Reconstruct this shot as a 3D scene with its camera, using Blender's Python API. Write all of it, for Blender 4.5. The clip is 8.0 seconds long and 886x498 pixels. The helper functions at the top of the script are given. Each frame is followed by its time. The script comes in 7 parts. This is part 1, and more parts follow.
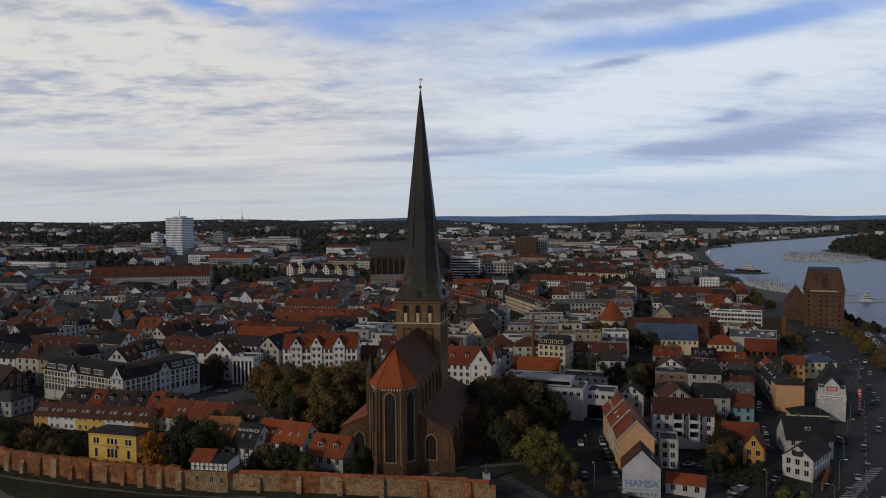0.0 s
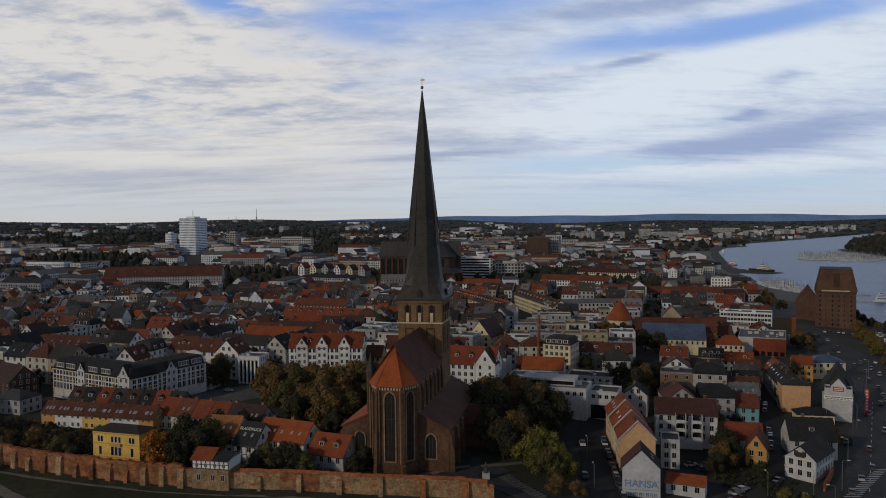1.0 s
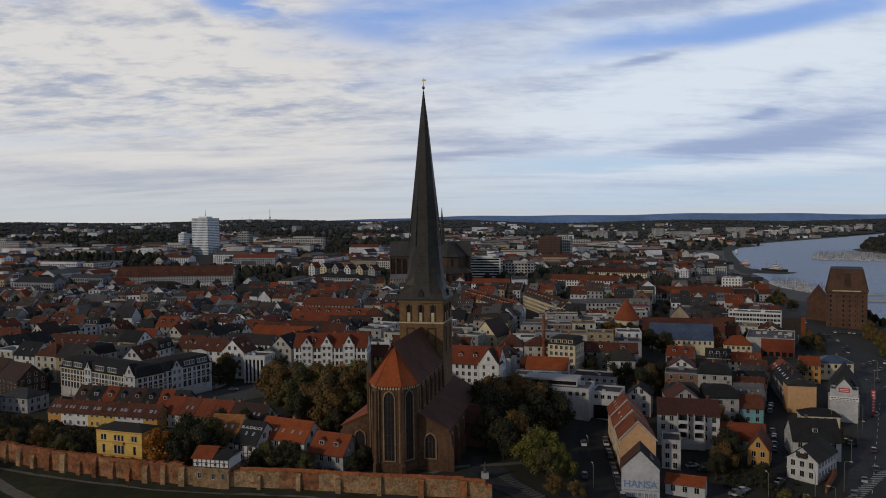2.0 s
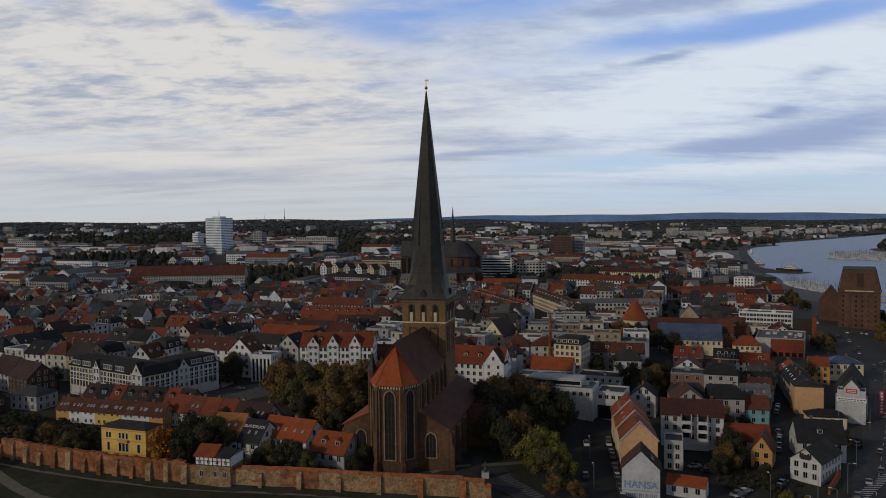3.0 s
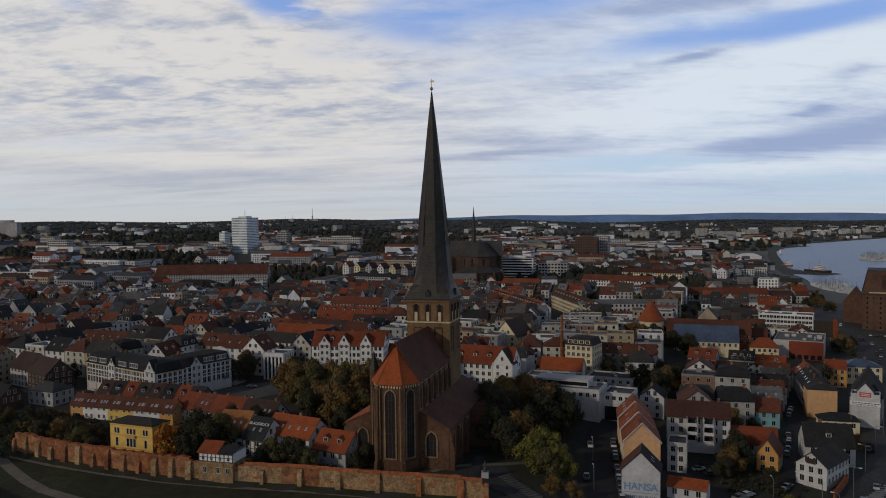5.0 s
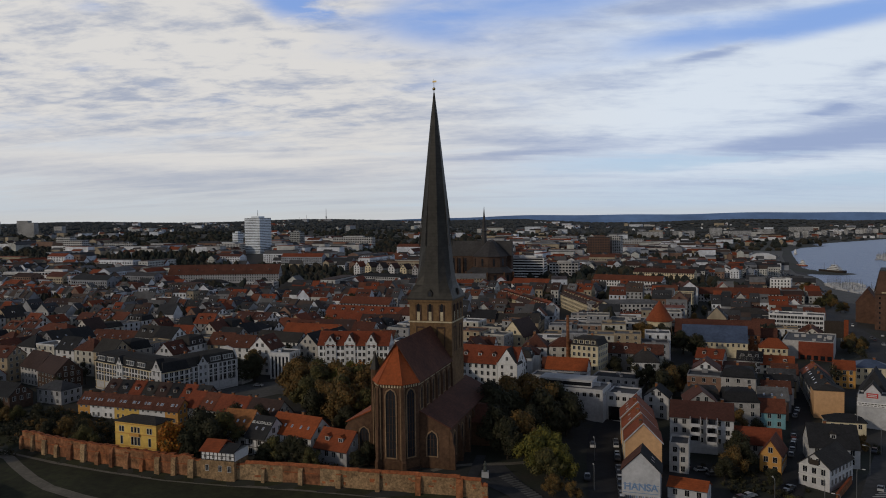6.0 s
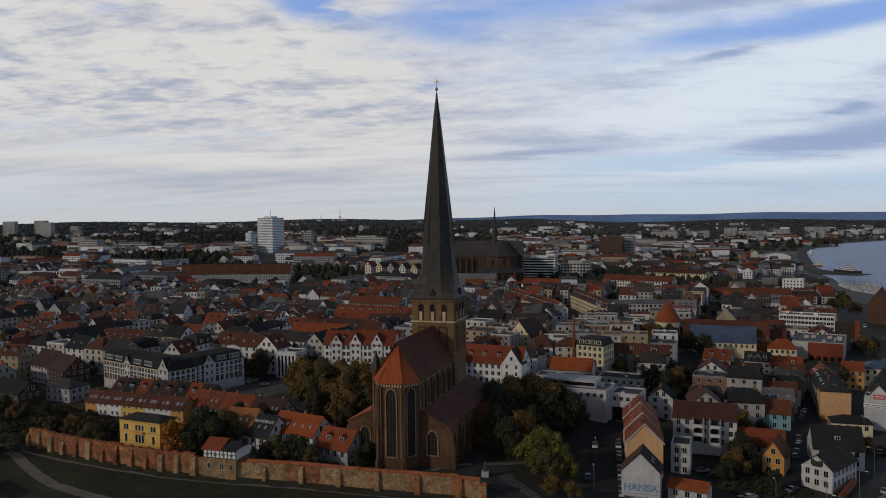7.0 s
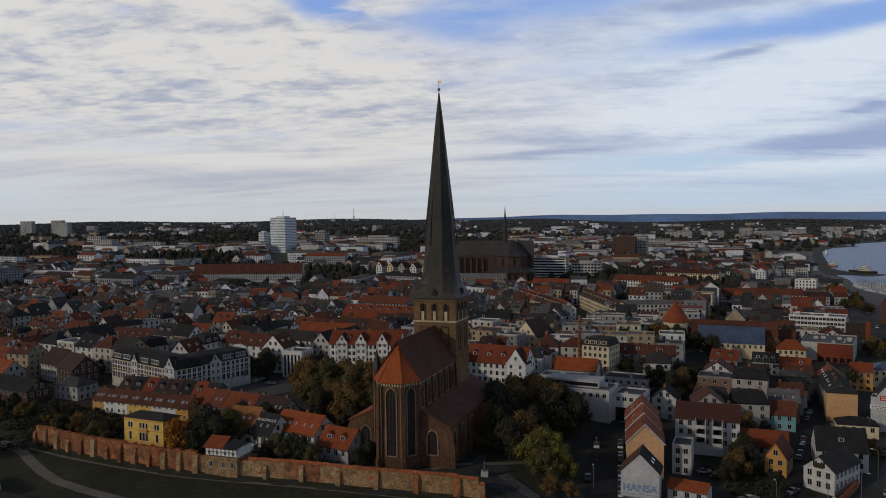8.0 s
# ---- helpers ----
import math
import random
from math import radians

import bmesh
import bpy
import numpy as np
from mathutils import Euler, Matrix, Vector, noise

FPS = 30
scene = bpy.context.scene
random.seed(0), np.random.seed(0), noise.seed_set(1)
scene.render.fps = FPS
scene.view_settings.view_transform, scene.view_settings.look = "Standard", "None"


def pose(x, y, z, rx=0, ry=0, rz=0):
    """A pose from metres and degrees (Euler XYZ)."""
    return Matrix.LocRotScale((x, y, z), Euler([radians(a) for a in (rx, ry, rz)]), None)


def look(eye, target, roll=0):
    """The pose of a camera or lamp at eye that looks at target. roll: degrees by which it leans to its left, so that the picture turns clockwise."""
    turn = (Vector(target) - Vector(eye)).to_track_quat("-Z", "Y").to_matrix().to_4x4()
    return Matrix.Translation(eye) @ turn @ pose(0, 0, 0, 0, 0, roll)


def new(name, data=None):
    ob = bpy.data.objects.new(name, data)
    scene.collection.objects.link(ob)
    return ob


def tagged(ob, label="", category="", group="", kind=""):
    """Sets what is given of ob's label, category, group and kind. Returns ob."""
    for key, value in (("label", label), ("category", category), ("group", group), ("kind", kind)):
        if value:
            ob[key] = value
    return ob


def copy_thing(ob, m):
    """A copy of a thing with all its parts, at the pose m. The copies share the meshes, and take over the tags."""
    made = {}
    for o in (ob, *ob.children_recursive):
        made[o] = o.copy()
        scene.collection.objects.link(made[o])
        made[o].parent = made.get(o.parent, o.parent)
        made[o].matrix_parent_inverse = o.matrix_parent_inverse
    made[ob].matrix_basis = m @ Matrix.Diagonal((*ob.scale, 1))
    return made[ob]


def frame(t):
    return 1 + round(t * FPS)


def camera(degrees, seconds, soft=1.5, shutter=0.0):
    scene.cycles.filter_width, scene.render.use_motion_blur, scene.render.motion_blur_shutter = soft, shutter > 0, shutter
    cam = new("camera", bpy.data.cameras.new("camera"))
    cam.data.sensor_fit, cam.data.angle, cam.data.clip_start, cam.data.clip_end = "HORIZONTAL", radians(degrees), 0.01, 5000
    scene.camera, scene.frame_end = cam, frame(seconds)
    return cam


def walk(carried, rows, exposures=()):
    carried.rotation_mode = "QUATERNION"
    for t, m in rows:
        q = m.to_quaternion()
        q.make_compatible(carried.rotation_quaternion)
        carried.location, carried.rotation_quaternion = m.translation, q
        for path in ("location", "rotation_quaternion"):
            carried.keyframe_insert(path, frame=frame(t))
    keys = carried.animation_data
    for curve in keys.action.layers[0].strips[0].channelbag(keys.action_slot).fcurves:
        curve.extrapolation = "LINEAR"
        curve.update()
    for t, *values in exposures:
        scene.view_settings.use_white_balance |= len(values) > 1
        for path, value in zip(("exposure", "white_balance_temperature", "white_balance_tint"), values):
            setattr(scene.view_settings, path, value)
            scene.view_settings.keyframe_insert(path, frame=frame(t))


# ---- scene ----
cam = camera(60.0, 8.0, soft=1.0)
PATH = [
    (0, (-1.67, 1.817, 73.371), (-1.6, 3.814, 73.29), -0.5),
    (0.5, (0.414, 1.431, 73.364), (0.466, 3.429, 73.283), -0.6),
    (1, (2.496, 1.074, 73.374), (2.529, 3.072, 73.293), -0.6),
    (1.5, (4.52, 0.805, 73.396), (4.536, 2.803, 73.315), -0.6),
    (3, (10.59, 0.11, 73.486), (10.55, 2.108, 73.404), -0.7),
    (3.5, (12.564, -0.101, 73.497), (12.506, 1.896, 73.416), -0.6),
    (4, (14.526, -0.235, 73.512), (14.451, 1.761, 73.43), -0.6),
    (4.5, (16.488, -0.342, 73.533), (16.394, 1.654, 73.451), -0.6),
    (6, (22.495, -0.716, 73.462), (22.345, 1.276, 73.381), -0.7),
    (6.5, (24.5, -0.811, 73.452), (24.332, 1.18, 73.371), -0.7),
    (7, (26.532, -0.868, 73.447), (26.345, 1.122, 73.366), -0.7),
    (7.5, (28.596, -0.922, 73.447), (28.391, 1.066, 73.365), -0.7),
    (8, (30.701, -1.024, 73.453), (30.477, 0.962, 73.372), -0.7),
]
walk(cam, [(t, look(eye, target, roll)) for t, eye, target, roll in PATH])

# ---------------------------------------------------------------- light
SUN_AZ, SUN_EL = radians(231.0), radians(22.0)
sun_data = bpy.data.lights.new("sun", "SUN")
sun_data.energy, sun_data.angle, sun_data.color = 1.2, radians(2.5), (1.0, 0.86, 0.68)
sun = new("sun", sun_data)
sun_from = Vector((math.sin(SUN_AZ) * math.cos(SUN_EL), math.cos(SUN_AZ) * math.cos(SUN_EL), math.sin(SUN_EL)))
sun.matrix_world = look(sun_from * 400, (0, 0, 0))
scene.view_settings.exposure = 0.0


class Nodes:
    """Short hand for a node tree."""

    def __init__(self, tree):
        self.tree = tree
        tree.nodes.clear()

    def add(self, kind, props=(), **inputs):
        n = self.tree.nodes.new(kind)
        for key, value in dict(props).items():
            setattr(n, key, value)
        for key, value in inputs.items():
            self.set(n, key, value)
        return n

    def set(self, n, key, value):
        key = int(key[1:]) if key[0] == "_" and key[1:].isdigit() else key.replace("_", " ")
        s = n.inputs[key]
        if isinstance(value, bpy.types.NodeSocket):
            self.tree.links.new(value, s)
        else:
            s.default_value = value

    def math(self, op, a, b=0.0, clamp=False):
        n = self.add("ShaderNodeMath", {"operation": op, "use_clamp": clamp}, _0=a, _1=b)
        return n.outputs[0]

    def mix(self, fac, a, b, blend="MIX"):
        n = self.add("ShaderNodeMix", {"data_type": "RGBA", "blend_type": blend})
        self.set(n, "_0", fac)
        for slot, v in ((6, a), (7, b)):
            if isinstance(v, bpy.types.NodeSocket):
                self.tree.links.new(v, n.inputs[slot])
            else:
                n.inputs[slot].default_value = (*v, 1) if len(v) == 3 else v
        return n.outputs[2]

    def ramp(self, fac, stops, mode="LINEAR"):
        n = self.add("ShaderNodeValToRGB", {}, Fac=fac)
        r = n.color_ramp
        r.interpolation = mode
        while len(r.elements) < len(stops):
            r.elements.new(0.5)
        for e, (p, c) in zip(r.elements, stops):
            e.position = p
            e.color = (c, c, c, 1) if isinstance(c, (int, float)) else (*c, 1)
        return n.outputs[0]

    def noise(self, vector, scale, detail=4.0, rough=0.5, distort=0.0):
        return self.add("ShaderNodeTexNoise", {}, Vector=vector, Scale=scale, Detail=detail, Roughness=rough, Distortion=distort).outputs["Fac"]

    def smooth(self, v, lo, hi):
        n = self.add("ShaderNodeMapRange", {"interpolation_type": "SMOOTHSTEP"}, Value=v)
        n.inputs[1].default_value, n.inputs[2].default_value = lo, hi
        return n.outputs[0]


# ---------------------------------------------------------------- sky: blue air with broken layered cloud
world = bpy.data.worlds.new("sky")
scene.world = world
world.use_nodes = True
W = Nodes(world.node_tree)
way = W.add("ShaderNodeTexCoord").outputs["Generated"]
sep = W.add("ShaderNodeSeparateXYZ", {}, Vector=way)
wx, wy, wz = sep.outputs
up = W.math("MAXIMUM", wz, 0.0)
flat = W.math("ADD", up, 0.13)
px, py = W.math("DIVIDE", wx, flat), W.math("DIVIDE", wy, flat)
plane = W.add("ShaderNodeCombineXYZ", {}, X=px, Y=py, Z=0.0).outputs[0]
air = W.add("ShaderNodeTexSky", {"sky_type": "NISHITA", "sun_disc": False, "sun_elevation": SUN_EL, "sun_rotation": SUN_AZ, "air_density": 1.0, "dust_density": 1.5}).outputs[0]
air = W.mix(1.0, air, (0.085, 0.085, 0.085), "MULTIPLY")
azim = W.math("MULTIPLY", W.math("ARCTAN2", wx, wy), 180 / math.pi)
elev = W.math("MULTIPLY", W.math("ARCSINE", wz), 180 / math.pi)
# broken cloud: mottled and thick towards the south, torn into long bands towards the north-west
puff = W.noise(W.add("ShaderNodeMapping", {}, Vector=plane, Scale=(1.0, 1.25, 1.0), Location=(0.35, 0.9, 0.0)).outputs[0], 1.35, 6.0, 0.55, 0.3)
mottle = W.noise(W.add("ShaderNodeMapping", {}, Vector=plane, Scale=(0.8, 1.0, 1.0), Rotation=(0, 0, radians(14))).outputs[0], 4.6, 7.0, 0.62, 0.35)
speck = W.noise(W.add("ShaderNodeMapping", {}, Vector=plane, Scale=(0.7, 1.15, 1.0), Rotation=(0, 0, radians(14))).outputs[0], 12.0, 6.0, 0.6, 0.25)
band_v = W.add("ShaderNodeMapping", {}, Vector=plane, Scale=(0.34, 1.5, 1.0), Rotation=(0, 0, radians(-10)), Location=(1.7, 0.2, 0.0)).outputs[0]
band = W.noise(band_v, 1.9, 6.0, 0.55, 0.5)
# cloud banks and gaps: bearing, height, half length, half depth (degrees), slope, weight
BANKS = {
    "grey": [(24.4, 5.3, 7.1, 0.97, 0.12, 1.00), (22.5, 6.8, 1.7, 0.34, 0.12, 0.90), (15.1, 11.1, 2.7, 0.31, 0.16, 0.90), (10.4, 10.0, 6.0, 0.79, 0.12, 0.45), (2.9, 5.3, 5.8, 0.70, 0.03, 0.75), (-10.8, 6.7, 6.9, 1.06, 0.00, 0.35), (14.7, 14.7, 8.4, 0.59, 0.05, 0.80), (-21.2, 2.9, 15.5, 0.95, 0.00, 0.45), (10.8, 2.6, 10.4, 0.49, 0.00, 0.20), (-29.5, 8.2, 5.3, 1.09, 0.00, 0.30), (-16.5, 4.8, 2.4, 0.32, 0.00, 0.30), (24.2, 9.1, 1.9, 0.51, 0.15, 0.50)],
    "white": [(20.3, 9.8, 11.8, 1.95, 0.10, 0.90), (-20.0, 4.1, 12.4, 0.52, -0.02, 0.60), (-8.4, 5.6, 5.4, 0.74, 0.00, 0.55), (10.0, 6.8, 6.0, 1.05, 0.05, 0.60), (-24.6, 12.2, 10.6, 2.19, -0.05, 0.50), (20.4, 3.2, 11.9, 0.47, 0.03, 0.70), (-10.7, 15.1, 2.4, 0.61, 0.00, 0.50), (14.7, 5.2, 4.7, 0.36, 0.12, 0.50)],
    "blue": [(-15.5, 15.2, 2.4, 0.75, -0.30, 0.90), (-5.8, 14.0, 6.2, 1.32, -0.15, 0.55), (4.7, 14.8, 8.2, 1.31, -0.02, 0.60), (22.8, 12.6, 9.0, 1.01, 0.10, 1.10), (11.2, 3.7, 9.2, 0.98, 0.00, 0.60), (24.6, 2.1, 5.8, 0.45, 0.00, 0.50), (20.4, 4.2, 5.8, 0.35, 0.08, 0.40), (-28.6, 14.1, 2.0, 0.49, 0.00, 0.50), (12.8, 12.4, 4.3, 0.61, 0.10, 0.40)],
}
ragged = W.math("MULTIPLY", W.math("SUBTRACT", band, 0.5), 3.4)
torn = W.math("MULTIPLY", W.math("SUBTRACT", mottle, 0.5), 5.0)
warp_a = W.math("ADD", azim, W.math("ADD", torn, W.math("MULTIPLY", ragged, 2.0)))
warp_e = W.math("ADD", elev, W.math("ADD", W.math("MULTIPLY", torn, 0.22), W.math("MULTIPLY", ragged, 0.45)))


def banks(kind):
    total = None
    for a0, e0, ha, he, slope, weight in BANKS[kind]:
        da = W.math("SUBTRACT", warp_a, a0)
        de = W.math("SUBTRACT", W.math("SUBTRACT", warp_e, e0), W.math("MULTIPLY", da, slope))
        da, de = W.math("MULTIPLY", da, 1 / ha), W.math("MULTIPLY", de, 1 / he)
        far = W.math("ADD", W.math("MULTIPLY", da, da), W.math("MULTIPLY", de, de))
        one = W.math("MULTIPLY", W.math("EXPONENT", W.math("MULTIPLY", far, -0.9)), weight)
        total = one if total is None else W.math("ADD", total, one)
    return total


grey, bright, gaps = banks("grey"), banks("white"), banks("blue")
north = W.smooth(azim, -12.0, 14.0)
fine = W.math("MULTIPLY", W.math("SUBTRACT", 1.0, W.math("MULTIPLY", W.smooth(azim, -16.0, 4.0), 0.72)), W.smooth(elev, 3.5, 9.0))
m0, b0, p0 = (W.math("SUBTRACT", n, 0.5) for n in (mottle, band, puff))
low = W.smooth(up, 0.17, 0.05)
cover = W.math("ADD", W.math("ADD", 0.60, W.math("MULTIPLY", b0, 0.8)), W.math("MULTIPLY", p0, 0.5))
cover = W.math("ADD", cover, W.math("MULTIPLY", W.math("MULTIPLY", m0, 0.6), fine))
cover = W.math("ADD", cover, W.math("MULTIPLY", fine, 0.12))
cover = W.math("ADD", cover, W.math("MULTIPLY", W.math("ADD", bright, grey), 0.55))
cover = W.math("SUBTRACT", cover, W.math("MULTIPLY", gaps, 0.62))
mask = W.smooth(cover, 0.08, 0.78)
dim = W.math("ADD", W.math("ADD", 0.34, W.math("MULTIPLY", b0, 1.1)), W.math("MULTIPLY", p0, 0.45))
dim = W.math("ADD", dim, W.math("MULTIPLY", W.math("MULTIPLY", m0, -2.3), fine))
dim = W.math("ADD", dim, W.math("MULTIPLY", W.math("MULTIPLY", W.math("SUBTRACT", speck, 0.5), -1.2), W.math("ADD", fine, 0.22)))
dim = W.math("ADD", dim, W.math("SUBTRACT", W.math("MULTIPLY", grey, 0.62), W.math("MULTIPLY", bright, 0.34)))
thick = W.smooth(dim, 0.05, 0.95)
cloud = W.mix(thick, W.mix(north, (0.70, 0.685, 0.67), (0.68, 0.75, 0.84)), W.mix(north, (0.385, 0.425, 0.525), (0.32, 0.40, 0.60)))
blue = W.mix(0.78, air, (0.25, 0.41, 0.83))
pale = W.mix(low, blue, (0.47, 0.61, 0.76))
sky = W.mix(mask, pale, cloud)
haze = W.smooth(up, 0.075, 0.0)
sky = W.mix(W.math("MULTIPLY", haze, 0.62), sky, W.mix(north, (0.49, 0.54, 0.585), (0.435, 0.54, 0.655)))
sky = W.mix(W.math("MULTIPLY", W.smooth(up, 0.018, 0.002), 0.4), sky, (0.58, 0.56, 0.53))
# darkened above the view to dim the ground light; dim below the horizon
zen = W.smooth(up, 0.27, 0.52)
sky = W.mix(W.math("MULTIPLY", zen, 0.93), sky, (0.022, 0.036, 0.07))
below = W.smooth(wz, 0.0, -0.03)
sky = W.mix(below, sky, (0.03, 0.033, 0.036))
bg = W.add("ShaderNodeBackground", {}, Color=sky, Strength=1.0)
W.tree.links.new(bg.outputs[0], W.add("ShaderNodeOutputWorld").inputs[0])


# ---------------------------------------------------------------- materials
def material(name, tones, rough=0.8, grain=1.5, relief=0.3, patch=0.12, metal=0.0, by="object", course=0.0, spec=0.3, stain=0.35):
    """A surface: tones are picked object by object or island by island, with grain, large patches and relief."""
    m = bpy.data.materials.new(name)
    m.use_nodes = True
    N = Nodes(m.node_tree)
    pos = N.add("ShaderNodeNewGeometry")
    where = pos.outputs["Position"]
    pick = pos.outputs["Random Per Island"] if by == "island" else N.add("ShaderNodeObjectInfo").outputs["Random"]
    if len(tones) > 1:
        stops = [((i + 0.0) / len(tones), t) for i, t in enumerate(tones)]
        base = N.ramp(pick, stops, "CONSTANT")
    else:
        base = N.mix(0.0, tones[0], tones[0])
    a = N.noise(where, grain, 5.0, 0.6)
    b = N.noise(where, patch, 3.0, 0.55)
    base = N.mix(1.0, base, N.ramp(a, [(0.25, 1.0 - stain), (0.75, 1.0 + stain * 0.4)]), "MULTIPLY")
    base = N.mix(1.0, base, N.ramp(b, [(0.3, 1.0 - stain * 0.7), (0.7, 1.0 + stain * 0.25)]), "MULTIPLY")
    height = a
    if course:
        z = N.add("ShaderNodeSeparateXYZ", {}, Vector=where).outputs[2]
        wave = N.math("FRACT", N.math("MULTIPLY", z, 1.0 / course))
        height = N.math("ADD", a, N.math("MULTIPLY", wave, 0.8))
        base = N.mix(1.0, base, N.ramp(wave, [(0.0, 0.72), (0.18, 1.0), (1.0, 1.04)]), "MULTIPLY")
    bump = N.add("ShaderNodeBump", {}, Strength=relief, Distance=0.08, Height=height)
    out = N.add("ShaderNodeBsdfPrincipled", {}, Base_Color=base, Roughness=rough, Metallic=metal, Normal=bump.outputs[0])
    out.inputs["Specular IOR Level"].default_value = spec
    N.tree.links.new(out.outputs[0], N.add("ShaderNodeOutputMaterial").inputs[0])
    return m


RED_TILES = [(0.19, 0.043, 0.017), (0.095, 0.032, 0.020), (0.20, 0.049, 0.020), (0.070, 0.027, 0.020), (0.135, 0.042, 0.022), (0.050, 0.028, 0.024)]
MIX_ROOFS = RED_TILES[:3] + [RED_TILES[5]] + [(0.04, 0.04, 0.044), (0.06, 0.06, 0.066), (0.028, 0.03, 0.034), (0.16, 0.16, 0.165), (0.05, 0.05, 0.055), (0.07, 0.05, 0.042), (0.035, 0.037, 0.042), (0.1, 0.1, 0.105), (0.13, 0.045, 0.025)]
PLASTERS = [(0.62, 0.62, 0.63), (0.46, 0.44, 0.40), (0.33, 0.32, 0.31), (0.55, 0.56, 0.58), (0.34, 0.27, 0.18), (0.28, 0.285, 0.30), (0.48, 0.46, 0.40), (0.20, 0.12, 0.085), (0.22, 0.22, 0.23)]
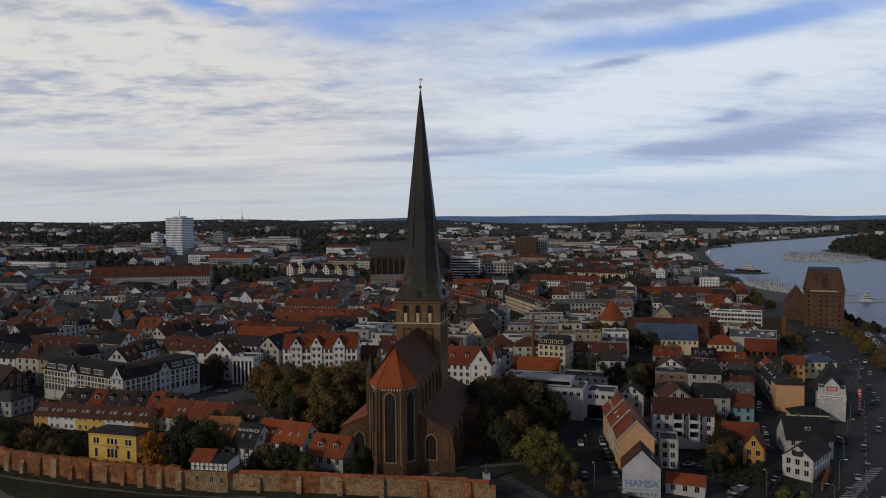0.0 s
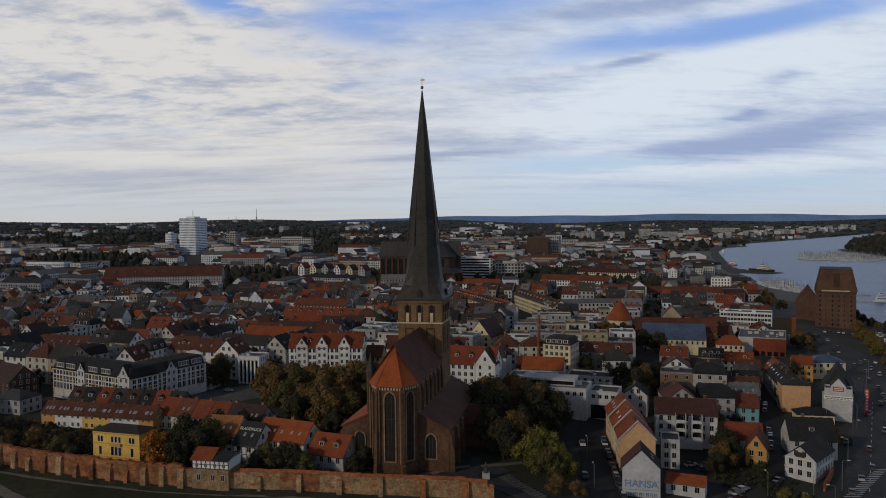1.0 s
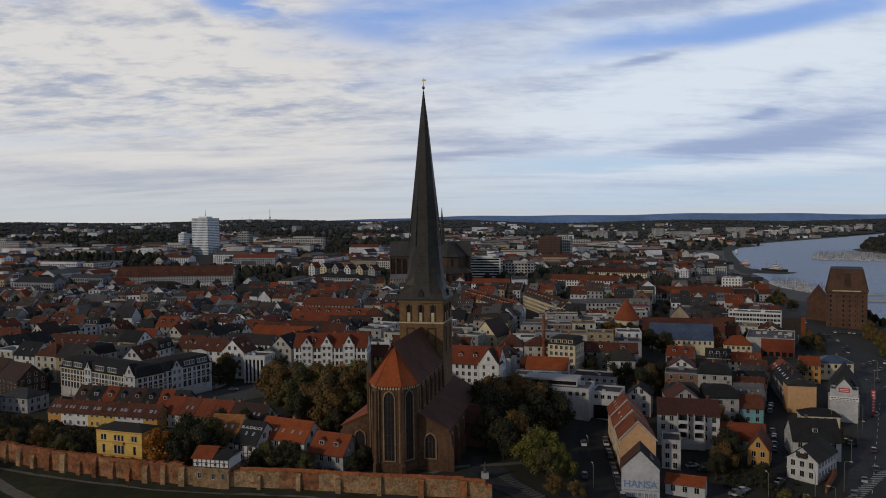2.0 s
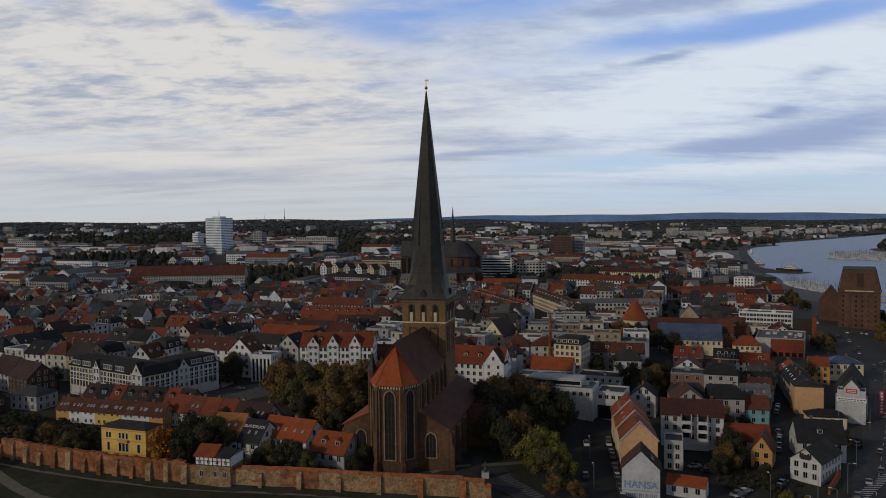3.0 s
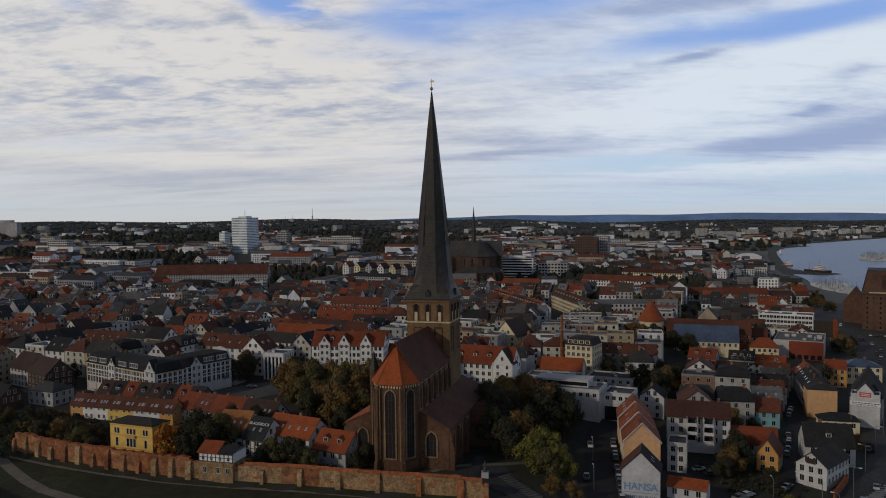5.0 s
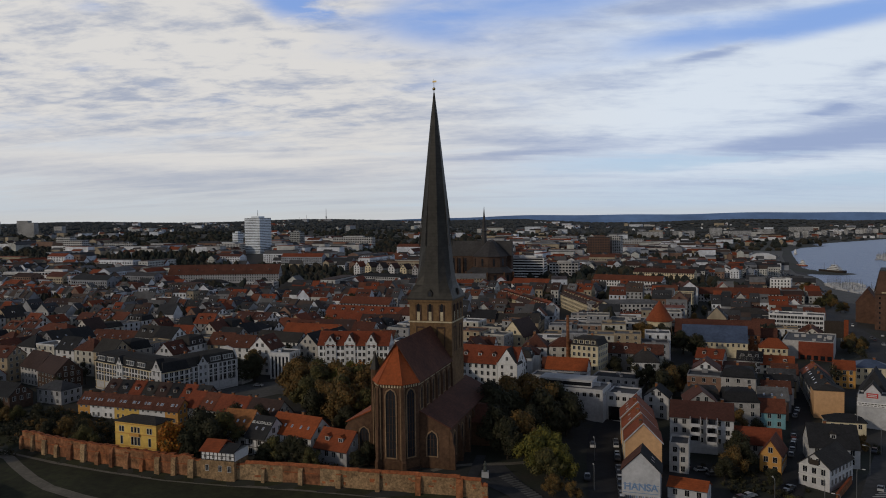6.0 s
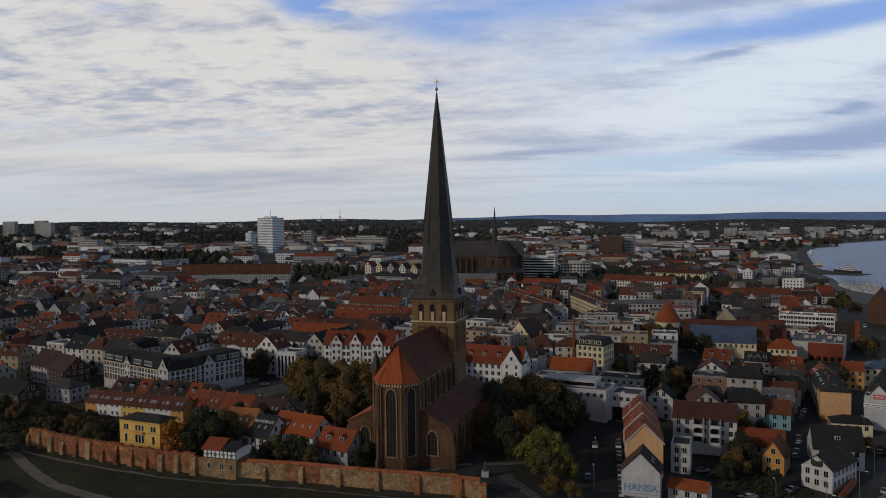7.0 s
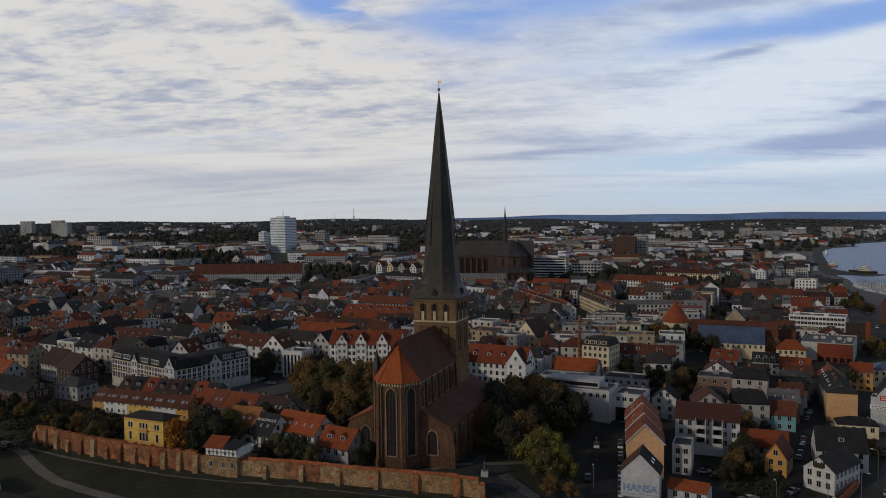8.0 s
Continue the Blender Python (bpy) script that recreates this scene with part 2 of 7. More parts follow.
M = {
    "tile": material("red_clay_tile", RED_TILES, 0.8, 1.2, 0.5, 0.15, course=0.36),
    "orange": material("orange_clay_tile", [(0.28, 0.066, 0.018), (0.23, 0.054, 0.017)], 0.8, 1.2, 0.5, 0.2, course=0.36),
    "tan": material("tan_clay_tile", [(0.30, 0.125, 0.045)], 0.85, 1.2, 0.5, 0.2, course=0.36),
    "slate": material("dark_slate", [(0.032, 0.033, 0.036), (0.045, 0.042, 0.040), (0.026, 0.027, 0.030)], 0.85, 1.5, 0.35, 0.2, course=0.3, spec=0.15),
    "felt": material("roofing_felt", [(0.09, 0.092, 0.098), (0.13, 0.13, 0.135), (0.06, 0.062, 0.068)], 0.85, 0.8, 0.2, 0.1, stain=0.45),
    "blue_roof": material("blue_grey_metal_roof", [(0.085, 0.115, 0.185)], 0.5, 0.7, 0.2, 0.12, metal=0.2),
    "white": material("white_plaster", [(0.66, 0.66, 0.66), (0.57, 0.575, 0.585)], 0.85, 0.9, 0.15, 0.12, stain=0.22),
    "old_white": material("weathered_white_plaster", [(0.49, 0.49, 0.50), (0.43, 0.435, 0.45)], 0.85, 0.9, 0.2, 0.15, stain=0.24),
    "grey": material("grey_plaster", [(0.34, 0.34, 0.35), (0.42, 0.41, 0.40)], 0.85, 0.9, 0.15, 0.12, stain=0.28),
    "cream": material("cream_plaster", [(0.58, 0.50, 0.34)], 0.85, 0.9, 0.15, 0.12, stain=0.25),
    "yellow": material("yellow_plaster", [(0.60, 0.40, 0.10)], 0.85, 0.9, 0.15, 0.12, stain=0.25),
    "ochre": material("ochre_plaster", [(0.50, 0.26, 0.07)], 0.85, 0.9, 0.15, 0.12, stain=0.25),
    "apricot": material("apricot_plaster", [(0.55, 0.33, 0.17)], 0.85, 0.9, 0.15, 0.12, stain=0.2),
    "teal": material("teal_plaster", [(0.16, 0.33, 0.38)], 0.85, 0.9, 0.15, 0.12, stain=0.25),
    "plaster": material("mixed_plaster", PLASTERS, 0.85, 0.9, 0.15, 0.12, stain=0.3),
    "brick": material("gothic_red_brick", [(0.112, 0.060, 0.034)], 0.9, 0.9, 0.5, 0.13, course=0.22, stain=0.5),
    "brick_light": material("pale_moulded_brick", [(0.26, 0.17, 0.10)], 0.9, 0.9, 0.4, 0.13, course=0.22, stain=0.4),
    "brick_tower": material("weathered_tower_brick", [(0.185, 0.112, 0.054)], 0.9, 0.9, 0.5, 0.13, course=0.22, stain=0.45),
    "leaded": material("dark_leaded_glass", [(0.012, 0.013, 0.017)], 0.45, 1.5, 0.1, 0.3, spec=0.25),
    "brick_dark": material("old_dark_brick", [(0.075, 0.045, 0.032)], 0.9, 0.9, 0.5, 0.13, course=0.22, stain=0.5),
    "brick_wall": material("town_wall_brick", [(0.36, 0.14, 0.058), (0.30, 0.125, 0.060), (0.38, 0.185, 0.090)], 0.92, 0.8, 0.6, 0.3, course=0.22, stain=0.75),
    "coping": material("worn_orange_coping", [(0.33, 0.105, 0.04)], 0.9, 1.2, 0.4, 0.3, stain=0.5),
    "stone_wall": material("town_wall_fieldstone", [(0.38, 0.255, 0.14), (0.31, 0.20, 0.105), (0.34, 0.215, 0.112)], 0.92, 1.7, 0.9, 0.4, stain=0.7),
    "lime": material("limewash", [(0.50, 0.42, 0.28)], 0.9, 1.5, 0.2, 0.3, stain=0.35),
    "copper": material("dark_weathered_copper", [(0.040, 0.038, 0.034)], 0.55, 0.7, 0.2, 0.08, metal=0.35, stain=0.5, course=1.1),
    "gilt": material("gilded_metal", [(0.75, 0.55, 0.25)], 0.3, 2.0, 0.0, 1.0, metal=1.0),
    "glass": material("window_glass", [(0.018, 0.02, 0.024), (0.03, 0.033, 0.04), (0.012, 0.013, 0.016)], 0.12, 0.3, 0.05, 0.2, spec=0.6),
    "sash": material("white_sash_paint", [(0.52, 0.52, 0.50)], 0.5, 2.0, 0.05, 0.5, stain=0.1),
    "timber": material("black_timber", [(0.035, 0.026, 0.02)], 0.8, 2.0, 0.3, 0.5),
    "asphalt": material("asphalt", [(0.025, 0.025, 0.027)], 0.85, 0.6, 0.2, 0.06, stain=0.4),
    "worn_asphalt": material("worn_grey_asphalt", [(0.052, 0.052, 0.055)], 0.85, 0.5, 0.2, 0.05, stain=0.45),
    "paving": material("grey_paving", [(0.12, 0.118, 0.112)], 0.85, 0.8, 0.2, 0.1, stain=0.4),
    "paint": material("road_paint", [(0.55, 0.55, 0.54)], 0.7, 1.5, 0.05, 0.4, stain=0.4),
    "grass": material("rough_grass", [(0.034, 0.037, 0.015)], 0.95, 0.5, 0.6, 0.05, stain=0.6),
    "path": material("pale_gravel_path", [(0.17, 0.155, 0.125)], 0.9, 0.9, 0.2, 0.2, stain=0.35),
    "bark": material("bark", [(0.045, 0.035, 0.026)], 0.95, 2.0, 0.5, 0.5),
    "leaf_green": material("green_leaves", [(0.078, 0.074, 0.025), (0.095, 0.083, 0.026), (0.062, 0.062, 0.022), (0.112, 0.086, 0.027)], 0.8, 0.6, 0.1, 0.2, by="island"),
    "leaf_dark": material("dark_green_leaves", [(0.031, 0.033, 0.015), (0.037, 0.036, 0.016), (0.026, 0.029, 0.014), (0.042, 0.036, 0.016)], 0.8, 0.6, 0.1, 0.2, by="island"),
    "leaf_yellow": material("yellow_green_leaves", [(0.14, 0.125, 0.022), (0.12, 0.115, 0.022), (0.085, 0.09, 0.022), (0.16, 0.135, 0.024)], 0.8, 0.6, 0.1, 0.2, by="island"),
    "leaf_brown": material("autumn_brown_leaves", [(0.160, 0.093, 0.028), (0.125, 0.083, 0.027), (0.185, 0.100, 0.028), (0.100, 0.073, 0.025)], 0.8, 0.6, 0.1, 0.2, by="island"),
    "leaf_orange": material("orange_autumn_leaves", [(0.46, 0.15, 0.016), (0.34, 0.10, 0.013), (0.20, 0.10, 0.016), (0.48, 0.20, 0.02)], 0.8, 0.6, 0.1, 0.2, by="island"),
    "wood_far": material("far_woodland", [(0.022, 0.027, 0.021), (0.029, 0.030, 0.021), (0.034, 0.031, 0.022), (0.017, 0.021, 0.017), (0.042, 0.034, 0.021)], 0.95, 0.1, 0.1, 0.02, by="island"),
    # far woods carry the distance haze in their colour
    "wood_haze": material("haze_tinted_woodland", [(0.050, 0.056, 0.058), (0.058, 0.061, 0.060), (0.044, 0.051, 0.055)], 0.95, 0.02, 0.0, 0.004, by="island"),
    "old_tile": material("old_dark_red_tile", [(0.10, 0.036, 0.022)], 0.85, 1.2, 0.5, 0.15, course=0.36, stain=0.45),
    # plaster tones shifted towards blue to imitate haze over the far town
    "far_wall": material("haze_tinted_town_walls", [(r * 0.95, g, b * 1.08) for r, g, b in PLASTERS] + [(0.66, 0.68, 0.72)], 0.9, 0.2, 0.0, 0.05, by="island"),
    "far_roof": material("far_town_roofs", MIX_ROOFS, 0.85, 0.3, 0.0, 0.05, by="island"),
    "metal": material("grey_steel", [(0.22, 0.23, 0.24)], 0.45, 1.0, 0.05, 0.3, metal=0.6),
    "concrete": material("pale_concrete", [(0.42, 0.42, 0.42)], 0.85, 0.5, 0.1, 0.1, stain=0.25),
    "tower_white": material("pale_tower_cladding", [(0.70, 0.76, 0.83)], 0.6, 0.3, 0.05, 0.05, stain=0.12),
    "panel_brown": material("brown_brick_cladding", [(0.105, 0.056, 0.038)], 0.85, 0.5, 0.1, 0.1),
    "red_render": material("dull_red_render", [(0.20, 0.045, 0.022)], 0.85, 0.9, 0.15, 0.12, stain=0.3),
    "red_sign": material("red_sign_paint", [(0.45, 0.035, 0.035)], 0.5, 1.0, 0.0, 0.3, stain=0.15),
    "blue_paint": material("blue_spray_paint", [(0.16, 0.25, 0.40)], 0.7, 1.0, 0.0, 0.5, stain=0.25),
    "rubber": material("black_rubber", [(0.015, 0.015, 0.015)], 0.8, 2.0, 0.0, 0.5),
    "car": material("car_paint", [(0.03, 0.03, 0.035), (0.06, 0.065, 0.07), (0.5, 0.5, 0.5), (0.08, 0.085, 0.09), (0.02, 0.03, 0.05), (0.15, 0.155, 0.16), (0.025, 0.025, 0.028), (0.07, 0.02, 0.02), (0.3, 0.31, 0.32)], 0.3, 0.5, 0.0, 0.3, stain=0.1, spec=0.5),
    "bronze": material("verdigris_bronze", [(0.09, 0.10, 0.09)], 0.5, 2.0, 0.2, 0.5, metal=0.5),
    "hull": material("ship_paint", [(0.5, 0.5, 0.5), (0.06, 0.07, 0.09), (0.35, 0.12, 0.06)], 0.5, 0.5, 0.05, 0.2),
}


def ground_material():
    m = bpy.data.materials.new("town_ground")
    m.use_nodes = True
    N = Nodes(m.node_tree)
    where = N.add("ShaderNodeNewGeometry").outputs["Position"]
    a, b, c = N.noise(where, 0.012, 5.0, 0.6), N.noise(where, 0.06, 4.0, 0.6), N.noise(where, 0.7, 4.0, 0.6)
    base = N.mix(N.smooth(a, 0.44, 0.56), (0.028, 0.027, 0.027), (0.020, 0.024, 0.012))
    base = N.mix(N.smooth(b, 0.5, 0.62), base, (0.026, 0.023, 0.016))
    base = N.mix(1.0, base, N.ramp(c, [(0.25, 0.6), (0.75, 1.2)]), "MULTIPLY")
    bump = N.add("ShaderNodeBump", {}, Strength=0.4, Distance=0.15, Height=c)
    out = N.add("ShaderNodeBsdfPrincipled", {}, Base_Color=base, Roughness=0.95, Normal=bump.outputs[0])
    N.tree.links.new(out.outputs[0], N.add("ShaderNodeOutputMaterial").inputs[0])
    return m


def water_material():
    m = bpy.data.materials.new("river_water")
    m.use_nodes = True
    N = Nodes(m.node_tree)
    where = N.add("ShaderNodeNewGeometry").outputs["Position"]
    v = N.add("ShaderNodeMapping", {}, Vector=where, Scale=(1.0, 0.45, 1.0), Rotation=(0, 0, 0.5)).outputs[0]
    h = N.math("ADD", N.noise(v, 0.35, 4.0, 0.6), N.math("MULTIPLY", N.noise(where, 0.02, 3.0, 0.6), 2.0))
    bump = N.add("ShaderNodeBump", {}, Strength=1.0, Distance=1.25, Height=h)
    out = N.add("ShaderNodeBsdfPrincipled", {}, Base_Color=(0.05, 0.10, 0.24, 1), Roughness=0.32, IOR=1.33, Normal=bump.outputs[0])
    N.tree.links.new(out.outputs[0], N.add("ShaderNodeOutputMaterial").inputs[0])
    return m


M["ground"], M["water"] = ground_material(), water_material()


# ---------------------------------------------------------------- mesh helpers
def smooth(v, lo, hi):
    t = np.clip((v - lo) / (hi - lo), 0, 1)
    return t * t * (3 - 2 * t)


class Shape:
    """Gathers faces of one mesh, each with the index of its material."""

    def __init__(self, *mats):
        self.v, self.f, self.m, self.mats = [], [], [], [M[k] for k in mats]

    def face(self, pts, m=0):
        n = len(self.v)
        self.v.extend(tuple(p) for p in pts)
        self.f.append(tuple(range(n, n + len(pts))))
        self.m.append(m)

    def solid(self, rings, m=0, caps=True):
        """Skin over rings of equal point count, bottom to top."""
        n, k = len(self.v), len(rings[0])
        for r in rings:
            self.v.extend(tuple(p) for p in r)
        for i in range(len(rings) - 1):
            for j in range(k):
                a, b = n + i * k + j, n + i * k + (j + 1) % k
                self.f.append((a, b, b + k, a + k))
                self.m.append(m)
        if caps:
            self.f.append(tuple(range(n + k - 1, n - 1, -1)))
            self.f.append(tuple(range(n + (len(rings) - 1) * k, n + len(rings) * k)))
            self.m += [m, m]

    def box(self, x0, x1, y0, y1, z0, z1, m=0):
        self.solid([[(x0, y0, z), (x1, y0, z), (x1, y1, z), (x0, y1, z)] for z in (z0, z1)], m)

    def along_x(self, profile, x0, x1, m=0):
        """A closed profile of (y, z), drawn along x."""
        self.solid([[(x, y, z) for y, z in profile] for x in (x0, x1)], m)

    def tube(self, pts, radii, sides=8, m=0):
        rings = []
        for i, (p, r) in enumerate(zip(pts, radii)):
            p = Vector(p)
            d = (Vector(pts[min(i + 1, len(pts) - 1)]) - Vector(pts[max(i - 1, 0)])).normalized()
            a = d.cross(Vector((0.3, 1, 0.1))).normalized()
            b = d.cross(a)
            rings.append([p + (a * math.cos(t) + b * math.sin(t)) * r for t in (2 * math.pi * j / sides for j in range(sides))])
        self.solid(rings, m)

    def ngon(self, sides, rad, z, turn=0.0, cx=0.0, cy=0.0):
        return [(cx + rad * math.cos(turn + 2 * math.pi * j / sides), cy + rad * math.sin(turn + 2 * math.pi * j / sides), z) for j in range(sides)]

    def mesh(self, name, smooth_faces=False):
        me = bpy.data.meshes.new(name)
        me.from_pydata(self.v, [], self.f)
        for m in self.mats:
            me.materials.append(m)
        me.polygons.foreach_set("material_index", self.m)
        b = bmesh.new()
        b.from_mesh(me)
        bmesh.ops.recalc_face_normals(b, faces=b.faces)
        b.to_mesh(me)
        b.free()
        if smooth_faces:
            me.polygons.foreach_set("use_smooth", [True] * len(me.polygons))
        me.update()
        return me


def thing(name, m, label, category, group="", kind=""):
    ob = new(name)
    ob.matrix_basis = m
    ob.empty_display_size = 0.5
    return tagged(ob, label, category, group, kind)


def part(name, shape, parent, label="", m=None, kind=""):
    ob = new(name, shape.mesh(name) if isinstance(shape, Shape) else shape)
    ob.parent = parent
    if m is not None:
        ob.matrix_basis = m
    return tagged(ob, label, kind=kind)


def single(name, shape, label, category="", kind="", m=None, group="", smooth_faces=False):
    ob = new(name, shape.mesh(name, smooth_faces))
    if m is not None:
        ob.matrix_basis = m
    return tagged(ob, label, category, group, kind)


# ---------------------------------------------------------------- lie of the land
WALL_X = [-260, -200, -141, -116, -94, -74, -56, -33, -19, -1, 20, 60]
WALL_Y = [300, 272, 241, 229, 221, 214.5, 211, 208, 205, 202, 199, 196]
RIVER = [(2600, 420), (900, 520), (346, 556), (360, 640), (386, 715), (396, 800), (392, 880), (397, 918), (415, 970), (431, 1019), (441, 1062), (447, 1118),
         (490, 1086), (520, 1110), (491, 1160), (490, 1236), (599, 1566), (672, 1780), (760, 1960), (874, 2068), (845, 2130), (956, 2266),
         (1283, 2590), (1793, 3135), (2276, 3648), (2300, 3600), (1615, 2825), (1253, 2283), (1080, 1900), (990, 1830), (960, 1790), (930, 1700),
         (890, 1500), (850, 1353), (2600, 1400)]
SEA = -12.0


def river_depth(x, y):
    """Metres inside the river's edge (minus: outside)."""
    x, y = np.asarray(x, float), np.asarray(y, float)
    inside, near = np.zeros(x.shape, bool), np.full(x.shape, 1e9)
    for (ax, ay), (bx, by) in zip(RIVER, RIVER[1:] + RIVER[:1]):
        if ay != by:
            inside ^= ((ay > y) != (by > y)) & (x < (bx - ax) * (y - ay) / (by - ay) + ax)
        t = np.clip(((x - ax) * (bx - ax) + (y - ay) * (by - ay)) / ((bx - ax) ** 2 + (by - ay) ** 2), 0, 1)
        near = np.minimum(near, np.hypot(x - ax - t * (bx - ax), y - ay - t * (by - ay)))
    return np.where(inside, near, -near)


def ground_all(x, y):
    x, y = np.asarray(x, float), np.asarray(y, float)
    back = np.clip(y - 215, 0, 400)
    z = np.interp(x - 0.45 * back, [10, 55, 110, 200, 330], [0.5, -4.2, -6.3, -7.5, -10.8])
    out = np.interp(x, WALL_X, WALL_Y) - y
    z = z - 1.5 * smooth(out, -3, 3) * (x < 60) - 3.0 * smooth(out, 6, 90)
    r, az = np.hypot(x - 15, y), np.arctan2(x - 15, y)
    z = z + 15 * smooth(r, 750, 1300) * smooth(az, 0.06, -0.2)
    low = smooth(az, 0.16, 0.32) * (1 - smooth(r, 3000, 4500))
    z = z + (46 - 3 * smooth(az, -0.05, 0.25)) * smooth(r, 1100, 4700) * (1 - low) + 6 * np.sin(az * 23 + 1.0) * smooth(r, 3300, 4700)
    z = z + 17 * np.exp(-((x - 1330) / 330) ** 2 - ((y - 1960) / 280) ** 2)
    d = river_depth(x, y)
    z = np.where(d > -90, z + (-10.6 - z) * smooth(d, -90, -8), z)
    return np.where(d > -4, -10.6 - 4.5 * smooth(d, -4, 14), z)


def ground(x, y):
    return float(ground_all(np.array([x]), np.array([y]))[0])


def land():
    radii = list(np.geomspace(16, 4920, 230))
    turns = np.r_[np.linspace(-0.8, 0.8, 400), np.linspace(0.8, 2 * math.pi - 0.8, 90)[1:-1]]
    R, T = np.meshgrid(radii, turns, indexing="ij")
    X, Y = 15 + R * np.sin(T), R * np.cos(T)
    Z = ground_all(X, Y)
    n, k = len(radii), len(turns)
    pts = np.stack([X, Y, Z], -1).reshape(-1, 3).tolist() + [(15.0, 0.0, float(ground(15, 0)))]
    faces = [(i * k + j, i * k + (j + 1) % k, (i + 1) * k + (j + 1) % k, (i + 1) * k + j) for i in range(n - 1) for j in range(k)]
    faces += [(n * k, (j + 1) % k, j) for j in range(k)]
    me = bpy.data.meshes.new("ground")
    me.from_pydata(pts, [], faces)
    me.materials.append(M["ground"])
    me.polygons.foreach_set("use_smooth", [True] * len(me.polygons))
    tagged(new("ground", me), "dark earth, asphalt and grass of a hillside town", "ground", kind="structure")
    w = Shape("water")
    w.face([(x, y, SEA) for x, y in RIVER])
    single("water", w, "wind-ruffled grey-blue river with a wide harbour", "water", "structure")


land()


def strip(name, line, width, mat, label, lift=0.14, category="road", step=3.0):
    """A band that follows the land along a line of (x, y)."""
    pts = []
    for (ax, ay), (bx, by) in zip(line, line[1:]):
        n = max(1, int(math.hypot(bx - ax, by - ay) / step))
        pts += [(ax + (bx - ax) * i / n, ay + (by - ay) * i / n) for i in range(n)]
    pts.append(line[-1])
    s = Shape(mat)
    rows, cuts = [], max(3, int(width / 3))
    for i, (x, y) in enumerate(pts):
        ax, ay = pts[max(i - 1, 0)]
        bx, by = pts[min(i + 1, len(pts) - 1)]
        d = math.hypot(bx - ax, by - ay)
        nx, ny = -(by - ay) / d, (bx - ax) / d
        rows.append([(x + nx * o, y + ny * o, ground(x + nx * o, y + ny * o) + lift) for o in np.linspace(-width / 2, width / 2, cuts + 1)])
    for a, b in zip(rows, rows[1:]):
        for j in range(cuts):
            s.face([a[j], a[j + 1], b[j + 1], b[j]])
    return single(name, s, label, category, "structure")


# ---------------------------------------------------------------- windows
PANES = {}


def window_mesh(w, h, style="sash"):
    key = (round(w, 2), round(h, 2), style)
    if key not in PANES:
        s = Shape("sash", "glass")
        t = 0.06
        cols = [-w / 2 - t, -w / 2, -0.025, 0.025, w / 2, w / 2 + t] if style == "sash" else [-w / 2 - t, -w / 2, w / 2, w / 2 + t]
        rows = [-t * 1.3, 0, h, h + t]
        deep, proud = 0.012, -0.085
        grid = {}

        def spot(i, k, d):
            key3 = (i, k, d)
            if key3 not in grid:
                grid[key3] = len(s.v)
                s.v.append((cols[i], d, rows[k]))
            return grid[key3]

        def quad(a, b, c, d, m):
            s.f.append((a, b, c, d))
            s.m.append(m)
        n = len(cols) - 1
        for i in range(n):
            for k in range(3):
                pane = k == 1 and i % 2 == 1
                d = deep - 0.02 if pane else proud
                quad(spot(i, k, d), spot(i + 1, k, d), spot(i + 1, k + 1, d), spot(i, k + 1, d), 1 if pane else 0)
                if pane:
                    ring = [(i, k), (i + 1, k), (i + 1, k + 1), (i, k + 1)]
                    for p, q in zip(ring, ring[1:] + ring[:1]):
                        quad(spot(*p, proud), spot(*q, proud), spot(*q, d), spot(*p, d), 0)
        rim = [(0, 0), (n, 0), (n, 3), (0, 3)]
        for (i0, k0), (i1, k1) in zip(rim, rim[1:] + rim[:1]):
            line = [(i0 + (i1 > i0) * u - (i1 < i0) * u, k0 + (k1 > k0) * u - (k1 < k0) * u) for u in range(max(abs(i1 - i0), abs(k1 - k0)) + 1)]
            for p, q in zip(line, line[1:]):
                quad(spot(*p, proud), spot(*q, proud), spot(*q, 0.03), spot(*p, 0.03), 0)
        PANES[key] = s.mesh("window")
    return PANES[key]


def put_windows(parent, spots, w, h, style="sash", name="window"):
    me = window_mesh(w, h, style)
    for x, y, z, turn in spots:
        part(name, me, parent, m=pose(x, y, z, 0, 0, turn))


def joined_windows(parent, spots, w, h):
    if not spots:
        return
    s = Shape("glass", "sash")
    for x, y, z, turn in spots:
        c, n = math.cos(radians(turn)), math.sin(radians(turn))
        for k, (ww, hh, o) in enumerate(((w, h, 0.05), (w + 0.14, h + 0.14, 0.02))):
            q = [(-ww / 2, -o, (h - hh) / 2), (ww / 2, -o, (h - hh) / 2), (ww / 2, -o, (h + hh) / 2), (-ww / 2, -o, (h + hh) / 2)]
            s.face([(x + a * c - b * n, y + a * n + b * c, z + d) for a, b, d in q], k)
    part("glazing", s, parent, kind="stuff")


def facade(length, storeys, bay, first=1.0, storey=2.9):
    n = max(1, int(length / bay))
    return [((i - (n - 1) / 2) * length / n, first + k * storey) for k in range(storeys) for i in range(n)]


# ---------------------------------------------------------------- houses
TAKEN = []
EYES = Vector((14.6, 0.0))


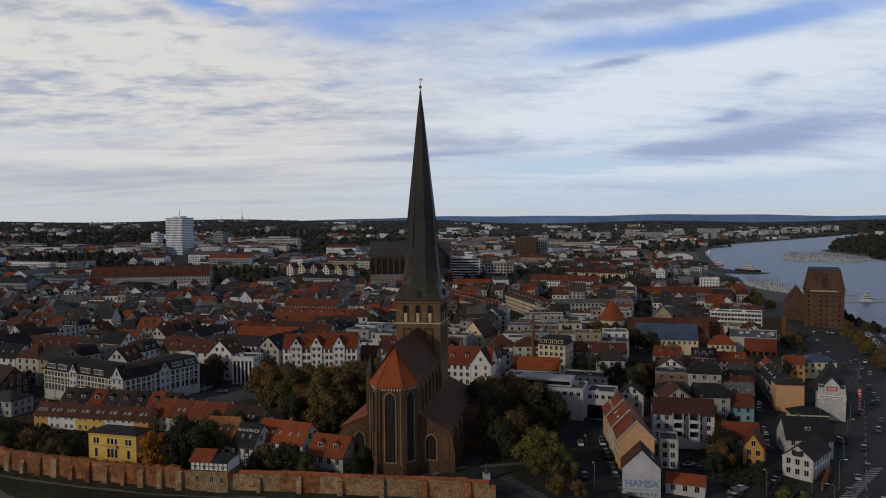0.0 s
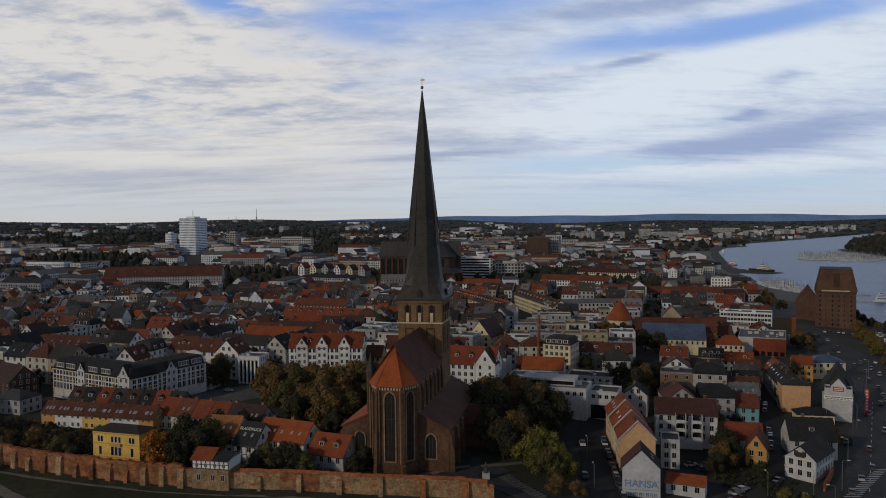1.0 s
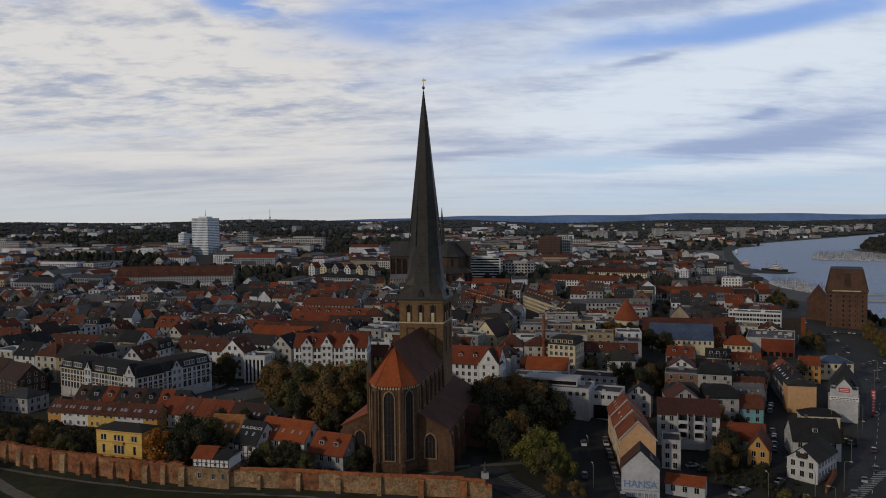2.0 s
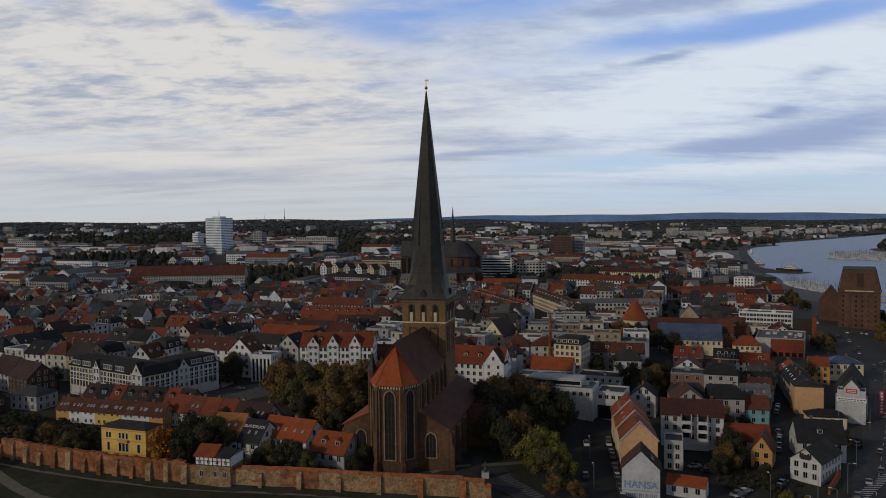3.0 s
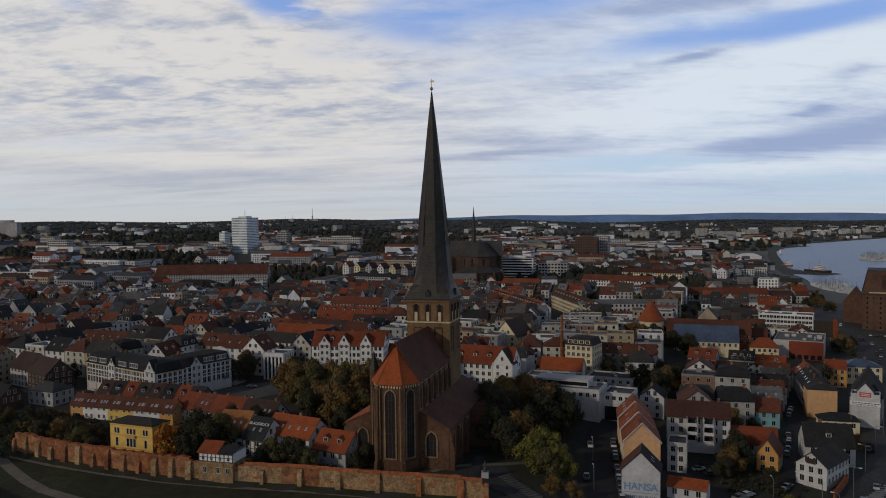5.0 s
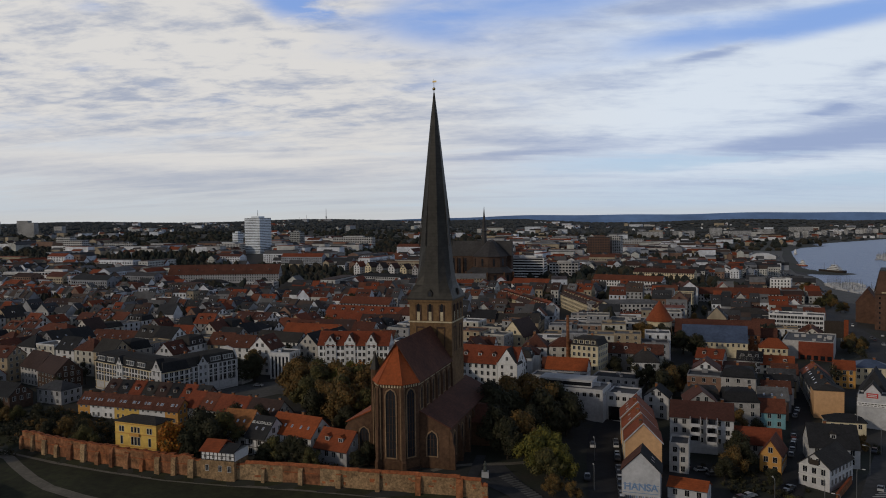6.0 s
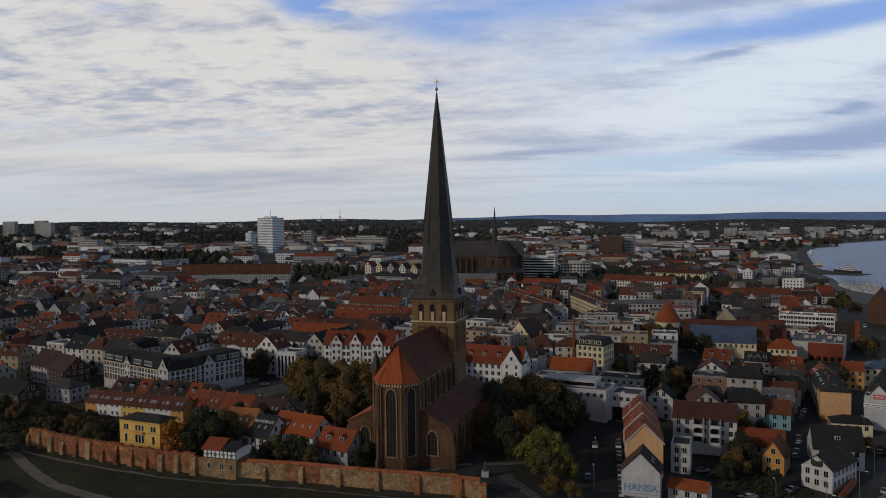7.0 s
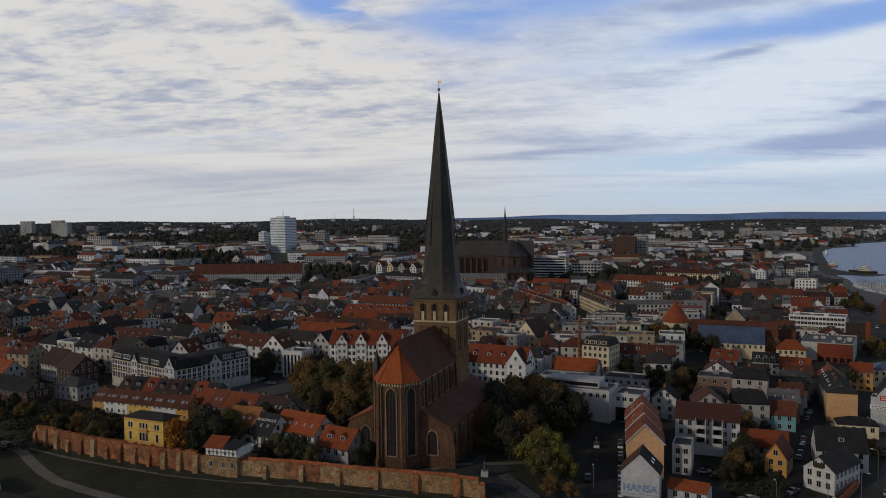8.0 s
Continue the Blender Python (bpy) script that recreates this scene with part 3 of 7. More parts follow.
def house(x, y, rot, L, W, h, rise, label, roof="gable", wall="plaster", tile="tile", storeys=None, bay=2.7, z=None, dormers=0, lights=0, chimneys=1,
          win=(1.2, 1.65), near=True, group="", category="house", name="house", half_timber=False, sides="seen", seed=0):
    rnd = random.Random(int(x * 7 + y * 13) + seed)
    base = min(ground(x, y), ground(x + W / 3, y - W / 3), ground(x - W / 3, y - W / 3)) if z is None else z
    TAKEN.append((x, y, max(L, W) * 0.5 + 1.0))
    root = thing(name, pose(x, y, base, 0, 0, rot), label, category, group)
    a, b, o, th = L / 2, W / 2, 0.4, 0.24
    s = Shape(wall)
    foot = -2.5
    pitch = rise / b
    if roof == "gable":
        s.along_x([(-b, foot), (b, foot), (b, h), (0, h + rise), (-b, h)], -a, a)
    else:
        s.box(-a, a, -b, b, foot, h)
    part("wall", s, root)
    r = Shape(tile, "felt", wall, "sash")
    if roof == "gable":
        up = th * math.hypot(1, pitch)
        r.along_x([(-b - o, h - o * pitch + 0.02), (0, h + rise + 0.02), (b + o, h - o * pitch + 0.02), (b + o, h - o * pitch + up), (0, h + rise + up), (-b - o, h - o * pitch + up)], -a - 0.25, a + 0.25)
        r.along_x([(-0.2, h + rise + up - 0.12), (0, h + rise + up + 0.14), (0.2, h + rise + up - 0.12)], -a - 0.25, a + 0.25)
        for e in (-1, 1):
            r.box(-a - 0.2, a + 0.2, e * (b + o) - 0.09, e * (b + o) + 0.09, h - o * pitch - 0.06, h - o * pitch + 0.12, 1)
    elif roof == "hip":
        k = min(b, a * 0.9)
        eave = [(-a - o, -b - o), (a + o, -b - o), (a + o, b + o), (-a - o, b + o)]
        ridge = [(-a + k, -0.1), (a - k, -0.1), (a - k, 0.1), (-a + k, 0.1)]
        r.solid([[(p, q, zz) for p, q in ring] for ring, zz in ((eave, h + 0.02), (eave, h + th), (ridge, h + rise))])
    elif roof == "mansard":
        rings = []
        for inset, zz in ((-o, h + 0.02), (-o, h + 0.25), (0.25, h + 0.45), (1.15, h + rise * 0.78), (1.5, h + rise * 0.82), (b * 0.9, h + rise)):
            rings.append([(p * (a - inset), q * (b - inset), zz) for p, q in ((-1, -1), (1, -1), (1, 1), (-1, 1))])
        r.solid(rings)
    elif roof == "flat":
        r.box(-a + 0.3, a - 0.3, -b + 0.3, b - 0.3, h, h + 0.15, 1)
        for c in ((-a, a, -b, -b + 0.3), (-a, a, b - 0.3, b), (-a, -a + 0.3, -b + 0.3, b - 0.3), (a - 0.3, a, -b + 0.3, b - 0.3)):
            r.box(*c, h + 0.002, h + 0.7, 2)
        for _ in range(int(L * W / 90)):
            cx, cy, q = rnd.uniform(-a + 2, a - 2), rnd.uniform(-b + 2, b - 2), rnd.uniform(0.5, 1.3)
            r.box(cx - q, cx + q, cy - q * 0.7, cy + q * 0.7, h + 0.15, h + 0.15 + q * 1.2, 2)
    elif roof == "shed":
        r.along_x([(-b - o, h + 0.02), (b, h + rise), (b, h + rise + th), (-b - o, h + th)], -a - 0.2, a + 0.2)
    part("roof", r, root)
    # which sides face the open view
    mid = Vector((x, y))
    spots_in, spots_out = [], []
    storeys = storeys or max(1, int(h / 2.9))
    first = max(0.6, h - storeys * 2.9 + 0.75)
    for turn, run, off in ((0, L, b), (90, W, a), (180, L, b), (270, W, a)):
        nrm = Vector((math.sin(radians(rot + turn)), -math.cos(radians(rot + turn))))
        seen = nrm.dot(EYES - mid) > 0
        for u, v in facade(run - 1.0, storeys, bay, first):
            c, n = math.cos(radians(turn)), math.sin(radians(turn))
            (spots_in if seen else spots_out).append((u * c + off * n, u * n - off * c, v, turn))
        if roof == "gable" and turn in (90, 270) and rise > 2.4:
            for u in ((-W * 0.13, W * 0.13) if W > 8 else (0,)):
                c, n = math.cos(radians(turn)), math.sin(radians(turn))
                (spots_in if seen else spots_out).append((u * c + off * n, u * n - off * c, h + rise * 0.18, turn))
    if near and sides == "seen":
        put_windows(root, spots_in, *win)
        joined_windows(root, spots_out, *win)
    elif sides:
        joined_windows(root, spots_in + spots_out, *win)
    if roof in ("gable", "mansard") and dormers:
        face = 0 if Vector((math.sin(radians(rot)), -math.cos(radians(rot)))).dot(EYES - mid) > 0 else 180
        for i in range(dormers):
            u = (i - (dormers - 1) / 2) * (L - 2.0) / dormers
            yy = -b * 0.62 if roof == "gable" else -b + 0.35
            zz = h + (b * 0.38) * pitch if roof == "gable" else h + 0.5
            d = Shape(wall, tile, "glass", "sash")
            dw, dh = (0.8, 1.5) if roof == "gable" else (1.1, 1.9)
            d.box(-dw, dw, 0, b * 0.5, -0.6, dh)
            if not near:
                d.box(-dw * 0.75, dw * 0.75, -0.04, 0.0, 0.25, dh - 0.2, 2)
            if roof == "gable":
                d.solid([[(-dw - 0.2, yy2, dh), (dw + 0.2, yy2, dh), (dw + 0.2, yy2, dh + 0.15), (0, yy2, dh + 0.75), (-dw - 0.2, yy2, dh + 0.15)] for yy2 in (-0.25, b * 0.6)], 1)
            else:
                d.box(-dw - 0.15, dw + 0.15, -0.2, b * 0.5, dh, dh + 0.15, 1)
            dormer = part("dormer", d, root, m=pose(0, 0, 0, 0, 0, face) @ pose(u, yy, zz))
            if near:
                part("dormer_window", window_mesh(dw * 1.4, dh - 0.5), dormer, m=pose(0, -0.01, 0.28))
    if lights and roof == "gable":
        face = 0 if Vector((math.sin(radians(rot)), -math.cos(radians(rot)))).dot(EYES - mid) > 0 else 180
        s = Shape("sash", "sky_glass")
        s.box(-0.32, 0.32, -0.56, 0.56, 0.0, 0.08)
        s.box(-0.27, 0.27, -0.51, 0.51, 0.08, 0.095, 1)
        me = s.mesh("skylight")
        for i in range(lights):
            u = (i - (lights - 1) / 2) * (L - 2.0) / lights + rnd.uniform(-0.4, 0.4)
            t = 0.4
            part("skylight", me, root, m=pose(0, 0, 0, 0, 0, face) @ pose(u, -b * (1 - t), h + rise * t + th * math.hypot(1, pitch), math.degrees(math.atan(pitch))))
    for i in range(chimneys if roof in ("gable", "hip", "mansard") else 0):
        c = Shape("brick_wall", "felt")
        cx = rnd.uniform(-a * 0.7, a * 0.7)
        top = h + rise + rnd.uniform(0.5, 1.2)
        c.box(cx - 0.45, cx + 0.45, -0.4 + b * 0.15, 0.4 + b * 0.15, h + rise * 0.5, top)
        c.box(cx - 0.55, cx + 0.55, -0.5 + b * 0.15, 0.5 + b * 0.15, top, top + 0.18, 1)
        part("chimney", c, root)
    return root


def gable_front(root, x, W, depth, h, rise, front, wall, tile, label=""):
    """A cross gable standing in front of a house's long side."""
    s = Shape(wall, "glass", "sash", tile)
    b = W / 2
    pts = [(x - b, -2.0), (x + b, -2.0), (x + b, h), (x, h + rise), (x - b, h)]
    s.solid([[(p, yy, q) for p, q in pts] for yy in (-front - 0.35, -front + depth)])
    o, pitch = 0.25, rise / b
    rp = [(x - b - o, h - o * pitch + 0.03), (x, h + rise + 0.03), (x + b + o, h - o * pitch + 0.03), (x + b + o, h - o * pitch + 0.3), (x, h + rise + 0.3), (x - b - o, h - o * pitch + 0.3)]
    s.solid([[(p, yy, q) for p, q in rp] for yy in (-front - 0.5, -front + depth)], 3)
    for e in (-1, 1):
        s.box(x + e * b - 0.2, x + e * b + 0.2, -front - 0.5, -front - 0.3, -2.0, h + 0.5, 2)
    s.box(x - b, x + b, -front - 0.46, -front - 0.3, h - 0.1, h + 0.15, 2)
    part("gable", s, root, label)
    put_windows(root, [(x, -front - 0.36, h + rise * 0.25, 0)] + [(x + e * W * 0.24, -front - 0.36, h - 1.9 - 2.9 * k, 0) for e in (-1, 1) for k in range(4) if h - 1.9 - 2.9 * k > 0.8], 0.95, 1.45)


M["sky_glass"] = material("skylight_glass", [(0.75, 0.78, 0.82)], 0.05, 0.3, 0.0, 0.2, spec=0.9, metal=0.85, stain=0.1)


# ---------------------------------------------------------------- the church
def church():
    root = thing("church", pose(0.3, 261.9, 0.0, 0, 0, -12), "gothic brick church with a tall dark copper spire", "church")
    t = 7.4
    # tower shaft with string courses, corner piers and openings
    s = Shape("brick_tower", "lime", "glass", "brick_dark")
    s.box(-t, t, -t, t, -2, 46)
    for z, p, th in ((38.4, 0.35, 0.45), (45.3, 0.45, 0.7), (27.0, 0.2, 0.4), (14.0, 0.2, 0.4)):
        s.box(-t - p, t + p, -t - p, t + p, z, z + th, 1 if z > 38 and z < 39 else 0)
    part("tower", s, root, "square brick tower")
    for turn in (0, 90, 180, 270):
        for u in (-4.2, -0.1, 4.0):
            w = Shape("glass", "lime", "brick_dark")
            arch = [(-0.5, 0.0), (0.5, 0.0), (0.5, 5.1), (0.3, 5.5), (0, 5.7), (-0.3, 5.5), (-0.5, 5.1)]
            w.solid([[(a, yy, b) for a, b in arch] for yy in (-0.06, 0.02)], 0)
            w.box(-0.5, 0.5, -0.14, -0.03, -0.1, 2.9, 1)
            for e in (-1, 1):
                w.box(e * 0.8 - 0.2, e * 0.8 + 0.2, -0.22, 0.0, -0.1, 5.2, 2)
            part("belfry_opening", w, root, m=pose(0, 0, 0, 0, 0, turn) @ pose(u, -t, 39.1))
        for u in (-3.6, 3.6):
            w = Shape("brick_dark")
            for e in (-1, 1):
                w.box(u + e * 1.3 - 0.2, u + e * 1.3 + 0.2, -t - 0.14, -t, 28.5, 36.5)
            w.box(u - 1.5, u + 1.5, -t - 0.14, -t, 36.5, 37.0)
            part("blind_arch", w, root, m=pose(0, 0, 0, 0, 0, turn))
    # spire: square foot swept into a slender octagon
    sp = Shape("copper")
    rings = []
    for z, rad, sq in ((46.0, 8.0, 1.0), (46.5, 8.0, 1.0), (48.5, 7.15, 0.86), (51.0, 6.45, 0.62), (54.5, 5.95, 0.34), (59.0, 5.55, 0.12), (64.0, 5.15, 0.0), (75.0, 4.32, 0.0), (86.0, 3.36, 0.0), (97.0, 2.28, 0.0), (107.5, 1.2, 0.0), (116.2, 0.16, 0.0)):
        ring = []
        for j in range(16):
            a = 2 * math.pi * j / 16
            octo = math.cos(math.pi / 8) / math.cos((a + math.pi / 8) % (math.pi / 4) - math.pi / 8)
            square = 1 / max(abs(math.cos(a)), abs(math.sin(a)))
            k = rad * (1.04 if z > 47 else 1.0) * (octo * (1 - sq) + square * sq)
            ring.append((k * math.cos(a), k * math.sin(a), z))
        rings.append(ring)
    sp.solid(rings)
    spire = part("spire", sp, root, "tall octagonal spire of dark weathered copper")
    for j in range(8):
        a = math.pi / 8 + math.pi / 4 * j
        rib = Shape("copper")
        rib.tube([(5.8 * math.cos(a), 5.8 * math.sin(a), 64), (0.16 * math.cos(a), 0.16 * math.sin(a), 116.1)], [0.16, 0.07], 5)
        part("rib", rib, spire)
    f = Shape("gilt", "copper")
    f.tube([(0, 0, 115.6), (0, 0, 120.8)], [0.13, 0.05], 6, 1)
    f.solid([f.ngon(10, 0.55 * math.sin(p) + 0.02, 117.4 - 0.55 * math.cos(p)) for p in np.linspace(0.05, math.pi - 0.05, 7)])
    f.box(-0.5, 0.9, -0.04, 0.04, 119.6, 120.2)
    part("finial", f, spire, "gilded ball and weathercock")
    for turn in (0, 90, 180, 270):
        d = Shape("copper", "glass")
        c, n = math.cos(radians(turn)), math.sin(radians(turn))
        pts = [(-0.9, 0), (0.9, 0), (0.9, 1.2), (0, 2.3), (-0.9, 1.2)]
        d.solid([[(p * c + yy * n, p * n - yy * c, 47.2 + q) for p, q in pts] for yy in (7.9, 5.5)])
        d.solid([[(p * 0.6 * c + yy * n, p * 0.6 * n - yy * c, 47.3 + q * 0.7) for p, q in pts] for yy in (7.95, 7.9)], 1)
        part("spire_dormer", d, spire)
    # nave and choir with its polygon end
    A, HW, EAVE, RIDGE = -42.2, 6.8, 26.2, 37.0
    apse = [(HW, A), (3.5, A - 4.6), (-3.5, A - 4.6), (-HW, A)]
    plan = [(HW, -t + 0.2)] + apse + [(-HW, -t + 0.2)]
    s = Shape("brick", "lime", "brick_dark")
    s.solid([[(x, y, z) for x, y in plan] for z in (-2, EAVE)])
    grow = lambda k: [(x + math.copysign(k, x), y - (k if y < A + 0.1 else 0)) for x, y in plan]
    s.solid([[(x, y, z) for x, y in grow(0.3)] for z in (EAVE - 0.5, EAVE - 0.05)])
    s.solid([[(x, y, z) for x, y in grow(0.22)] for z in (3.4, 3.8)])
    s.solid([[(x, y, z) for x, y in grow(0.35)] for z in (-2, 1.2)], 2)
    part("choir", s, root, "tall brick choir with polygonal east end")
    # frieze of small lime-washed niches under the eaves
    edges = list(zip(plan, plan[1:]))
    nich = Shape("lime")
    nich.box(-0.2, 0.2, -0.05, 0.01, 0, 0.75)
    nich = nich.mesh("frieze_niche")
    butt = Shape("brick", "lime", "brick_dark", "brick_light")
    butt.solid([[(x, y, z) for x, y in ((-w, -d), (w, -d), (w, 0.3), (-w, 0.3))] for z, d, w in ((-2, 1.75, 0.55), (3.6, 1.7, 0.55), (4.2, 1.35, 0.5), (13, 1.3, 0.5), (13.8, 1.0, 0.42), (24.4, 0.95, 0.42), (25.3, 0.4, 0.4))])
    for e in (-1, 1):
        butt.tube([(e * 0.6, -0.3, 4), (e * 0.6, -0.3, 24.8)], [0.2, 0.2], 6, 3)
    butt = butt.mesh("buttress")
    lancets = {}

    def lancet(w, z0, z1, m):
        """A pointed window: moulded surround, leaded pane, mullions and saddle bars."""
        if (w, z0, z1) not in lancets:
            k = z1 - w * 1.3
            ring = [(-w, z0), (w, z0), (w, k), (w * 0.75, k + w * 0.75), (0, z1), (-w * 0.75, k + w * 0.75), (-w, k)]
            rim = [(u * (w + 0.36) / w, v - 0.32 if v == z0 else v + (0.36 if v > k else 0.08)) for u, v in ring]
            q = Shape("brick_light")
            for i in range(7):
                j = (i + 1) % 7
                (a, c), (e, f), (g, h), (o, p) = ring[i], ring[j], rim[j], rim[i]
                q.face([(a, -0.3, c), (e, -0.3, f), (g, -0.3, h), (o, -0.3, p)])
                q.face([(a, -0.3, c), (e, -0.3, f), (e, 0.02, f), (a, 0.02, c)])
                q.face([(o, -0.3, p), (g, -0.3, h), (g, 0.02, h), (o, 0.02, p)])
            pane = Shape("leaded")
            pane.solid([[(a, yy, c) for a, c in ring] for yy in (-0.03, 0.05)])
            bar = Shape("brick_dark")
            bar.box(-0.09, 0.09, -0.14, -0.02, z0, z1 - w * 0.7)
            rod = Shape("brick_dark")
            rod.box(-w, w, -0.09, -0.02, -0.05, 0.05)
            lancets[(w, z0, z1)] = (q.mesh("lancet_window"), pane.mesh("pane"), bar.mesh("mullion"), rod.mesh("saddle_bar"), list(np.arange(z0 + 2.4, k, 2.4)))
        frame_me, pane, bar, rod, heights = lancets[(w, z0, z1)]
        ob = part("lancet_window", frame_me, root, m=m)
        part("pane", pane, ob, "dark leaded glass")
        for u in (-w / 3, w / 3):
            part("mullion", bar, ob, m=pose(u, 0, 0))
        for z in heights:
            part("saddle_bar", rod, ob, m=pose(0, 0, z))

    for (ax, ay), (bx, by) in edges:
        L, turn = math.hypot(bx - ax, by - ay), math.degrees(math.atan2(ay - by, ax - bx))
        here = pose((ax + bx) / 2, (ay + by) / 2, 0, 0, 0, turn)
        if abs(ax) == abs(bx) == HW and ax == bx:
            n = 6
            for i in range(n):
                u = (i + 0.5) / n * L - L / 2
                lancet(1.15, 17.6, 24.4, here @ pose(u, 0, 0))
                part("nave_pier", butt_small(), root, m=here @ pose(u + L / n / 2 - 0.02, 0, 0))
        else:
            lancet(min(1.5, L * 0.235), 4.6, 24.4, here)
            part("buttress", butt, root, m=pose(bx, by, 0, 0, 0, turn - 22))
        for i in range(int(L / 0.85)):
            part("frieze_niche", nich, root, m=here @ pose((i - (int(L / 0.85) - 1) / 2) * 0.85, -0.02, EAVE - 1.35))
    # roofs
    r = Shape("old_tile", "orange")
    ov = 0.7
    for e in (-1, 1):
        r.solid([[(e * (HW + ov), y, EAVE - 0.6), (0, y, RIDGE), (0, y, RIDGE + 0.35), (e * (HW + ov), y, EAVE - 0.2)] for y in (-t + 0.1, A)], 0)
    part("nave_roof", r, root, "steep dark red tiled roof")
    r = Shape("choir_tile")
    tip = (0, A + 1.4, RIDGE + 0.1)
    ring = [(x * 1.1, A + (y - A) * 1.1 - (0.3 if y < A else 0), EAVE - 0.35) for x, y in apse]
    for p, q in zip(ring, ring[1:]):
        r.face([p, q, tip])
        r.tube([q, tip], [0.16, 0.16], 5)
    top = (0, A + 2.4, RIDGE + 0.3)
    r.face([ring[0], tip, top])
    r.face([ring[-1], tip, top])
    r.face([ring[0], ring[-1], top])
    part("apse_roof", r, root, "orange tiled polygonal roof")
    # aisles
    for e in (-1, 1):
        s = Shape("brick", "glass", "lime", "brick_dark")
        x0, x1, y0, y1 = HW, 16.0, A + 1.0, t + 4
        s.solid([[(e * x0, y, -2), (e * x1, y, -2), (e * x1, y, 12.6), (e * x0, y, 17.0)] for y in (y0, y1)])
        part("aisle", s, root, "lower brick aisle")
        r = Shape("old_tile" if e > 0 else "orange")
        r.solid([[(e * (x0 + 0.02), y, 17.02), (e * (x1 + 0.5), y, 12.4), (e * (x1 + 0.5), y, 12.75), (e * (x0 + 0.02), y, 17.4)] for y in (y0 - 0.3, y1 + 0.3)])
        part("aisle_roof", r, root)
        lancet(1.5, 4.2, 11.4, pose(e * 10.6, y0, 0))
        n = 6
        for i in range(n):
            yy = y0 + (i + 0.5) / n * (y1 - y0)
            lancet(1.4, 3.6, 10.8, pose(e * x1, yy, 0, 0, 0, 90 * e))
            b = Shape("brick", "tile")
            b.solid([[(p, q, z) for p, q in ((-0.55, -d), (0.55, -d), (0.55, 0.2), (-0.55, 0.2))] for z, d in ((-2, 1.5), (7, 1.4), (8, 0.9), (11, 0.7), (11.8, 0.1))])
            part("buttress", b, root, m=pose(e * x1, y0 + i / n * (y1 - y0) + 0.55, 0, 0, 0, 90 * e))
    # stair turret beside the choir
    s = Shape("brick", "copper")
    s.solid([s.ngon(8, 1.3, z, 0.4, -HW - 1.0, A + 3.5) for z in (-2, 28.5)])
    s.solid([s.ngon(8, rr, z, 0.4, -HW - 1.0, A + 3.5) for rr, z in ((1.6, 28.5), (1.2, 29.6), (0.1, 34.0))], 1)
    part("stair_turret", s, root, "slim stair turret with a pointed dark cap")
    # hipped chapel against the tower's north flank
    s = Shape("brick", "old_tile")
    s.box(15.0, 24.0, -16, -2, -4, 8.0)
    s.solid([[(14.8, -16.5, 8.0), (24.5, -16.5, 8.0), (24.5, -1.5, 8.0), (14.8, -1.5, 8.0)], [(16.5, -10, 12.5), (19.5, -10, 12.5), (19.5, -8, 12.5), (16.5, -8, 12.5)]], 1)
    part("north_chapel", s, root)
    TAKEN.extend([(0, 262, 24), (-4, 240, 24), (-8, 222, 20)])


M["choir_tile"] = material("choir_orange_tile", [(0.30, 0.066, 0.015)], 0.8, 1.2, 0.5, 0.2, course=0.36, stain=0.3)


def butt_small():
    if "pier" not in PANES:
        b = Shape("brick")
        b.solid([[(p, q, z) for p, q in ((-0.35, -d), (0.35, -d), (0.35, 0.1), (-0.35, 0.1))] for z, d in ((16, 0.8), (23, 0.7), (25.2, 0.1))])
        PANES["pier"] = b.mesh("nave_pier")
    return PANES["pier"]


church()


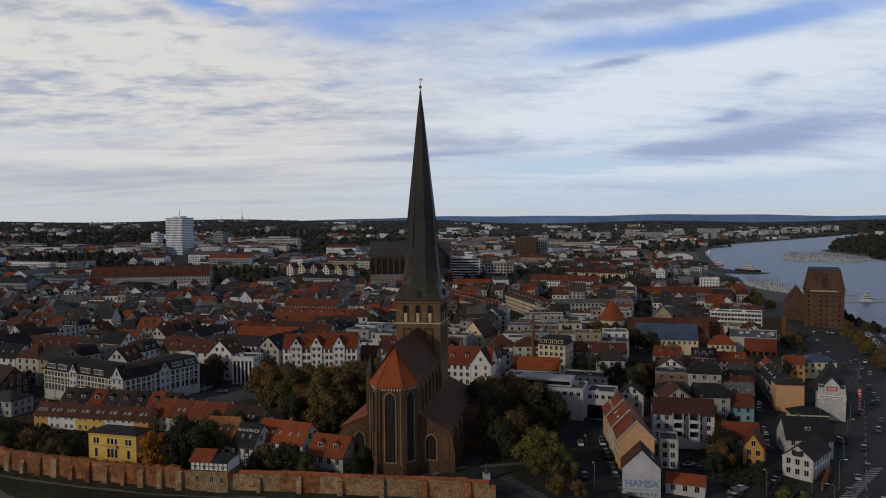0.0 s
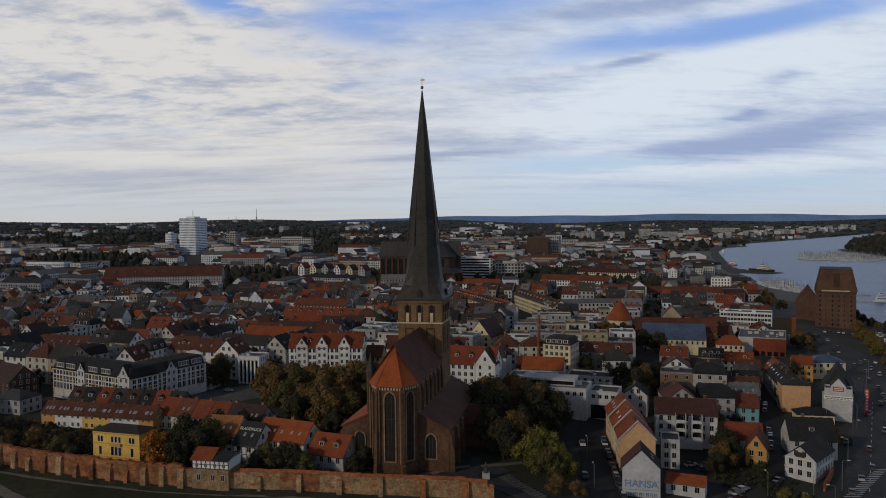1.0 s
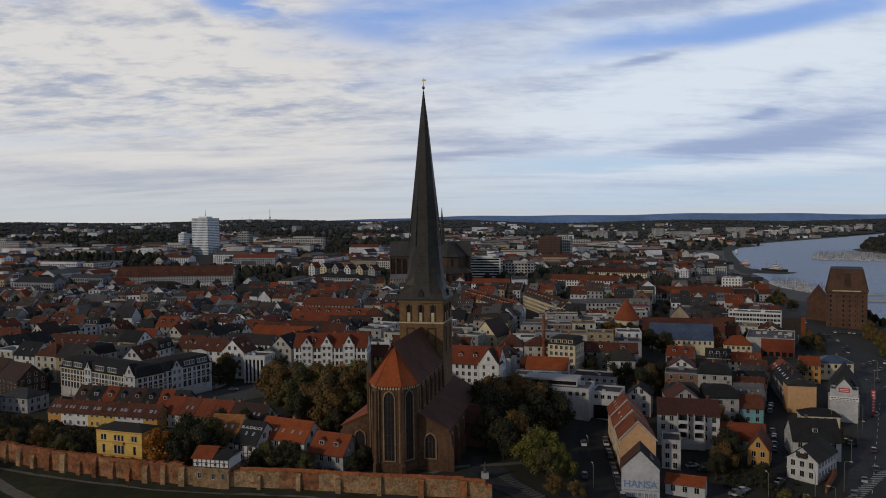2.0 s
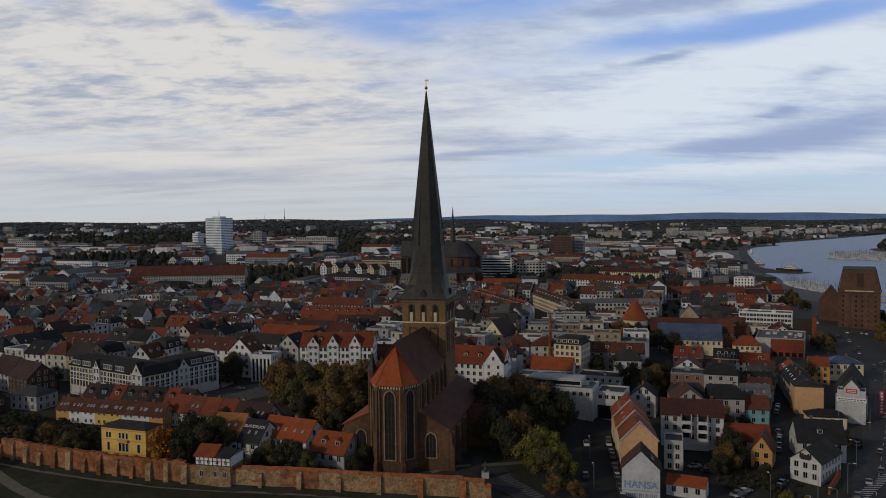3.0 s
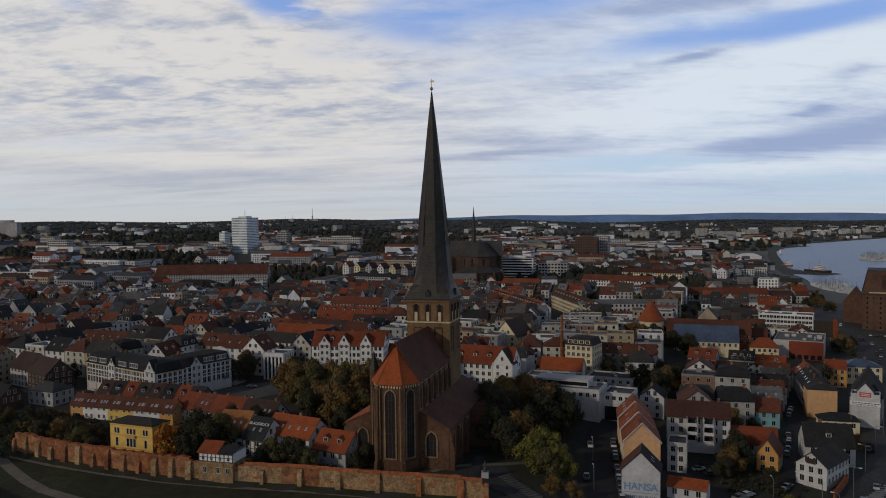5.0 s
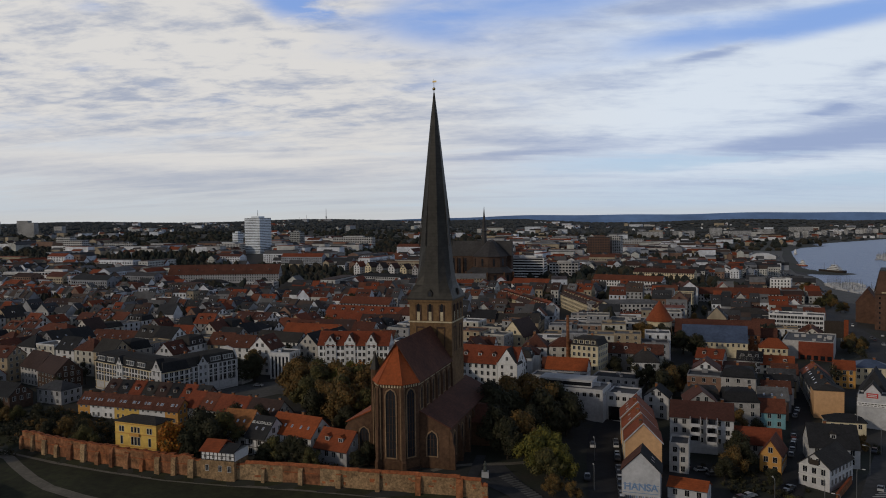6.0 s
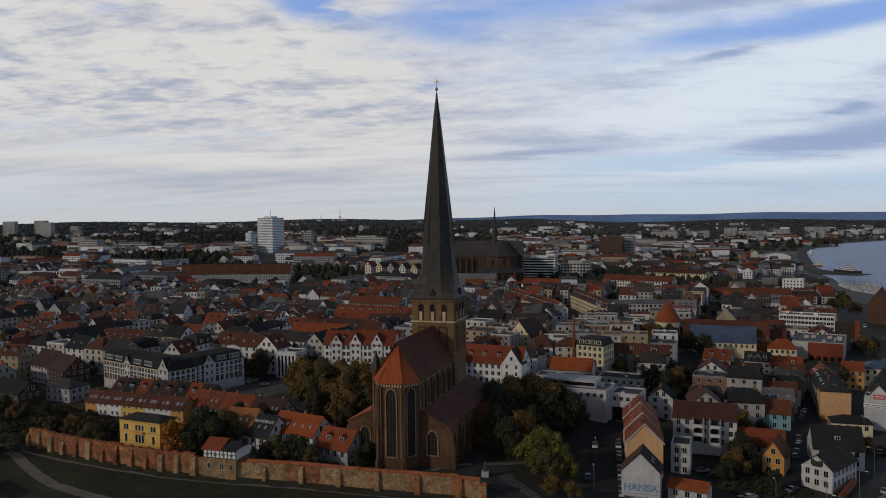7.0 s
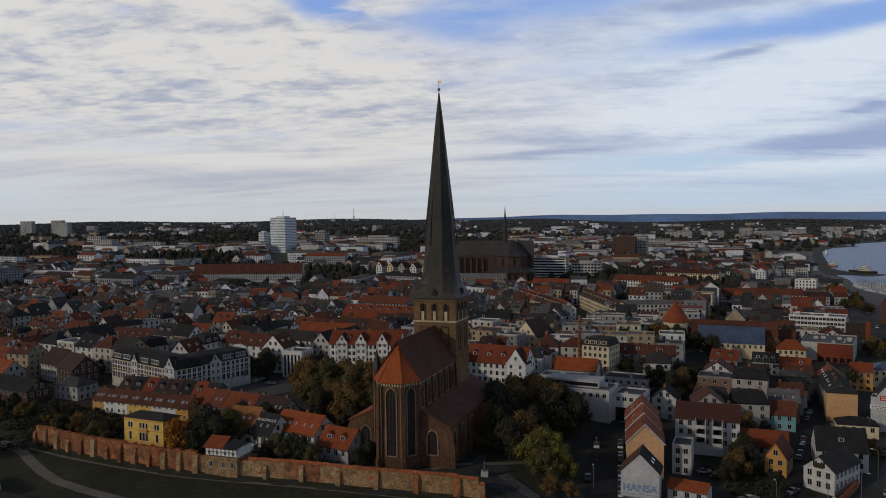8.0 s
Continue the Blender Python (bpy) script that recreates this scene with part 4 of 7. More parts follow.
# ---------------------------------------------------------------- town wall
def town_wall():
    root = thing("town_wall", pose(0, 0, 0), "long medieval town wall of patched brick and fieldstone with buttresses", "town wall", kind="structure")
    rnd = random.Random(4)
    xs = list(np.arange(-134.4, 17, 5.6))
    for i, x0 in enumerate(xs):
        x1 = min(x0 + 5.6, 18.5)
        ya, yb = np.interp([x0, x1], WALL_X, WALL_Y)
        za = ground((x0 + x1) / 2, (ya + yb) / 2 - 3)
        L, turn = math.hypot(x1 - x0, yb - ya), math.degrees(math.atan2(yb - ya, x1 - x0))
        brick = (x0 < -72 and rnd.random() < 0.85) or rnd.random() < 0.12
        h = 6.3 if x0 < -60 else 5.9
        s = Shape("brick_wall" if brick else "stone_wall", "coping", "orange")
        n = 7
        tops = [h - (0.4 if x0 > -52 else 0) + rnd.uniform(-0.35, 0.35) * (0.3 if x0 > -52 else 1) for _ in range(n + 1)]
        if rnd.random() < 0.18 and x0 > -95:
            tops = [v - rnd.uniform(0.4, 1.6) for v in tops]
        for k in range(n):
            u0, u1 = -L / 2 + L * k / n, -L / 2 + L * (k + 1) / n
            tz = (tops[k] + tops[k + 1]) / 2
            s.solid([[(u0, -0.55, -2.5), (u1, -0.55, -2.5), (u1, 0.55, -2.5), (u0, 0.55, -2.5)], [(u0, -0.5, tz), (u1, -0.5, tz), (u1, 0.5, tz), (u0, 0.5, tz)]])
            if x0 > -52:
                s.solid([[(u0, -0.75, tz), (u1, -0.75, tz), (u1, 0.75, tz), (u0, 0.75, tz)], [(u0, -0.1, tz + 0.75), (u1, -0.1, tz + 0.75), (u1, 0.1, tz + 0.75), (u0, 0.1, tz + 0.75)]], 1)
            else:
                s.box(u0, u1, -0.64, 0.64, tz, tz + 0.3, 1)
        if brick:
            s.box(-L / 2 + 0.6, L / 2 - 0.6, -0.68, -0.5, h * 0.62, h * 0.62 + 0.25, 1)
        else:
            for _ in range(2):
                u, v, w = rnd.uniform(-L / 2 + 0.6, L / 2 - 1.4), rnd.uniform(0.6, h - 1.5), rnd.uniform(0.5, 1.4)
                s.box(u, u + w, -0.6, -0.5, v, v + rnd.uniform(0.25, 0.7), 1)
        part("wall_panel", s, root, m=pose((x0 + x1) / 2, (ya + yb) / 2, za, 0, 0, turn))
        b = Shape("brick_wall" if rnd.random() < (0.6 if x0 < -72 else 0.25) else "stone_wall", "coping")
        hb = h * rnd.uniform(0.6, 1.0)
        wb = rnd.uniform(0.5, 0.95)
        b.solid([[(-wb, -d, z), (wb, -d, z), (wb, 0, z), (-wb, 0, z)] for z, d in ((-2.5, 1.6), (hb * 0.6, 1.4), (hb - 0.5, 1.2), (hb, 0.7))])
        b.box(-wb - 0.08, wb + 0.08, -0.95, 0.1, hb, hb + 0.2, 1)
        if i % 2 == 0 or x0 < -66:
            part("buttress", b, root, m=pose(x0, ya, za, 0, 0, turn))


town_wall()
strip("path", [(-236, 281), (-200, 266), (-141, 236), (-116, 224.5), (-94, 216.5), (-74, 210.3), (-56, 207), (-33, 204), (-1, 198), (18, 195)], 1.6, "path", "pale trodden path along the foot of the town wall", category="path")
strip("road", [(-190, 262), (-133.9, 229.1), (-125.9, 221.1), (-114.7, 210.9), (-105.1, 203.6), (-93.0, 197.4), (-78.8, 191.3), (-50, 172)], 3.4, "path", "pale lane bending below the town wall", category="road")
strip("grass", [(-230, 252), (-141, 214), (-90, 193), (-30, 180), (40, 165)], 58, "grass", "dark rough meadow below the town wall", 0.10, "grass")


# ---------------------------------------------------------------- placed houses
W_SCHOOL = "long white four-storey school with a dark mansard roof"
sc = house(-130.8, 313.7, -32, 50, 13, 12.2, 4.6, W_SCHOOL, "mansard", "old_white", "slate", 3, 2.1, win=(1.5, 2.4), category="school", name="school", chimneys=2)
for gx, gw, gr in ((-5.4, 4.2, 3.4), (21.4, 6.6, 4.6)):
    gable_front(sc, gx, gw, 3.0, 12.6, gr, 6.5, "old_white", "slate")
sc2 = house(-107.5, 318.5, 58, 30, 13, 12.2, 4.6, "pale grey school wing with a dark mansard roof", "mansard", "old_white", "slate", 3, 2.3, win=(1.5, 2.4), category="school", name="school")
gable_front(sc2, -3.0, 5.0, 3.0, 12.4, 3.6, 6.5, "old_white", "slate")
def wide_dormer(root, u, wide, panes, h, front):
    """A broad white mansard dormer with a row of windows under a flat lid."""
    q = Shape("old_white", "slate")
    q.box(-wide / 2, wide / 2, 0, 3.0, -0.2, 2.25)
    q.box(-wide / 2 - 0.2, wide / 2 + 0.2, -0.25, 3.0, 2.25, 2.45, 1)
    d = part("dormer", q, root, "broad white dormer", m=pose(u, -front + 0.3, h + 0.55))
    me = window_mesh(wide / panes - 0.32, 1.5)
    for i in range(panes):
        part("dormer_window", me, d, m=pose((i - (panes - 1) / 2) * wide / panes, -0.01, 0.4))


for u in (-20.5, -13.2, 1.4, 9.6):
    wide_dormer(sc, u, 5.6, 4, 12.2, 6.5)
for u in (4.0, 10.6):
    wide_dormer(sc2, u, 5.2, 4, 12.2, 6.5)
q = Shape("old_white")
q.solid([[(p, yy, z) for yy, z in ((-6.6, -2), (6.6, -2), (6.6, 12.6), (4.4, 16.4), (0, 17.3), (-4.4, 16.4), (-6.6, 12.6))] for p in (14.6, 15.3)])
part("end_wall", q, sc2, "tall plain white end wall")
for w_, L_, D_ in ((sc, 50, 13), (sc2, 30, 13)):
    bands = Shape("lime" if w_ is sc else "concrete")
    for z in (0.6, 3.9, 8.0, 11.7):
        bands.box(-L_ / 2 - 0.15, L_ / 2 + 0.15, -D_ / 2 - 0.16, D_ / 2 + 0.16, z, z + (0.5 if z > 11 else 0.28))
    for u in np.arange(-L_ / 2 + 0.6, L_ / 2, 6.6):
        bands.box(u - 0.22, u + 0.22, -D_ / 2 - 0.13, -D_ / 2, 0.6, 11.7)
    part("cornice", bands, w_, "pale string courses and pilaster strips")
yh = house(-90.0, 230.6, -18, 16.5, 7.2, 11.2, 1.7, "tall yellow house with a shallow dark roof by the wall", "hip", "yellow", "slate", 3, 4.2, z=-0.2, chimneys=0, sides=None)
for zz, hh, spots in ((8.2, 1.7, (-6.1, -5.0, -1.3, 0.0, 1.3, 5.0, 6.1)), (4.3, 2.5, (-5.6, -1.3, 0.0, 1.3, 5.6)), (1.0, 1.5, (-5.6, -1.3, 0.0, 1.3, 5.6))):
    put_windows(yh, [(u, -3.6, zz, 0) for u in spots], 0.8 if hh < 2 else 0.95, hh, "plain")
put_windows(yh, [(8.25, u, zz, 90) for u in (-1.6, 1.6) for zz in (1.2, 4.6, 8.2)], 0.8, 1.6)
trim = Shape("ochre", "brick_wall")
part("balcony", (lambda q: (q.box(-1.9, 1.9, -4.3, -3.55, 7.2, 7.4), q.box(-1.9, 1.9, -4.3, -4.2, 7.4, 8.1), q)[-1])(Shape("ochre")), yh)
for zz in (3.6, 7.6, 10.6):
    trim.box(-8.35, 8.35, -3.72, -3.55, zz, zz + 0.22)
part("trim", trim, yh, "ochre string courses")
plinth = Shape("brick_wall")
plinth.box(-8.32, 8.32, -3.68, 3.4, -2.5, 2.6)
part("plinth", plinth, yh, "brick plinth")
house(-41.6, 236.5, -25, 17.6, 11, 6.0, 4.8, "low house under a large orange tiled roof", "gable", "white", "orange", 2, lights=5, chimneys=2)
house(-26.5, 226.0, -25, 12.0, 10, 4.6, 4.6, "gabled house with an orange tiled roof behind the wall", "gable", "grey", "orange", 1, dormers=2, chimneys=1)
house(-61.6, 240.5, -13, 10.5, 11, 6.6, 4.8, "old house with a tan tiled roof and timbered front", "gable", "white", "tan", 2, lights=3, chimneys=0)
sl = house(-51.8, 234.5, -24, 8.0, 11, 5.6, 5.2, "house with a dark slate roof and white timbered front", "gable", "white", "slate", 2, lights=2, chimneys=0)
ROWS = ("ochre", "white", "white", "yellow", "yellow", "white", "white", "ochre")
for i, c in enumerate(ROWS):
    u = (i - 3.5) * 5.7
    house(-114.5 + u * math.cos(radians(-15)), 273.5 + u * math.sin(radians(-15)), -15, 5.68, 7.6, 4.7, 3.3, f"narrow {c} terraced house with a red roof and skylights", "gable", c, "old_tile", 2, 1.9, lights=3, chimneys=1, group="terrace below the school", win=(0.85, 1.25))
for i in range(8):
    u = (i - 3.5) * 6.0
    house(-110.5 + u * math.cos(radians(-15)), 288.0 + u * math.sin(radians(-15)), -15, 5.95, 10, 5.2, 4.6, "terraced house with a dark roof and wide dormer", "gable", "plaster", "slate" if i % 2 else "tile", 2, 2.2, dormers=1, chimneys=1, group="rear terrace")
for i in range(6):
    u = (i - 2.5) * 7.0
    house(-72.5 + u * math.cos(radians(-22)), 266.5 + u * math.sin(radians(-22)), -22, 6.9, 10, 5.2, 4.6, "small town house with a weathered red roof", "gable", "plaster", "tile", 2, 2.4, lights=2 if i % 2 else 0, chimneys=1, group="terrace beside the churchyard")
w5 = house(-44.5, 348, -3, 33, 12, 15.6, 5.2, "white five-storey town house with three front gables", "gable", "white", "tile", 5, 2.0, dormers=2, chimneys=2)
for gx in (-10.5, -1.5, 8.5):
    gable_front(w5, gx, 4.8, 5.0, 16.4, 3.6 if gx < -5 else 4.2, 6.0, "white", "tile")
house(-77.5, 347.5, -12, 9.5, 10, 11.6, 0.6, "pale square building with tall pilasters", "flat", "white", "felt", 2, 2.2, win=(0.9, 1.9), chimneys=0, category="public building")
house(-23.5, 357, -12, 8, 9, 9.4, 4.2, "narrow yellow town house with a red roof", "gable", "yellow", "tile", 3, 2.2, chimneys=1)
wg = house(17.5, 327, -20, 28, 12, 11.5, 6.2, "white town house with a red roof and a side gable", "gable", "white", "tile", 3, 2.5, dormers=4, chimneys=1)
gable_front(wg, 10.0, 8.6, 7.0, 11.8, 6.2, 6.4, "white", "slate")
house(50.6, 327, -16, 17.5, 10, 8.6, 4.0, "low house with a bright orange roof", "gable", "grey", "orange", 2, chimneys=0)
house(46.5, 316, -16, 22, 10, 7.6, 0.6, "flat-roofed grey annexe with a blue-grey roof", "flat", "grey", "felt", 2, 2.6, chimneys=0)
mb = house(49.0, 289.1, -20, 26, 14, 10.3, 0.6, "white modern flat-roofed block with a dark undercroft", "flat", "old_white", "felt", 1, 2.3, win=(1.3, 1.4), chimneys=0, z=-0.5)
# dark panel on the wall stands in for the undercroft's shade
under = Shape("glass")
under.box(-12.4, 5.4, -7.1, -6.9, 0.0, 4.6)
part("undercroft", under, mb, "glass panel drawn dark for the shaded undercroft")
for i in range(5):
    q = Shape("old_white")
    q.box(-12.6 + i * 4.5 - 0.2, -12.6 + i * 4.5 + 0.2, -7.25, -6.95, -2, 4.7)
    part("pier", q, mb)
q = Shape("old_white", "glass")
q.box(-12.0, 8.0, -2.5, 6.0, 10.46, 12.9)
q.box(-11.6, 7.6, -2.62, -2.45, 11.0, 12.3, 1)
q.box(-12.3, 8.3, -2.8, 6.2, 12.9, 13.2)
part("set_back_storey", q, mb, "set-back top storey with a window band")
sb = house(68.0, 287.2, -22, 10.6, 11, 9.6, 0.6, "white flat-roofed annexe with a dark ground floor", "flat", "old_white", "felt", 1, 2.4, win=(1.3, 1.4), chimneys=0, z=-1.7)
# another dark panel in place of shade under the upper floor
q = Shape("glass")
q.box(-4.6, 4.6, -5.6, -5.4, 0.0, 5.0)
part("undercroft", q, sb, "glass panel drawn dark for the shaded undercroft")
house(82.3, 297.0, 70, 9, 9, 8.2, 3.4, "small white gabled house with a slate roof", "gable", "old_white", "slate", 3, 2.8, chimneys=1)
house(63, 356, -28, 13, 13, 14.2, 3.8, "cream corner house with a grey mansard roof", "mansard", "cream", "slate", 4, 2.4, dormers=4, chimneys=1)
house(33, 420, 62, 20, 13, 9.0, 8.0, "cream gabled barn-like house with a dark red roof", "gable", "cream", "tile", 2, 3.4, chimneys=0)
for i in range(7):
    u = (i - 3) * 15.0
    house(41 + u * 0.29, 565 - u * 0.95, -73, 14.9, 11, 11.5, 4.4, "cream four-storey terraced house with a red roof", "gable", "cream" if i % 3 else "white", "tile", 4, 2.6, dormers=3, chimneys=1, group="long cream terrace", near=False)
house(108, 543, 2, 49, 14, 12.0, 2.4, "long pale grey three-storey block with a grey hipped roof", "hip", "grey", "felt", 3, 2.7, near=False, win=(1.3, 1.6), category="block")
mon = house(144.5, 443.5, -15, 45, 14, 10.4, 6.6, "long monastery hall with a steep red tiled roof", "gable", "brick_wall", "old_tile", 2, 3.6, chimneys=0, category="monastery")
house(139.5, 430, -15, 34, 11, 7.4, 7.8, "monastery cloister wing with a blue-grey lean-to roof", "shed", "cream", "blue_roof", 1, 2.6, win=(1.0, 1.7), category="monastery", chimneys=0)
house(168, 421.5, -15, 14, 9, 7.0, 5.0, "small monastery wing with an orange hipped roof", "hip", "cream", "orange", 1, 2.4, category="monastery", chimneys=0)
TAKEN.append((113.8, 450, 9))
rt = thing("round_tower", pose(113.8, 450, ground(113.8, 450)), "round cream tower with a conical orange tiled roof", "tower")
q = Shape("cream", "lime")
q.solid([q.ngon(20, r, z) for r, z in ((7.0, -2.5), (7.0, 12.3))])
q.solid([q.ngon(20, r, z) for r, z in ((7.25, 11.6), (7.35, 12.4))], 1)
part("wall", q, rt)
q = Shape("orange")
q.solid([q.ngon(20, r, z) for r, z in ((7.8, 12.1), (7.8, 12.4), (3.9, 18.6), (0.15, 23.6))])
part("roof", q, rt, "conical orange tiled roof")
put_windows(rt, [(7.02 * math.sin(radians(a)), -7.02 * math.cos(radians(a)), z, a) for a in (-75, -50, -25, 0, 25, 50) for z in (3.5, 7.8)], 0.9, 1.5)
house(211.6, 505, -25, 32, 14, 14.5, 0.8, "white flat-roofed office with long window bands", "flat", "white", "felt", 4, 2.0, win=(1.7, 1.6), chimneys=0, category="office block")
rb = house(195, 441.5, -25, 25, 34, 10.0, 0.7, "flat-roofed market hall with a red and a grey front", "flat", "grey", "felt", 1, 3.5, chimneys=0, category="hall", sides=None)
q = Shape("red_render", "glass")
q.box(-4.5, 12.52, -17.2, -16.9, -2, 10.3)
for i in range(5):
    q.box(-3.6 + i * 3.3, -1.4 + i * 3.3, -17.24, -17.15, 0.6, 3.0, 1)
part("red_front", q, rb, "dull red rendered front")
house(96, 455, -15, 20, 24, 11.5, 0.7, "dark grey flat-roofed block behind the tower", "flat", "grey", "felt", 3, 2.8, chimneys=0, category="block", near=False)
house(73, 336, -22, 20, 12, 4.6, 0.6, "low grey flat-roofed workshop", "flat", "grey", "felt", 1, 3.0, chimneys=0, category="workshop")
house(74, 380, -20, 16, 14, 6.0, 0.6, "low pale building with a flat grey roof", "flat", "grey", "felt", 2, 3.0, chimneys=0)
house(146, 390, -20, 12, 9, 6.2, 3.6, "white town house with a slate roof and dormers", "gable", "old_white", "slate", 3, 2.4, dormers=3, chimneys=1)
house(158, 386, -20, 15, 10, 5.2, 3.6, "town house with a red tiled roof and chimney", "gable", "plaster", "orange", 2, 2.6, dormers=2, chimneys=2)
house(66, 308, -22, 17, 11, 6.4, 0.6, "low grey flat-roofed annexe of a modern block", "flat", "grey", "felt", 1, 3.0, chimneys=0)
TAKEN.extend([(62, 306, 11), (74, 314, 10)])
for i in range(6):
    u = i * 12.2
    house(121.8 + 0.45 * u, 292.0 + 1.0 * u, -14, 11.0, 9.6 if i else 9.0, 7.6 if i else 6.0, 3.8, "teal terraced house with a red roof" if i == 0 else "terraced house with a grey slate roof", "gable", "teal" if i == 0 else "plaster", "tile" if i == 0 else ("slate", "felt", "old_tile")[i % 3], 2, 2.6, lights=3 if i else 0, chimneys=1, group="terrace along the lane")
house(149.8, 308.5, -14, 10.6, 10, 11.6, 1.6, "apricot house with a low rounded dark roof", "hip", "apricot", "slate", 3, 4.0, chimneys=0, sides=None, z=-6.8)
for i in range(4):
    u = i * 11.0
    house(153.3 + 0.26 * u, 319.0 + 0.97 * u, 76, 10.9, 10.5, 9.0, 4.0, "terraced house with a weathered red roof" if i == 3 else "terraced house with dark slates and pale gable edges", "gable", "cream" if i == 3 else "plaster", "orange" if i == 3 else "slate", 3, 2.6, lights=2, chimneys=1, group="terrace behind the apricot house", z=-6.8)
house(147, 287, -12, 13, 8, 4.4, 2.4, "low cream outbuilding with a dark hipped roof", "hip", "cream", "slate", 1, 2.8, chimneys=0)
wfh = house(118.1, 231.8, 45, 16, 8.8, 6.6, 3.6, "white gabled house with a dark slate roof", "gable", "old_white", "slate", 2, 2.3, chimneys=0, win=(1.2, 1.7), z=-6.3)
q = Shape("sash", "timber")
for z in (3.5, 6.45):
    q.box(-8.16, 8.1, -4.5, 4.5, z, z + 0.22)
q.box(-8.2, -8.0, -1.3, 1.3, 7.0, 8.5, 1)
part("trim", q, wfh, "white string courses and a dark loft opening")
house(127.8, 252, -12, 14.5, 12.5, 6.2, 5.6, "white house with a broad dark slate roof", "gable", "old_white", "slate", 2, 3.0, dormers=1, chimneys=1)
sg = house(160.6, 294.5, 62, 7, 9.6, 12.0, 0.5, "white commercial building with a narrow front gable and signs", "flat", "old_white", "felt", 3, 3.0, chimneys=0, sides=None, category="commercial building", z=-6.6)
q = Shape("old_white", "slate")
q.along_x([(-2.7, 11.0), (2.7, 11.0), (2.7, 13.4), (0, 16.6), (-2.7, 13.4)], -3.62, 3.0)
q.along_x([(-3.0, 13.2), (0, 16.75), (3.0, 13.2), (3.0, 13.45), (0, 17.0), (-3.0, 13.45)], -3.5, 3.0, 1)
part("gable", q, sg, "narrow white gable")
house(168.4, 309.6, 62, 22, 11.0, 9.4, 9.6, "dark steep-roofed building behind the white shop front", "hip", "grey", "slate", 3, 3.0, chimneys=0, z=-6.6)
house(105.0, 255.5, -14, 16, 8, 4.6, 4.2, "low house with a broad red roof", "gable", "grey", "tile", 1, 3.0, chimneys=0)
och = house(106.4, 242.0, 62, 10, 6.2, 5.6, 4.4, "small ochre gabled house in a yard", "gable", "ochre", "tile", 2, 2.2, chimneys=0)
house(89.6, 261.5, -15, 20, 12, 11.2, 4.0, "white apartment house with balconies and a red roof", "gable", "old_white", "tile", 3, 2.4, dormers=0, chimneys=1, category="apartment house")
hz = house(61.0, 213.2, 76, 8, 10.2, 8.2, 5.0, "white gabled house with blue graffiti on its end wall", "gable", "old_white", "slate", 2, 3.0, lights=2, chimneys=0, sides=None, z=-4.4)
q = Shape("old_tile")
q.along_x([(5.55, 7.98), (5.55, 8.12), (0.12, 13.56), (0.12, 13.42)], -4.3, 4.3)
part("roof_slope", q, hz, "weathered red tiles")
row_a = house(65.3, 235.5, 82, 12.4, 10.6, 10.4, 5.2, "apricot gabled house with a red tiled roof", "gable", "apricot", "orange", 3, 3.0, chimneys=1, sides=None, z=-4.5)
row_b = house(66.6, 247.9, 82, 12.4, 10.6, 10.7, 5.2, "terraced house with a red tiled roof", "gable", "cream", "orange", 3, 3.0, lights=2, chimneys=1, z=-4.5)
row_c = house(67.9, 260.3, 82, 12.4, 10.6, 11.0, 5.2, "terraced house with a weathered red roof", "gable", "apricot", "orange", 3, 3.0, lights=3, chimneys=1, z=-4.5)
put_windows(row_a, [(u, 5.3, v, 180) for u in (-4.2, -1.4, 1.4, 4.2) for v in (2.4, 5.3, 8.2)], 1.0, 1.5)
for row, h in ((row_a, 10.4), (row_b, 10.7), (row_c, 11.0)):
    b, rise = 5.3, 5.2
    for at in (-6.35,):
        q = Shape("old_white")
        for e in (-1, 1):
            q.along_x([(e * (b + 0.45), h - 0.42), (e * (b + 0.45), h + 0.0), (0, h + rise + 0.68), (0, h + rise + 0.25)], at - 0.2, at + 0.15)
        part("gable_coping", q, row, "raised pale coping")
house(77.0, 238, -16, 5.6, 9, 8.6, 0.6, "narrow grey flat-roofed house with balconies", "flat", "grey", "felt", 3, 2.2, chimneys=0)
house(74.0, 213.5, -25, 10.5, 6, 3.6, 1.6, "low white outbuilding with an orange roof", "gable", "old_white", "orange", 1, 3.0, chimneys=0)
house(180, 364, -20, 9, 11, 8.6, 3.0, "ochre house with a red roof", "gable", "ochre", "orange", 3, 2.6, chimneys=1)
house(195, 372, -10, 16, 12, 8, 3.0, "house with a blue hipped roof", "hip", "cream", "blue_roof", 2, 2.8)


# ---------------------------------------------------------------- trees
def leaf_crown(s, rnd, lobes, count, size, m=0):
    for _ in range(count):
        cx, cy, cz, r = rnd.choice(lobes)
        d = Vector((rnd.gauss(0, 1), rnd.gauss(0, 1), rnd.gauss(0, 0.85))).normalized()
        p = Vector((cx, cy, cz)) + d * r * rnd.uniform(0.45, 1.1)
        a = Vector((rnd.gauss(0, 1), rnd.gauss(0, 1), rnd.gauss(0, 1))).normalized()
        b = a.cross(d)
        if b.length < 0.1:
            continue
        b.normalize()
        a = b.cross(d + Vector((rnd.uniform(-0.6, 0.6), rnd.uniform(-0.6, 0.6), rnd.uniform(-0.3, 0.6)))).normalized()
        k = size * rnd.uniform(0.5, 1.2)
        s.face([p - a * k - b * k * 0.3, p + b * k * 0.8 - a * 0.2 * k, p + a * k + b * k * 0.2, p - b * k * 0.7 + a * k * 0.3], m)


